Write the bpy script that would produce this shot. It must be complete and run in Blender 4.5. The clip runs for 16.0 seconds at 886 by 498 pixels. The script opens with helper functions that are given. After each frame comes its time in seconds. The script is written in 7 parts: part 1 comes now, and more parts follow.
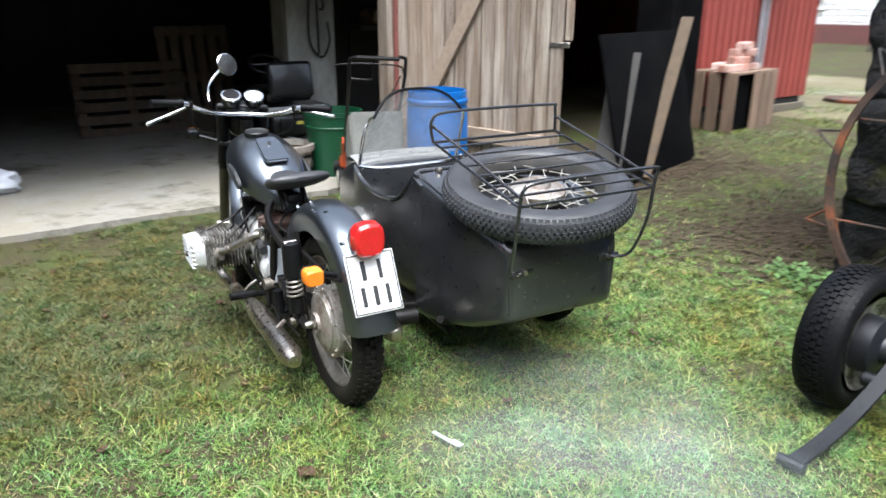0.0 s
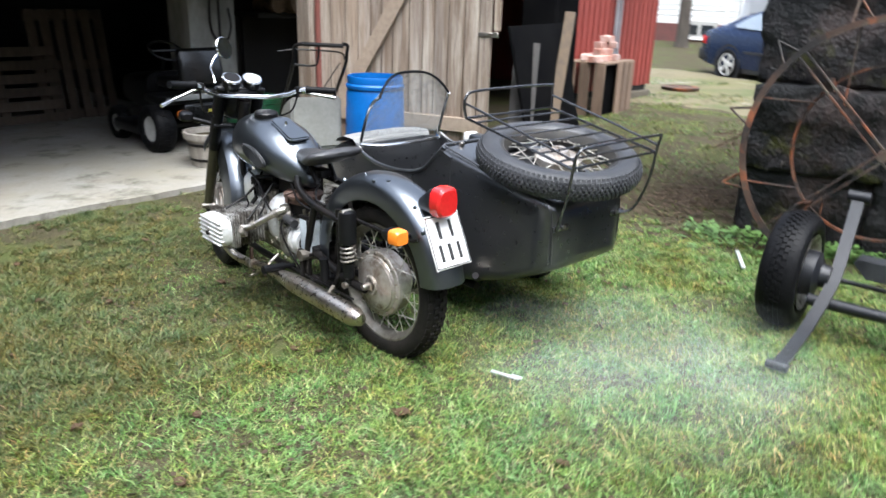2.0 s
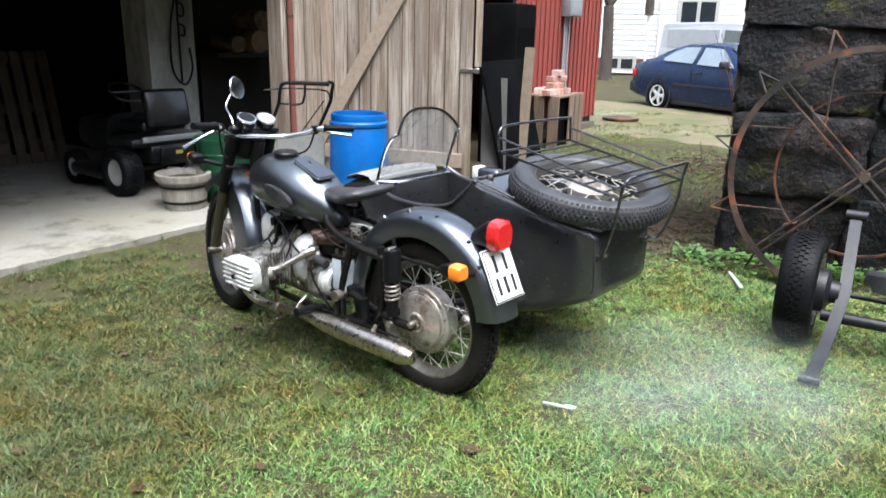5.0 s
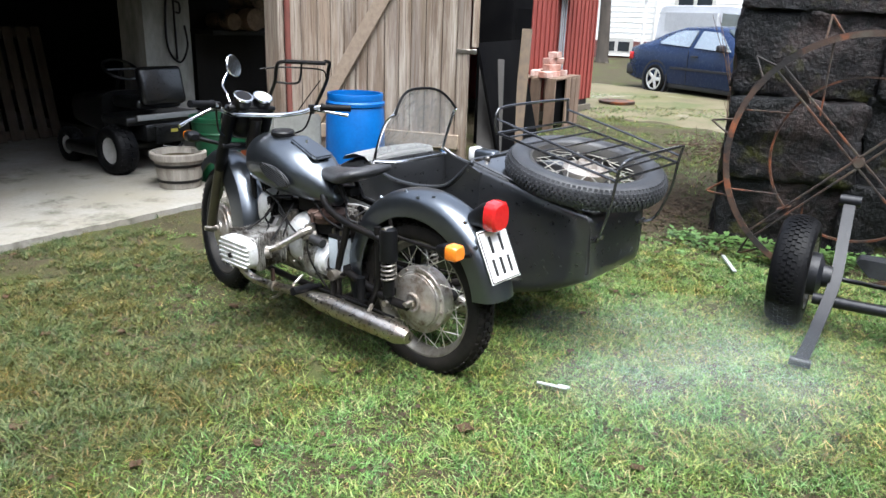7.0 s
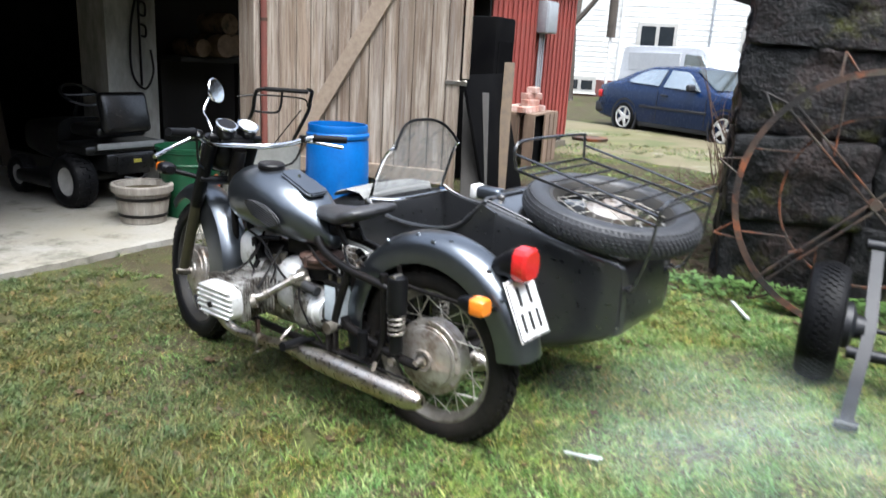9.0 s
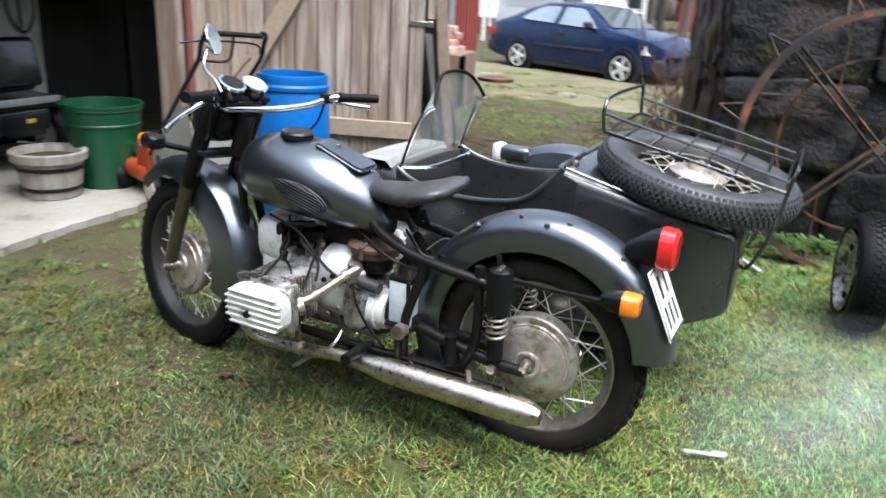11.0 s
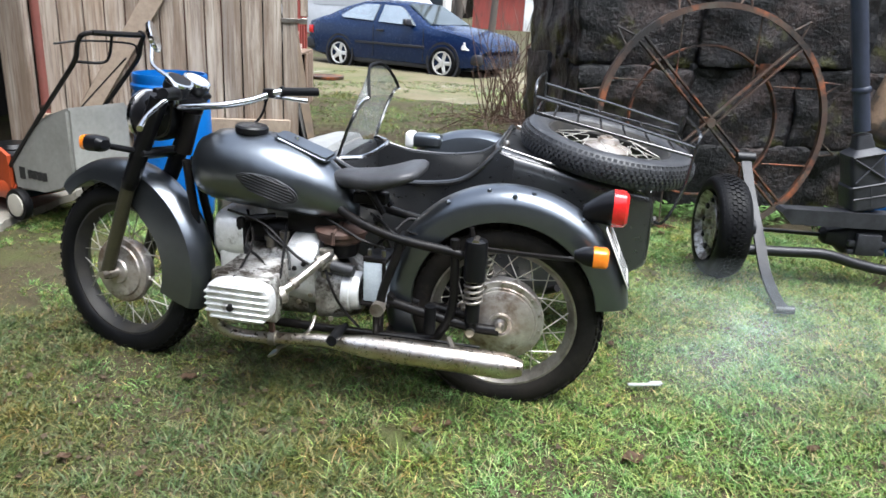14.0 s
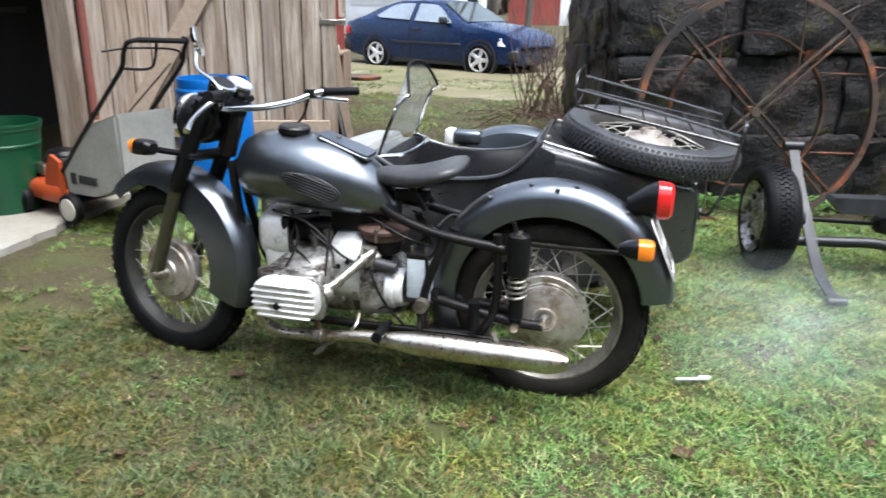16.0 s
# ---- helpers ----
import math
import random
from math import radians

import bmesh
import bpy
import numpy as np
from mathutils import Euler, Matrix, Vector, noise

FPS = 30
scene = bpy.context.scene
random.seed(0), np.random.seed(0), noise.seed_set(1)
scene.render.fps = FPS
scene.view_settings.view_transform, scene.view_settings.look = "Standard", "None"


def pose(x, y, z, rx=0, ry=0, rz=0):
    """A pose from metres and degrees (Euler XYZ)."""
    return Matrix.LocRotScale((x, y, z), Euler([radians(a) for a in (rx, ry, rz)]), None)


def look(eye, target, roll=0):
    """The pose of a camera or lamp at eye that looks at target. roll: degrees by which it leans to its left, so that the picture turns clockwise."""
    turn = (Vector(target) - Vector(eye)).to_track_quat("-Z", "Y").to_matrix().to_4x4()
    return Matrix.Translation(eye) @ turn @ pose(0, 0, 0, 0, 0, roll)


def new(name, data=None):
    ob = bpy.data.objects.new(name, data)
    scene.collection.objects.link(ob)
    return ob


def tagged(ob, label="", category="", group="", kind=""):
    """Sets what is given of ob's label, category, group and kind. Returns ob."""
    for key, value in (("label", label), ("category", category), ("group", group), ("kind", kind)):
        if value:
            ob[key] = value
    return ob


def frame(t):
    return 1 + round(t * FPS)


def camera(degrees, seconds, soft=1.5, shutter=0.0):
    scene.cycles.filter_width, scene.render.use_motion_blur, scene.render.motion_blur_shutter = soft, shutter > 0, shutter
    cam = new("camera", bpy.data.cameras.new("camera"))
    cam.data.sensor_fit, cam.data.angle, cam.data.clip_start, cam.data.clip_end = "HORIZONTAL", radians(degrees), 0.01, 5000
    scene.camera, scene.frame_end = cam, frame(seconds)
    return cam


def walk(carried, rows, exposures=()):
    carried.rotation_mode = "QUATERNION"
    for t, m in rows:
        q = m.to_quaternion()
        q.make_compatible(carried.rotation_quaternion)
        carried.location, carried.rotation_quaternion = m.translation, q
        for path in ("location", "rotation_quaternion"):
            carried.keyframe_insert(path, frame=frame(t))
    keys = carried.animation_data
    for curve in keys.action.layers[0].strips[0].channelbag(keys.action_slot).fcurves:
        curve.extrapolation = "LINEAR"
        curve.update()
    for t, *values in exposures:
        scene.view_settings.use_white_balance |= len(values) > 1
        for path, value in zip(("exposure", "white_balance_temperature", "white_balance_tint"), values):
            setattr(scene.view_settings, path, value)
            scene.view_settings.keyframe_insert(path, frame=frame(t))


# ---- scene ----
cam = camera(62.5, 16.0, shutter=1.0)
PATH = [
    (0, (-0.96, -2.537, 1.519), (-0.048, -0.88, 0.871), 0.2),
    (0.5, (-1.254, -2.424, 1.499), (-0.152, -0.879, 0.868), 2.0),
    (1, (-1.57, -2.297, 1.518), (-0.306, -0.889, 0.872), 0.1),
    (1.5, (-1.749, -2.358, 1.492), (-0.499, -0.911, 0.906), 1.2),
    (2, (-1.896, -2.327, 1.499), (-0.604, -0.95, 0.84), 1.9),
    (2.5, (-2.104, -2.103, 1.489), (-0.672, -0.836, 0.903), -2.9),
    (3, (-2.231, -2.011, 1.489), (-0.714, -0.853, 0.892), -0.3),
    (3.5, (-2.226, -1.984, 1.489), (-0.756, -0.777, 0.87), 1.2),
    (4, (-2.242, -1.961, 1.487), (-0.777, -0.738, 0.89), 0.5),
    (4.5, (-2.248, -1.952, 1.491), (-0.768, -0.72, 0.952), 1.6),
    (5, (-2.246, -1.959, 1.486), (-0.791, -0.708, 0.921), 1.3),
    (5.2, (-2.246, -1.959, 1.485), (-0.793, -0.717, 0.899), 1.8),
    (7.5, (-2.266, -1.962, 1.481), (-0.808, -0.739, 0.867), 1.8),
    (8, (-2.262, -1.906, 1.464), (-0.786, -0.71, 0.839), -0.1),
    (8.5, (-2.214, -1.797, 1.446), (-0.719, -0.616, 0.838), 2.4),
    (9, (-2.122, -1.556, 1.423), (-0.576, -0.398, 0.905), 3.3),
    (9.2, (-2.101, -1.489, 1.428), (-0.557, -0.323, 0.921), 4.1),
    (11.3, (-2.136, -0.505, 1.374), (-0.387, 0.206, 0.715), 2.5),
    (11.5, (-2.199, -0.436, 1.362), (-0.419, 0.195, 0.706), 1.4),
    (12, (-2.391, -0.275, 1.358), (-0.585, 0.153, 0.612), -0.2),
    (12.5, (-2.46, -0.214, 1.356), (-0.59, 0.209, 0.788), 2.3),
    (13, (-2.469, -0.211, 1.357), (-0.611, 0.196, 0.74), 3.3),
    (13.5, (-2.473, -0.207, 1.354), (-0.604, 0.154, 0.738), 3.9),
    (14, (-2.479, -0.201, 1.353), (-0.609, 0.132, 0.725), 3.2),
    (14.5, (-2.48, -0.199, 1.353), (-0.604, 0.11, 0.731), 3.0),
    (15, (-2.47, -0.192, 1.349), (-0.594, 0.126, 0.734), 2.9),
    (15.5, (-2.473, -0.191, 1.345), (-0.608, 0.17, 0.72), 2.5),
    (16, (-2.484, -0.19, 1.346), (-0.639, 0.247, 0.709), 1.2),
]
walk(cam, [(t, look(eye, target, roll)) for t, eye, target, roll in PATH], ((0, 2.18, 6050, 9), (3, 2.2, 6050, 9), (4, 2.32, 6050, 9), (5, 2.16, 6050, 9), (16, 2.14, 6050, 9)))

# ---- world, sun, exposure ----
world = bpy.data.worlds.new("overcast_sky")
scene.world = world
world.use_nodes = True
wn, wl = world.node_tree.nodes, world.node_tree.links
wn.clear()
sky = wn.new("ShaderNodeTexSky")
sky.sky_type, sky.sun_disc = "NISHITA", False
sky.sun_elevation, sky.sun_rotation = radians(68), radians(209)
sky.air_density, sky.dust_density, sky.ozone_density = 1.0, 4.0, 1.0
grey = wn.new("ShaderNodeHueSaturation")
grey.inputs["Saturation"].default_value = 0.5
bg = wn.new("ShaderNodeBackground")
bg.inputs["Strength"].default_value = 0.105
wo = wn.new("ShaderNodeOutputWorld")
wl.new(sky.outputs[0], grey.inputs["Color"])
wl.new(grey.outputs[0], bg.inputs[0])
wl.new(bg.outputs[0], wo.inputs[0])
sun = new("sun", bpy.data.lights.new("sun", "SUN"))
sun.data.energy, sun.data.angle, sun.data.color = 1.5, radians(52), (1.0, 0.985, 0.96)
sun.matrix_basis = look((0, 0, 30), (5, 9, 0))


# ---- building helpers ----
def thing(name, base, label, category, group=""):
    ob = new(name)
    ob.location = base
    ob.empty_display_size = 0.1
    return tagged(ob, label, category, group)


def mesh_of(name, bm, material, smooth=True, angle=38):
    me = bpy.data.meshes.new(name)
    bmesh.ops.recalc_face_normals(bm, faces=bm.faces)
    for f in bm.faces:
        f.smooth = smooth
    if smooth:
        lim = radians(angle)
        for e in bm.edges:
            if len(e.link_faces) != 2 or e.calc_face_angle(0.0) > lim:
                e.smooth = False
    bm.to_mesh(me)
    bm.free()
    me.materials.append(material)
    return me


def part(name, bm, material, parent=None, label="", xf=None, smooth=True):
    if xf is not None:
        bm.transform(xf)
    ob = new(name, mesh_of(name, bm, material, smooth))
    if parent is not None:
        ob.parent = parent
        if parent.type == "EMPTY":
            ob.matrix_parent_inverse = parent.matrix_basis.inverted()
    if label:
        ob["label"] = label
    return ob


def piece(name, me, parent, m):
    """One of many alike pieces, on shared mesh data, at the pose m."""
    ob = new(name, me)
    ob.parent = parent
    if parent.type == "EMPTY":
        ob.matrix_parent_inverse = parent.matrix_basis.inverted()
    ob.matrix_basis = m
    return ob


def join(*bms):
    out = bmesh.new()
    for b in bms:
        me = bpy.data.meshes.new("tmp")
        b.to_mesh(me)
        out.from_mesh(me)
        b.free()
        bpy.data.meshes.remove(me)
    return out


def box(cx, cy, cz, sx, sy, sz, bevel=0.0, seg=2, rot=None):
    bm = bmesh.new()
    bmesh.ops.create_cube(bm, size=1)
    bmesh.ops.scale(bm, vec=(sx, sy, sz), verts=bm.verts)
    if bevel:
        bmesh.ops.bevel(bm, geom=bm.edges[:], offset=bevel, segments=seg, affect="EDGES", profile=0.5)
    if rot:
        bm.transform(pose(0, 0, 0, *rot))
    bm.transform(Matrix.Translation((cx, cy, cz)))
    return bm


def smooth_path(pts, n=6):
    """Points on a smooth curve through pts."""
    p = [Vector(q) for q in pts]
    out = []
    for i in range(len(p) - 1):
        a, b, c, d = p[max(i - 1, 0)], p[i], p[i + 1], p[min(i + 2, len(p) - 1)]
        for k in range(n):
            t = k / n
            out.append(0.5 * (2 * b + (c - a) * t + (2 * a - 5 * b + 4 * c - d) * t * t + (3 * b - a - 3 * c + d) * t ** 3))
    return out + [p[-1]]


def tube(pts, r, seg=8, closed=False, curve=0):
    """A round bar along pts; r is a number or one per point."""
    p = smooth_path(pts, curve) if curve else [Vector(q) for q in pts]
    n = len(p)
    rr = r if isinstance(r, (list, tuple)) else [r] * n
    if len(rr) != n:
        rr = list(np.interp(np.linspace(0, 1, n), np.linspace(0, 1, len(rr)), rr))
    bm = bmesh.new()
    rings, up = [], None
    for i in range(n):
        d = (p[(i + 1) % n] - p[i - 1]) if closed else (p[min(i + 1, n - 1)] - p[max(i - 1, 0)])
        d.normalize()
        if up is None:
            up = d.orthogonal().normalized()
        up = (up - d * up.dot(d)).normalized()
        side = d.cross(up)
        rings.append([bm.verts.new(p[i] + float(rr[i]) * (up * math.cos(2 * math.pi * k / seg) + side * math.sin(2 * math.pi * k / seg))) for k in range(seg)])
    for i in range(n if closed else n - 1):
        a, b = rings[i], rings[(i + 1) % n]
        for k in range(seg):
            bm.faces.new((a[k], a[(k + 1) % seg], b[(k + 1) % seg], b[k]))
    if not closed:
        bm.faces.new(rings[0][::-1])
        bm.faces.new(rings[-1])
    return bm


def lathe(profile, seg=32, axis="z", closed=False):
    """Turns a profile of (radius, height) round an axis; closed joins its end to its start."""
    bm = bmesh.new()
    rings = []
    for r, h in profile:
        if r < 1e-5:
            rings.append([bm.verts.new((0, 0, h))])
        else:
            rings.append([bm.verts.new((r * math.cos(2 * math.pi * k / seg), r * math.sin(2 * math.pi * k / seg), h)) for k in range(seg)])
    for i in range(len(rings) if closed else len(rings) - 1):
        a, b = rings[i], rings[(i + 1) % len(rings)]
        for k in range(seg):
            k2 = (k + 1) % seg
            if len(a) == 1 and len(b) == 1:
                continue
            if len(a) == 1:
                bm.faces.new((a[0], b[k], b[k2]))
            elif len(b) == 1:
                bm.faces.new((a[k], a[k2], b[0]))
            else:
                bm.faces.new((a[k], a[k2], b[k2], b[k]))
    if axis == "x":
        bm.transform(pose(0, 0, 0, 0, 90, 0))
    elif axis == "y":
        bm.transform(pose(0, 0, 0, -90, 0, 0))
    return bm


def loft(rings, closed_ends=True):
    """A skin over rings of equally many points."""
    bm = bmesh.new()
    vs = [[bm.verts.new(q) for q in ring] for ring in rings]
    for a, b in zip(vs, vs[1:]):
        for k in range(len(a)):
            k2 = (k + 1) % len(a)
            bm.faces.new((a[k], a[k2], b[k2], b[k]))
    if closed_ends:
        bm.faces.new(vs[0][::-1])
        bm.faces.new(vs[-1])
    return bm


def oval(y, cx, cz, hw, hh, e=2.0, n=24, flat=0.0):
    """A superellipse ring across the y axis; flat lowers its underside's swell."""
    out = []
    for k in range(n):
        a = 2 * math.pi * k / n
        c, s = math.cos(a), math.sin(a)
        z = hh * math.copysign(abs(s) ** (2 / e), s)
        out.append((cx + hw * math.copysign(abs(c) ** (2 / e), c), y, cz + (z * (1 - flat) if s < 0 else z)))
    return out


def arc_sweep(profile, cy, cz, a0, a1, n=32, x0=0.0):
    """Sweeps a closed profile of (sideways, radius) along an arc in the plane across x; angles from +y, in degrees."""
    rings = []
    for i in range(n + 1):
        a = radians(a0 + (a1 - a0) * i / n)
        rings.append([(x0 + dx, cy + r * math.cos(a), cz + r * math.sin(a)) for dx, r in profile])
    return loft(rings)


def prism(outline, x0, x1, axis="x"):
    """A plate of the given outline, from x0 to x1 along an axis."""
    def at(u, v, w):
        return {"x": (w, u, v), "y": (u, w, v), "z": (u, v, w)}[axis]
    return loft([[at(u, v, x0) for u, v in outline], [at(u, v, x1) for u, v in outline]])


# ---- materials ----
def material(name, colour, rough=0.5, metal=0.0, second=None, scale=8.0, detail=None, amount=0.5, bump=0.0, bump_scale=60.0,
             rough_var=0.1, stretch=(1, 1, 1), per_piece=0.0, coat=0.0, spec=0.5, third=None, third_scale=1.2):
    """Paint, metal, wood or stone: two colours mixed by noise at two scales, uneven gloss and fine relief."""
    m = bpy.data.materials.new(name)
    m.use_nodes = True
    nt = m.node_tree
    n, l = nt.nodes, nt.links
    bsdf = n["Principled BSDF"]
    tc, mp = n.new("ShaderNodeTexCoord"), n.new("ShaderNodeMapping")
    mp.inputs["Scale"].default_value = stretch
    l.new(tc.outputs["Object"], mp.inputs[0])
    def noise_at(s, d=6.0, rgh=0.6):
        t = n.new("ShaderNodeTexNoise")
        t.inputs["Scale"].default_value, t.inputs["Detail"].default_value, t.inputs["Roughness"].default_value = s, d, rgh
        l.new(mp.outputs[0], t.inputs["Vector"])
        return t
    big = noise_at(scale)
    ramp = n.new("ShaderNodeValToRGB")
    ramp.color_ramp.elements[0].position, ramp.color_ramp.elements[1].position = 0.5 - 0.28 * (1 - amount) - 0.05, 0.72
    second = second or tuple(c * 0.7 for c in colour)
    ramp.color_ramp.elements[0].color, ramp.color_ramp.elements[1].color = (*colour, 1), (*second, 1)
    l.new(big.outputs["Fac"], ramp.inputs[0])
    fine = noise_at(detail or scale * 9)
    mix = n.new("ShaderNodeMix")
    mix.data_type, mix.blend_type = "RGBA", "OVERLAY"
    mix.inputs["Factor"].default_value = 0.35 * amount + 0.1
    l.new(ramp.outputs[0], mix.inputs["A"])
    l.new(fine.outputs["Fac"], mix.inputs["B"])
    col = mix.outputs["Result"]
    if third:
        wide = noise_at(third_scale, 4)
        r3 = n.new("ShaderNodeValToRGB")
        r3.color_ramp.elements[0].position, r3.color_ramp.elements[1].position = 0.48, 0.64
        l.new(wide.outputs["Fac"], r3.inputs[0])
        m3 = n.new("ShaderNodeMix")
        m3.data_type = "RGBA"
        l.new(r3.outputs[0], m3.inputs["Factor"])
        l.new(col, m3.inputs["A"])
        m3.inputs["B"].default_value = (*third, 1)
        col = m3.outputs["Result"]
    if per_piece:
        info, hsv = n.new("ShaderNodeObjectInfo"), n.new("ShaderNodeHueSaturation")
        ma = n.new("ShaderNodeMapRange")
        ma.inputs["To Min"].default_value, ma.inputs["To Max"].default_value = 1 - per_piece, 1 + per_piece
        l.new(info.outputs["Random"], ma.inputs["Value"])
        l.new(ma.outputs[0], hsv.inputs["Value"])
        l.new(col, hsv.inputs["Color"])
        col = hsv.outputs[0]
    l.new(col, bsdf.inputs["Base Color"])
    mr = n.new("ShaderNodeMapRange")
    mr.inputs["To Min"].default_value, mr.inputs["To Max"].default_value = max(rough - rough_var, 0.02), min(rough + rough_var, 1)
    l.new(fine.outputs["Fac"], mr.inputs["Value"])
    l.new(mr.outputs[0], bsdf.inputs["Roughness"])
    bsdf.inputs["Metallic"].default_value = metal
    bsdf.inputs["Specular IOR Level"].default_value = spec
    bsdf.inputs["Coat Weight"].default_value = coat
    if bump:
        bt, bp = noise_at(bump_scale, 8), n.new("ShaderNodeBump")
        bp.inputs["Strength"].default_value, bp.inputs["Distance"].default_value = bump, 0.01
        l.new(bt.outputs["Fac"], bp.inputs["Height"])
        l.new(bp.outputs[0], bsdf.inputs["Normal"])
    return m


def clear_sheet(name, colour, alpha, rough):
    """Scratched milky plastic that lets most light through."""
    m = bpy.data.materials.new(name)
    m.use_nodes = True
    b = m.node_tree.nodes["Principled BSDF"]
    b.inputs["Base Color"].default_value = (*colour, 1)
    b.inputs["Roughness"].default_value = rough
    b.inputs["Alpha"].default_value = alpha
    return m


RACK_BLACK = material("glossy_black_tube_enamel", (0.012, 0.0125, 0.014), 0.24, 0, (0.022, 0.022, 0.024), 12, coat=0.6, spec=0.8)
GREY_PAINT = material("dark_grey_paint", (0.152, 0.169, 0.189), 0.30, 0.95, (0.138, 0.154, 0.173), 3, 20, 0.02, bump=0.008, bump_scale=9, coat=0.4, rough_var=0.025, spec=0.8)
GREY_PAINT.node_tree.nodes["Principled BSDF"].inputs["Coat Roughness"].default_value = 0.22
BLACK_PAINT = material("matt_black_paint", (0.004, 0.004, 0.005), 0.32, 0, (0.008, 0.008, 0.009), 7, bump=0.06, bump_scale=50, spec=0.25)
FRAME_BLACK = material("black_frame_enamel", (0.006, 0.006, 0.0065), 0.36, 0, (0.012, 0.010, 0.009), 14, bump=0.05, spec=0.18)
TUB_BLACK = material("satin_black_sidecar_paint", (0.014, 0.0148, 0.0165), 0.30, 0, (0.022, 0.023, 0.025), 4, bump=0.03, bump_scale=12, coat=0.7, spec=0.9)
TUB_BLACK.node_tree.nodes["Principled BSDF"].inputs["Coat Roughness"].default_value = 0.14
RUBBER = material("tyre_rubber", (0.0035, 0.0037, 0.0045), 0.5, 0, (0.008, 0.008, 0.0085), 9, bump=0.1, bump_scale=80, spec=0.12)
# Lighter copy of the tyre rubber: sheen on the tread is in its colour.
SPARE_RUBBER = material("sheen_lightened_rubber", (0.034, 0.036, 0.040), 0.44, 0, (0.055, 0.056, 0.06), 9, bump=0.06, bump_scale=80, spec=0.4)
MUDDY_RUBBER = material("muddy_tyre_rubber", (0.011, 0.0105, 0.010), 0.66, 0, (0.028, 0.024, 0.020), 8, bump=0.2, bump_scale=70, spec=0.1)
CHROME = material("chrome", (0.72, 0.73, 0.74), 0.14, 1, (0.6, 0.6, 0.6), 20, rough_var=0.06)
STEEL = material("worn_steel", (0.5, 0.48, 0.45), 0.34, 1, (0.3, 0.25, 0.2), 16, rough_var=0.15)
EXHAUST = material("stained_exhaust_chrome", (0.60, 0.57, 0.52), 0.30, 1, (0.36, 0.28, 0.21), 7, rough_var=0.16, bump=0.06)
ALU = material("cast_aluminium", (0.62, 0.615, 0.59), 0.42, 0.6, (0.17, 0.15, 0.125), 16, rough_var=0.15, bump=0.15, bump_scale=90)
ALU_LIGHT = material("light_cast_aluminium", (0.84, 0.85, 0.85), 0.38, 0.45, (0.56, 0.56, 0.54), 16, bump=0.1, bump_scale=90)
DRUM = material("brake_drum_alloy", (0.62, 0.60, 0.57), 0.40, 0.65, (0.27, 0.21, 0.16), 9, bump=0.1)
RIM = material("dull_rim_steel", (0.38, 0.36, 0.32), 0.45, 0.7, (0.10, 0.08, 0.06), 12)
DARK_RIM = material("dark_rim_paint", (0.022, 0.022, 0.022), 0.5, 0, (0.04, 0.036, 0.03), 12, spec=0.3)
PAD_RUBBER = material("grey_pad_rubber", (0.028, 0.03, 0.032), 0.5, 0, (0.02, 0.02, 0.022), 12, spec=0.4)
SPOKE = material("spoke_steel", (0.66, 0.64, 0.58), 0.4, 0.7, (0.5, 0.46, 0.4), 12)
RUST = material("rusty_cover", (0.055, 0.036, 0.029), 0.65, 0.2, (0.10, 0.05, 0.034), 14, bump=0.2)
OLIVE = material("olive_fork_paint", (0.06, 0.056, 0.03), 0.42, 0.3, (0.035, 0.032, 0.02), 12)
SEAT_RUBBER = material("seat_rubber", (0.020, 0.020, 0.022), 0.40, 0, (0.045, 0.045, 0.047), 10, bump=0.10, bump_scale=120, spec=0.5)
RED_LENS = material("red_lens", (0.55, 0.018, 0.018), 0.10, 0, (0.5, 0.015, 0.015), 10, coat=0.5)
AMBER_LENS = material("amber_lens", (0.85, 0.24, 0.02), 0.2, 0, (0.75, 0.18, 0.01), 10, coat=0.5)
WHITE_PLATE = material("white_enamel", (0.78, 0.78, 0.76), 0.35, 0, (0.7, 0.7, 0.68), 10)
DARK_INK = material("black_ink", (0.02, 0.02, 0.02), 0.5)
MIRROR = material("mirror_back_chrome", (0.7, 0.71, 0.72), 0.08, 1, (0.66, 0.67, 0.68), 10, rough_var=0.03)
# clear sheets and lamp parts
GLASS = clear_sheet("clear_plastic_screen", (0.42, 0.44, 0.43), 0.42, 0.2)
GAUGE_WHITE = material("pale_gauge_glass", (0.7, 0.7, 0.68), 0.15, 0, (0.6, 0.6, 0.58), 10, coat=0.6)
BATTERY = material("pale_battery_plastic", (0.52, 0.58, 0.62), 0.4, 0, (0.42, 0.46, 0.5), 12)
# Sky reflection on the dark nose is put into this pale colour.
PALE_NOSE = material("nose_sky_sheen", (0.2, 0.205, 0.2), 0.5, 0, (0.3, 0.3, 0.29), 8, bump=0.1)

# ---- setting: ground, barn, stone wall, house ----
def ground_height(x, y):
    rise = min(max((x - 3.2) / 3.5, 0), 1)
    rise = rise * rise * (3 - 2 * rise) * 0.12
    if x > 24 or y > 24 or x < -12 or y < -12:
        return rise
    return rise - 0.012 + 0.02 * noise.noise((x * 0.9, y * 0.9, 0)) + 0.010 * noise.noise((x * 3.1, y * 3.1, 4))


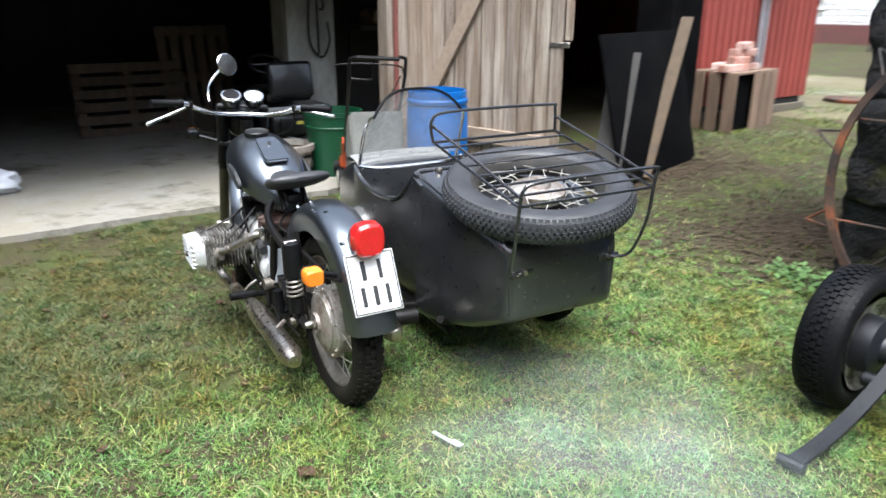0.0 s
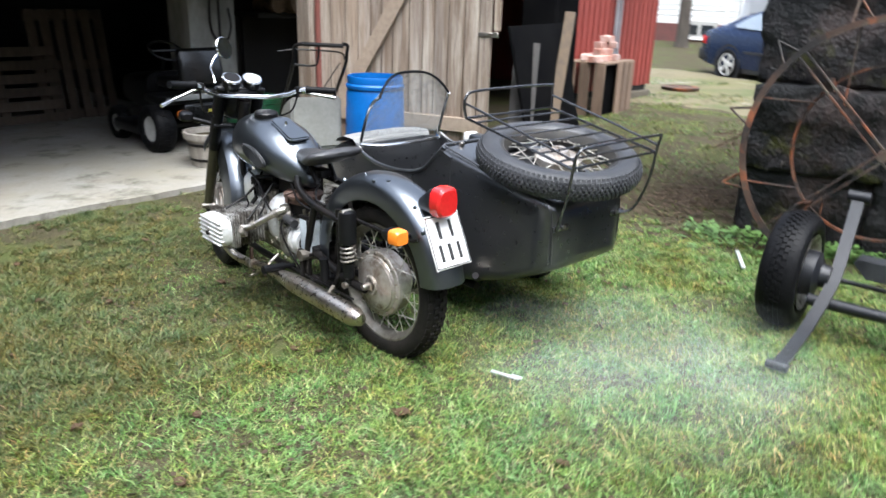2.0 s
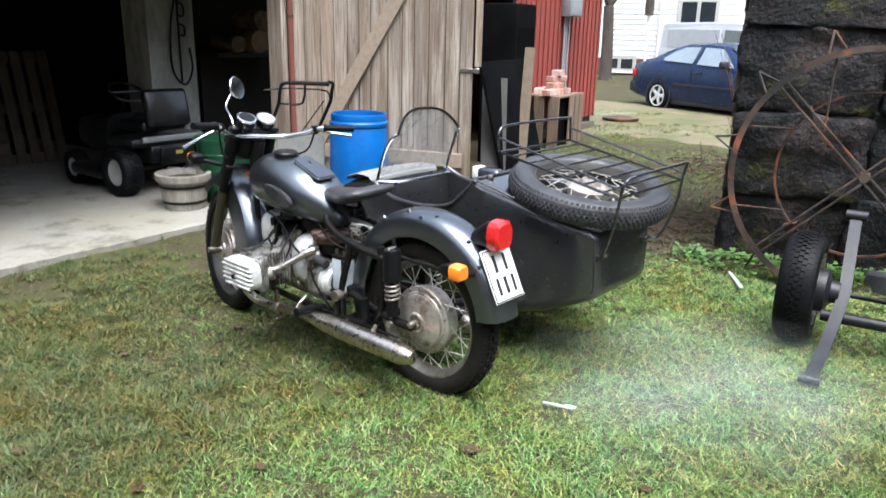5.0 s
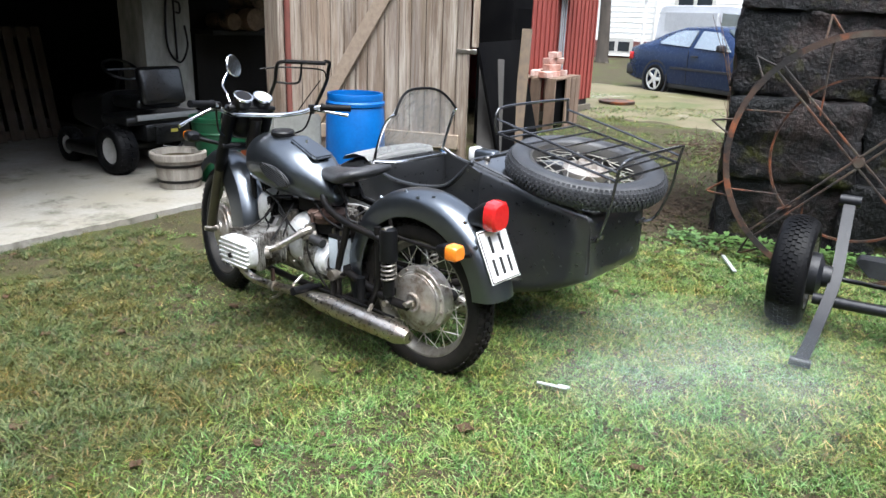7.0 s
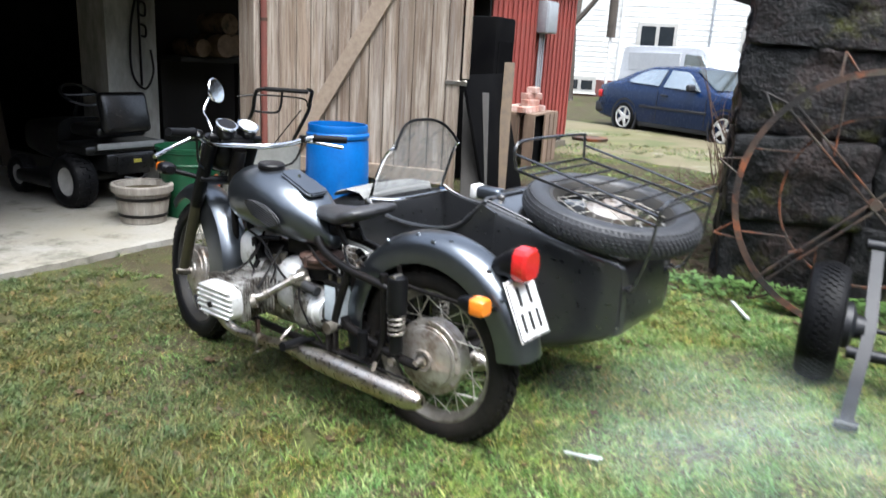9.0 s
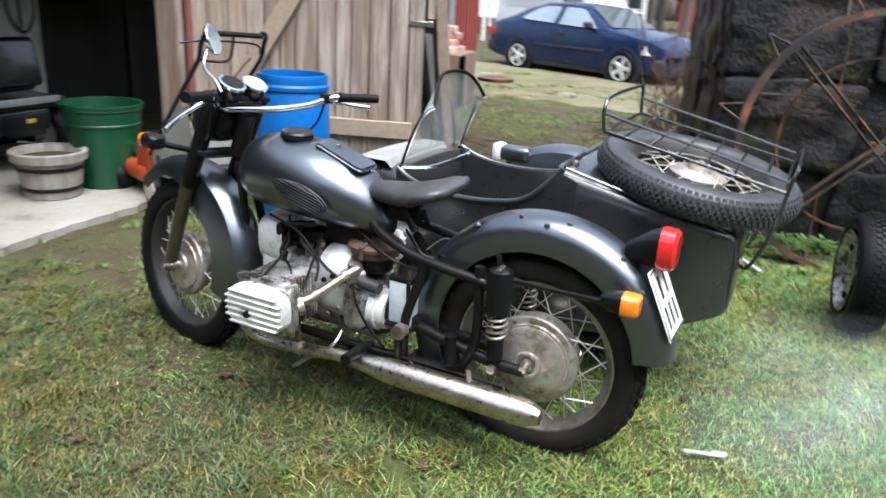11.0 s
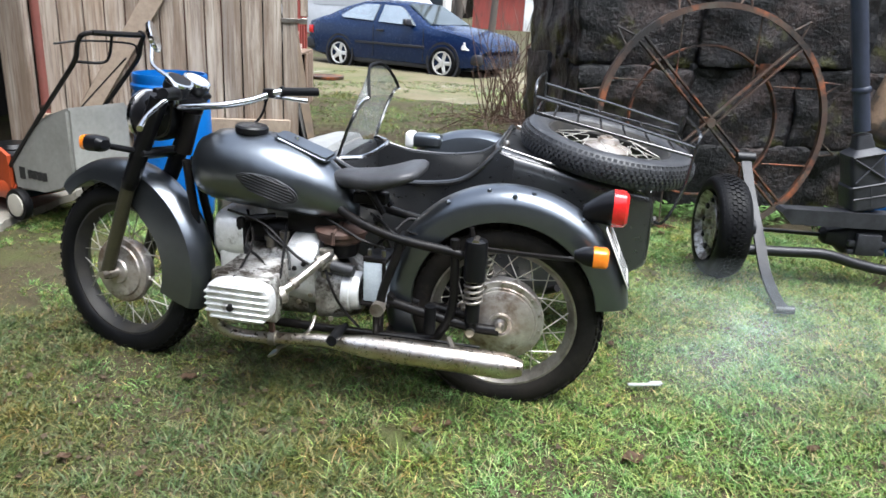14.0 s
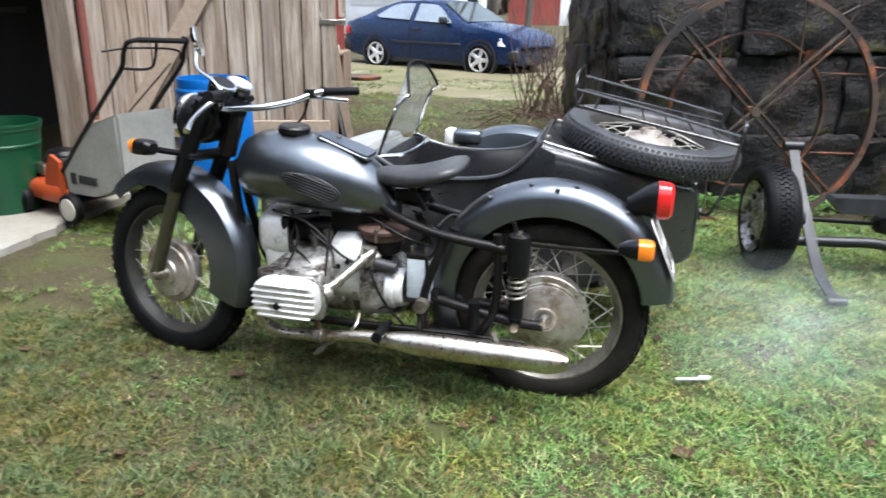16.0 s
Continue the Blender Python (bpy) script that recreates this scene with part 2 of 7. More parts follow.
SOIL = material("damp_lawn_soil", (0.058, 0.048, 0.027), 0.9, 0, (0.042, 0.034, 0.019), 16, 110, 0.8, 1.0, 70, third=(0.056, 0.068, 0.020), third_scale=1.6, spec=0.2)
SANDY = material("sandy_drive", (0.135, 0.115, 0.065), 0.9, 0, (0.10, 0.085, 0.045), 1.3, 30, 0.8, 0.5, 25, third=(0.11, 0.105, 0.04), third_scale=0.6)
CONCRETE = material("old_concrete", (0.27, 0.26, 0.23), 0.8, 0, (0.23, 0.21, 0.17), 2.2, 40, 0.6, 0.25, 50, third=(0.25, 0.23, 0.18), third_scale=0.8)

axis_x = np.unique(np.concatenate([np.arange(-4, 7, 0.09), np.arange(7, 26, 0.5), -4 - np.geomspace(0.4, 500, 16), 26 + np.geomspace(0.6, 900, 16)]))
axis_y = np.unique(np.concatenate([np.arange(-4, 4, 0.09), np.arange(4, 14, 0.5), -4 - np.geomspace(0.4, 700, 16), 14 + np.geomspace(0.6, 900, 16)]))
verts = [(x, y, ground_height(x, y)) for y in axis_y for x in axis_x]
nx = len(axis_x)
faces = [(j * nx + i, j * nx + i + 1, (j + 1) * nx + i + 1, (j + 1) * nx + i) for j in range(len(axis_y) - 1) for i in range(nx - 1)]
me = bpy.data.meshes.new("ground")
me.from_pydata(verts, [], faces)
me.polygons.foreach_set("use_smooth", [True] * len(faces))
me.materials.append(SOIL)
ground = tagged(new("ground", me), "damp short lawn with mossy and bare muddy patches", "lawn", kind="structure")

# the barn stands turned a little to the yard
BARN = Matrix.Translation((1.75, 3.30, 0)) @ pose(0, 0, 0, 0, 0, 5.0)


def barn_box(x0, x1, y0, y1, z0, z1, bevel=0.0):
    return box((x0 + x1) / 2, (y0 + y1) / 2, (z0 + z1) / 2, x1 - x0, y1 - y0, z1 - z0, bevel)


edge = [(x_, -0.20 + 0.035 * noise.noise((x_ * 3.1, 2, 0)) + 0.03 * noise.noise((x_ * 11, 5, 0))) for x_ in np.linspace(-5.6, 0.3, 90).tolist()]
bm = prism(edge + [(0.3, 6.4), (-5.6, 6.4)], -0.3, 0.035, "z")
slab = part("floor", bm, CONCRETE, xf=BARN, smooth=False)
tagged(slab, "worn pale concrete floor slab with a broken front edge", "floor", kind="structure")

# Near-black plaster: the shade inside the barn is put into this colour.
DARK_WALL = material("shade_darkened_plaster", (0.036, 0.039, 0.044), 0.9, 0, (0.02, 0.022, 0.025), 1.5, 14, 0.6, 0.2, 20)
PLASTER = material("weathered_white_plaster", (0.40, 0.39, 0.35), 0.9, 0, (0.08, 0.075, 0.06), 2.5, 30, 0.6, 0.3, 30, stretch=(1, 1, 0.35))
# Near-black boards; on the bay wall this colour carries the bay's shade.
BARN_DARK = material("near_black_boards", (0.022, 0.02, 0.018), 0.85, 0, (0.014, 0.012, 0.011), 3, 30, 0.6, 0.2, 30, stretch=(1, 1, 0.15))
RED_PAINT = material("faded_red_barn_paint", (0.30, 0.055, 0.04), 0.75, 0, (0.2, 0.04, 0.032), 3, 40, 0.55, 0.15, 40, stretch=(1, 1, 0.2), per_piece=0.12)
OLD_WOOD = material("weathered_pine", (0.31, 0.238, 0.178), 0.78, 0, (0.20, 0.145, 0.10), 7, 50, 0.8, 0.4, 60, stretch=(4, 4, 0.16), per_piece=0.22, third=(0.33, 0.28, 0.235), third_scale=3.0)
BRACE_WOOD = material("pale_pine_brace", (0.35, 0.275, 0.205), 0.78, 0, (0.27, 0.205, 0.15), 7, 50, 0.7, 0.4, 60, stretch=(0.3, 4, 4), per_piece=0.1)
for nm, b, mt, lb in (
    ("wall_north", barn_box(-5.6, 6.4, 6.4, 6.6, -0.2, 4.2), DARK_WALL, "plastered back wall of the barn, interior shade put into its colour"),
    # Unseen side wall, set close to limit the light entering the barn.
    ("wall_west", barn_box(-5.8, -5.6, 0.0, 6.6, -0.2, 4.2), DARK_WALL, "unseen plastered side wall closing the barn, shade put into its colour"),
    ("wall_partition", barn_box(-0.30, 0.21, 1.55, 1.95, -0.2, 2.75), PLASTER, "weathered plastered partition wall end in the barn"),
    # Ceiling and lintel are unseen, placed to keep light off the interior.
    ("ceiling", barn_box(-5.8, 6.8, -0.12, 6.6, 2.55, 2.75), BARN_DARK, "unseen dark board ceiling added to shade the barn"),
    ("wall_lintel", barn_box(-5.8, 3.9, -0.05, 0.15, 2.1, 2.55), BARN_DARK, "unseen dark timber lintel set to limit light in the barn"),
    # Dark backing in place of the shade deep in the bay.
    ("wall_bay", barn_box(0.5, 3.9, 2.3, 2.45, -0.2, 2.55), BARN_DARK, "near-black board wall standing in for the deep shade of the open bay"),
):
    tagged(part(nm, b, mt, xf=BARN, smooth=False), lb, "wall" if nm != "ceiling" else "ceiling", kind="structure")

# front wall of the barn beyond the door: vertical red boards on a dark timber wall with a stone foot
WALL_LEN = 6.42
MORTAR_GREY = material("mossy_grey_footing", (0.10, 0.085, 0.06), 0.9, 0, (0.06, 0.05, 0.035), 4, 40, 0.7, 0.3, 40)
front = tagged(part("wall_front", barn_box(3.9, WALL_LEN, 0.10, 0.30, -0.2, 3.0), BARN_DARK, xf=BARN, smooth=False), "barn front wall clad in faded red vertical boards", "wall", kind="structure")
side = tagged(part("wall_side", barn_box(WALL_LEN - 0.2, WALL_LEN, 0.30, 6.4, -0.2, 3.0), RED_PAINT, xf=BARN, smooth=False), "red painted barn gable wall", "wall", kind="structure")
foot = tagged(part("barn_footing", barn_box(3.94, WALL_LEN + 0.03, 0.02, 0.10, -0.2, 0.22, 0.02), MORTAR_GREY, xf=BARN), "grey mortar footing under the red boards", "footing", kind="structure")
bm = box(0, 0, 0, 0.128, 0.024, 2.72, 0.005, 1)
board_me = mesh_of("cladding_board", bm, RED_PAINT)
bm = box(0, 0, 0, 0.045, 0.02, 2.72, 0.004, 1)
batten_me = mesh_of("cladding_batten", bm, RED_PAINT)
k = 0
x = 4.0
while x < WALL_LEN:
    piece("cladding_board", board_me, front, BARN @ Matrix.Translation((x, 0.085 + 0.003 * (k % 2), 1.66)))
    piece("cladding_batten", batten_me, front, BARN @ Matrix.Translation((x + 0.066, 0.063, 1.66)))
    x += 0.132
    k += 1

# stone building with the iron wheel leaning on it
STONE = material("dark_wet_granite", (0.0100, 0.0085, 0.0085), 0.46, 0, (0.0055, 0.0055, 0.0062), 5.0, 34, 0.9, 1.0, 30, per_piece=0.3, third=(0.026, 0.022, 0.022), third_scale=7, spec=0.22)


def add_layer(m, colour, scale, low, high, detail=8.0, stretch=(1, 1, 1)):
    """Lays patches of another colour over a material, by noise of its own size."""
    n, l = m.node_tree.nodes, m.node_tree.links
    b = n["Principled BSDF"]
    src = b.inputs["Base Color"].links[0].from_socket
    tc, tx, rp, mx = n.new("ShaderNodeTexCoord"), n.new("ShaderNodeTexNoise"), n.new("ShaderNodeValToRGB"), n.new("ShaderNodeMix")
    tx.noise_dimensions = "4D"
    tx.inputs["W"].default_value = scale * 1.7 + low * 9
    tx.inputs["Scale"].default_value, tx.inputs["Detail"].default_value, tx.inputs["Roughness"].default_value = scale, detail, 0.7
    rp.color_ramp.elements[0].position, rp.color_ramp.elements[1].position = low, high
    mx.data_type = "RGBA"
    mx.inputs["B"].default_value = (*colour, 1)
    mp = n.new("ShaderNodeMapping")
    mp.inputs["Scale"].default_value = stretch
    l.new(tc.outputs["Object"], mp.inputs[0])
    l.new(mp.outputs[0], tx.inputs["Vector"])
    l.new(tx.outputs["Fac"], rp.inputs[0])
    l.new(rp.outputs[0], mx.inputs["Factor"])
    l.new(src, mx.inputs["A"])
    l.new(mx.outputs["Result"], b.inputs["Base Color"])


add_layer(STONE, (0.046, 0.032, 0.029), 0.9, 0.48, 0.58)
add_layer(STONE, (0.011, 0.012, 0.015), 1.7, 0.48, 0.60)
add_layer(STONE, (0.004, 0.004, 0.004), 16, 0.54, 0.63, 12)
add_layer(STONE, (0.10, 0.085, 0.078), 26, 0.58, 0.66, 12)
add_layer(STONE, (0.005, 0.0055, 0.006), 0.8, 0.47, 0.56, 6)
add_layer(STONE, (0.22, 0.235, 0.25), 2.6, 0.60, 0.66, 15)
add_layer(STONE, (0.055, 0.058, 0.008), 1.5, 0.58, 0.67)
add_layer(RED_PAINT, (0.15, 0.075, 0.055), 1.1, 0.50, 0.68, 8, (2, 2, 0.5))
add_layer(RED_PAINT, (0.10, 0.03, 0.025), 4.0, 0.56, 0.68, 8, (3, 3, 0.3))
add_layer(SANDY, (0.075, 0.085, 0.028), 0.9, 0.52, 0.62)
add_layer(SANDY, (0.26, 0.24, 0.19), 0.55, 0.53, 0.66)
for nd in STONE.node_tree.nodes:
    if nd.type == "BUMP":
        nd.inputs["Distance"].default_value = 0.022
add_layer(ALU, (0.06, 0.05, 0.04), 13, 0.47, 0.58)
add_layer(ALU, (0.05, 0.038, 0.028), 34, 0.56, 0.64)
add_layer(ALU_LIGHT, (0.25, 0.235, 0.21), 17, 0.56, 0.70)
add_layer(DRUM, (0.17, 0.12, 0.085), 11, 0.51, 0.64)
add_layer(EXHAUST, (0.20, 0.13, 0.085), 5, 0.58, 0.72)
add_layer(MUDDY_RUBBER, (0.045, 0.036, 0.028), 9, 0.60, 0.72)
add_layer(CONCRETE, (0.13, 0.115, 0.085), 3.3, 0.56, 0.70)
add_layer(CONCRETE, (0.35, 0.34, 0.315), 1.1, 0.56, 0.75)
add_layer(CONCRETE, (0.085, 0.085, 0.06), 1.9, 0.55, 0.66, 12)
add_layer(CONCRETE, (0.05, 0.045, 0.035), 7.5, 0.64, 0.70, 10)
add_layer(OLD_WOOD, (0.17, 0.115, 0.08), 1.6, 0.52, 0.72, 8, (9, 9, 0.7))
add_layer(OLD_WOOD, (0.11, 0.075, 0.052), 3.0, 0.55, 0.68, 8, (9, 9, 0.45))
add_layer(OLD_WOOD, (0.47, 0.41, 0.34), 2.3, 0.48, 0.66, 8, (6, 6, 0.5))
add_layer(OLD_WOOD, (0.15, 0.105, 0.075), 9.0, 0.50, 0.64, 6, (9, 9, 0.22))
add_layer(OLD_WOOD, (0.09, 0.06, 0.042), 16.0, 0.60, 0.68, 6, (9, 9, 0.18))
add_layer(OLD_WOOD, (0.07, 0.045, 0.03), 5.5, 0.64, 0.70, 6, (2.2, 2.2, 1.0))
MORTAR = material("dark_mortar", (0.022, 0.018, 0.016), 0.9, 0, (0.012, 0.011, 0.010), 6, 40, 0.6, 0.4, 30, spec=0.2)
STONEWALL = Matrix.Translation((3.0, -0.15, 0)) @ pose(0, 0, 0, 0, 0, 16.0)
stone_wall = tagged(part("wall_stone", box(0.765, -2.525, 1.3, 1.55, 5.03, 3.0), MORTAR, xf=STONEWALL, smooth=False), "dark wet granite block wall of an outbuilding", "wall", kind="structure")


def boulder(sx, sy, sz, seed):
    bm = bmesh.new()
    bmesh.ops.create_cube(bm, size=1)
    bmesh.ops.subdivide_edges(bm, edges=bm.edges[:], cuts=16, use_grid_fill=True)
    for v in bm.verts:
        q = v.co.copy()
        r = Vector((q.x * 2, q.y * 2, q.z * 2))
        f = max(abs(r.x), abs(r.y), abs(r.z)) / max((abs(r.x) ** 26 + abs(r.y) ** 26 + abs(r.z) ** 26) ** (1 / 26), 1e-4)
        q = q * f
        w = noise.noise_vector(Vector((q.x * sx, q.y * sy, q.z * sz)) * 4.5 + Vector((seed * 7.3, 0, 0)))
        w2 = noise.noise_vector(Vector((q.x * sx, q.y * sy, q.z * sz)) * 13 + Vector((0, seed * 3.1, 0)))
        w3 = noise.noise_vector(Vector((q.x * sx, q.y * sy, q.z * sz)) * 31 + Vector((0, 0, seed * 5.7)))
        v.co = Vector((q.x * sx, q.y * sy, q.z * sz)) + w * 0.034 + w2 * 0.016 + w3 * 0.007
    return bm


srnd = random.Random(5)
z, row = -0.15, 0
while z < 2.7:
    h = srnd.choice((0.46, 0.56, 0.64))
    y = 0.03
    while y > -4.6:
        w = srnd.uniform(0.55, 1.5)
        hs = h * srnd.uniform(0.90, 1.06)
        bm = boulder(0.30, w + 0.02, hs + 0.02, srnd.random() * 50)
        me = mesh_of("stone", bm, STONE, True, 60)
        piece("stone", me, stone_wall, STONEWALL @ Matrix.Translation((0.09 + srnd.uniform(-0.035, 0.03), y - w / 2, z + h / 2 + srnd.uniform(-0.03, 0.03))))
        y -= w
    x = 0.2
    while x < 1.4:
        w = min(srnd.uniform(0.5, 0.9), 1.55 - x)
        bm = boulder(w + 0.02, 0.25, h + 0.02, srnd.random() * 50)
        me = mesh_of("stone", bm, STONE, True, 60)
        piece("stone", me, stone_wall, STONEWALL @ Matrix.Translation((x + w / 2, -0.06 + srnd.uniform(-0.02, 0.02), z + h / 2)))
        x += w
    z += h
    row += 1
eaves = tagged(part("eaves", box(0.10, 0.35, 0.10, 0.42, 1.2, 0.14, 0.008), BARN_DARK, xf=Matrix.Translation((3.44, -0.05, 1.80)) @ pose(0, 0, 0, 17, 0, 0)), "dark timber eaves beam over the stone wall", "roof edge", kind="structure")

# white house beyond the drive
HOUSE_WHITE = material("white_house_boards", (0.82, 0.82, 0.80), 0.7, 0, (0.74, 0.74, 0.72), 1.0, 20, 0.4, 0.08, 30, stretch=(1, 1, 5))
ROOF_GREY = material("dark_roof_tiles", (0.06, 0.055, 0.05), 0.8, 0, (0.09, 0.08, 0.07), 2, 20)
PLINTH = material("dark_red_plinth", (0.16, 0.06, 0.05), 0.85, 0, (0.11, 0.05, 0.045), 2, 20)
PANE = material("dark_window_glass", (0.03, 0.035, 0.04), 0.06, 0, (0.02, 0.025, 0.03), 2, spec=0.8)
TRIM = material("white_window_trim", (0.8, 0.8, 0.78), 0.5, 0, (0.72, 0.72, 0.7), 5)

# ---- the motorcycle and sidecar ----
BIKE = Matrix.Translation((-0.035, 0, 0)) @ pose(0, 0, 0, 0, -1.2, 0)
moto = thing("motorcycle_with_sidecar", (0.3, 0.6, 0), "dark grey vintage boxer motorcycle with black sidecar parked on grass", "motorcycle")


def torus_tyre(R, w, rim_r, seg=64):
    """A tyre's section turned round the x axis: outer radius R, width w, bead at rim_r."""
    h = R - rim_r
    prof = []
    for k in range(17):
        a = radians(-62 + 304 * k / 16)
        c, s = math.cos(a), math.sin(a)
        rr = rim_r + h * 0.5 + h * 0.5 * math.copysign(abs(s) ** 0.8, s)
        prof.append((rr, w * 0.5 * math.copysign(abs(c) ** 0.75, c)))
    return lathe(prof, seg, "x", True)


def tread(R, w, rows, count, size, skew=0.5):
    """Blocks of tread round the x axis."""
    bms = bmesh.new()
    for r in range(rows):
        fx = (r + 0.5) / rows * 2 - 1
        x = fx * w * 0.42
        rad = R - 0.012 * fx * fx * 2.2
        for k in range(count):
            a = 2 * math.pi * (k + skew * (r % 2)) / count
            m = Matrix.Rotation(a, 4, "X") @ Matrix.Translation((x, rad, 0)) @ Matrix.Rotation(-fx * 0.45, 4, "Z")
            cs = [bms.verts.new(m @ Vector((sx * size[0] / 2, sy * size[2] / 2, sz * size[1] / 2 * (0.82 if sy > 0 else 1)))) for sx in (-1, 1) for sy in (-1, 1) for sz in (-1, 1)]
            for f in ((0, 1, 3, 2), (4, 6, 7, 5), (0, 4, 5, 1), (2, 3, 7, 6), (0, 2, 6, 4), (1, 5, 7, 3)):
                bms.faces.new([cs[i] for i in f])
    return bms


def rim_ring(r, w):
    return lathe([(r + 0.012, -w / 2), (r + 0.014, -w / 2 + 0.006), (r - 0.006, -w * 0.3), (r - 0.016, 0), (r - 0.006, w * 0.3), (r + 0.014, w / 2 - 0.006), (r + 0.012, w / 2), (r + 0.002, w / 2), (r - 0.014, w * 0.28), (r - 0.024, 0), (r - 0.014, -w * 0.28), (r + 0.002, -w / 2)], 64, "x", True)


def spoke_mesh(a, b, name="spoke"):
    return mesh_of(name, tube([a, b], 0.0022, 5), SPOKE)


def spoked_wheel(name, parent, m, R, w, rim_r, tyre_mat, hub_prof, hub_mat, rows, count, size, drum_r, label=""):
    rim = part(name, rim_ring(rim_r, w * 0.72), RIM, parent, label, xf=m)
    part("tyre", join(torus_tyre(R, w, rim_r), tread(R, w, rows, count, size)), tyre_mat, rim, "", xf=m)
    part("hub", lathe(hub_prof, 40, "x"), hub_mat, rim, "", xf=m)
    ms = [spoke_mesh((sx * 0.045, drum_r * math.cos(tw), drum_r * math.sin(tw)), (sx * 0.008, rim_r - 0.02, 0)) for sx in (-1, 1) for tw in (-0.55, 0.55)]
    for k in range(36):
        piece("spoke", ms[k % 4], rim, m @ Matrix.Rotation(2 * math.pi * k / 36, 4, "X"))
    return rim


drum_prof = [(0, -0.105), (0.018, -0.105), (0.02, -0.09), (0.034, -0.09), (0.036, -0.098), (0.042, -0.098), (0.044, -0.086), (0.10, -0.076), (0.116, -0.07), (0.118, -0.062), (0.124, -0.062), (0.128, -0.056), (0.146, -0.054), (0.15, -0.05), (0.15, -0.034), (0.138, -0.03), (0.14, 0.02), (0.10, 0.03), (0.09, 0.07), (0.07, 0.085), (0.02, 0.09), (0, 0.09)]
front_prof = [(0, -0.09), (0.018, -0.09), (0.02, -0.072), (0.045, -0.07), (0.05, -0.062), (0.10, -0.056), (0.104, -0.05), (0.125, -0.046), (0.13, -0.038), (0.13, -0.022), (0.115, -0.018), (0.11, 0.015), (0.05, 0.03), (0.04, 0.06), (0, 0.062)]
REAR = BIKE @ Matrix.Translation((0, 0, 0.312))
rear_wheel = spoked_wheel("rear_wheel", moto, REAR, 0.345, 0.112, 0.255, MUDDY_RUBBER, drum_prof, DRUM, 5, 52, (0.019, 0.03, 0.02), 0.13)
for a in np.linspace(0.2, 6.0, 14):
    part("drum_bolt", tube([(-0.062, 0.137 * math.cos(a), 0.137 * math.sin(a)), (-0.05, 0.137 * math.cos(a), 0.137 * math.sin(a))], 0.006, 6), STEEL, rear_wheel, xf=REAR)
part("axle_nut", join(lathe([(0, -0.135), (0.012, -0.135), (0.016, -0.12), (0.016, -0.105), (0.026, -0.1), (0.026, -0.08)], 12, "x")), STEEL, rear_wheel, xf=REAR)
STEER = BIKE @ Matrix.Translation((0, 1.26, 0.88)) @ pose(0, 0, 0, 22, 0, 0) @ pose(0, 0, 0, 0, 0, -14) @ pose(0, 0, 0, -22, 0, 0) @ Matrix.Translation((0, -1.26, -0.88))
FRONT = STEER @ Matrix.Translation((0, 1.478, 0.315))
front_wheel = spoked_wheel("front_wheel", moto, FRONT, 0.343, 0.104, 0.255, RUBBER, front_prof, DRUM, 5, 52, (0.018, 0.03, 0.018), 0.1)
front_wheel.data.materials[0] = DARK_RIM

# mudguards
def guard_profile(hw, R, skirt, t=0.004):
    outer = [(-hw, R - skirt), (-hw * 0.99, R - skirt * 0.45), (-hw * 0.88, R - 0.022), (-hw * 0.6, R - 0.005), (-hw * 0.25, R + 0.003), (hw * 0.25, R + 0.003), (hw * 0.6, R - 0.005), (hw * 0.88, R - 0.022), (hw * 0.99, R - skirt * 0.45), (hw, R - skirt)]
    return outer + [(dx * (1 - t / hw * 1.4), r - t) for dx, r in outer[::-1]]


rg = part("rear_mudguard", arc_sweep(guard_profile(0.088, 0.43, 0.105), 0.0, 0.36, -32, 172, 40), GREY_PAINT, moto, "dark grey valanced rear mudguard", xf=BIKE)
for ang, dx in ((100, -0.045), (80, -0.05), (92, -0.075), (60, -0.06), (125, -0.05), (140, -0.07)):
    a = radians(ang)
    rr = 0.432 - (0.018 if abs(dx) > 0.065 else 0.006)
    part("bolt_head", lathe([(0, 0.008), (0.006, 0.007), (0.009, 0.002), (0.009, -0.004)], 8), GREY_PAINT, rg, xf=BIKE @ Matrix.Translation((dx, rr * math.cos(a), 0.36 + rr * math.sin(a))) @ pose(0, 0, 0, ang - 90, 0, 0))
part("mudguard_stay", tube([(-0.1, 0.12, 0.66), (-0.1, 0.10, 0.6), (-0.095, 0.02, 0.585), (-0.095, -0.24, 0.585), (-0.09, -0.31, 0.6)], 0.009, 6, curve=3), FRAME_BLACK, moto, xf=BIKE)
rings = []
for i in range(41):
    f = i / 40
    a = radians(46 + 152 * f)
    skirt = 0.07 + 0.085 * min(max((f - 0.18) / 0.35, 0), 1)
    rings.append([(dx, 1.485 + r * math.cos(a), 0.35 + r * math.sin(a)) for dx, r in guard_profile(0.074, 0.395, skirt)])
fg = part("front_mudguard", loft(rings), GREY_PAINT, moto, "dark grey deep front mudguard", xf=STEER)

# tank
rings = []
for y, cz, hw, hh in ((1.180, 0.755, 0.02, 0.03), (1.172, 0.757, 0.066, 0.074), (1.145, 0.760, 0.106, 0.110), (1.09, 0.764, 0.136, 0.133), (1.01, 0.763, 0.153, 0.142), (0.91, 0.757, 0.159, 0.142), (0.815, 0.746, 0.153, 0.136), (0.73, 0.727, 0.133, 0.122), (0.66, 0.700, 0.102, 0.097), (0.61, 0.672, 0.068, 0.069), (0.58, 0.650, 0.038, 0.044), (0.57, 0.644, 0.015, 0.02)):
    rings.append(oval(y - 0.024, 0, cz, hw * 1.04, hh, 2.25, 32, 0.12))
tank = part("fuel_tank", loft(rings), GREY_PAINT, moto, "dark grey teardrop fuel tank", xf=BIKE)
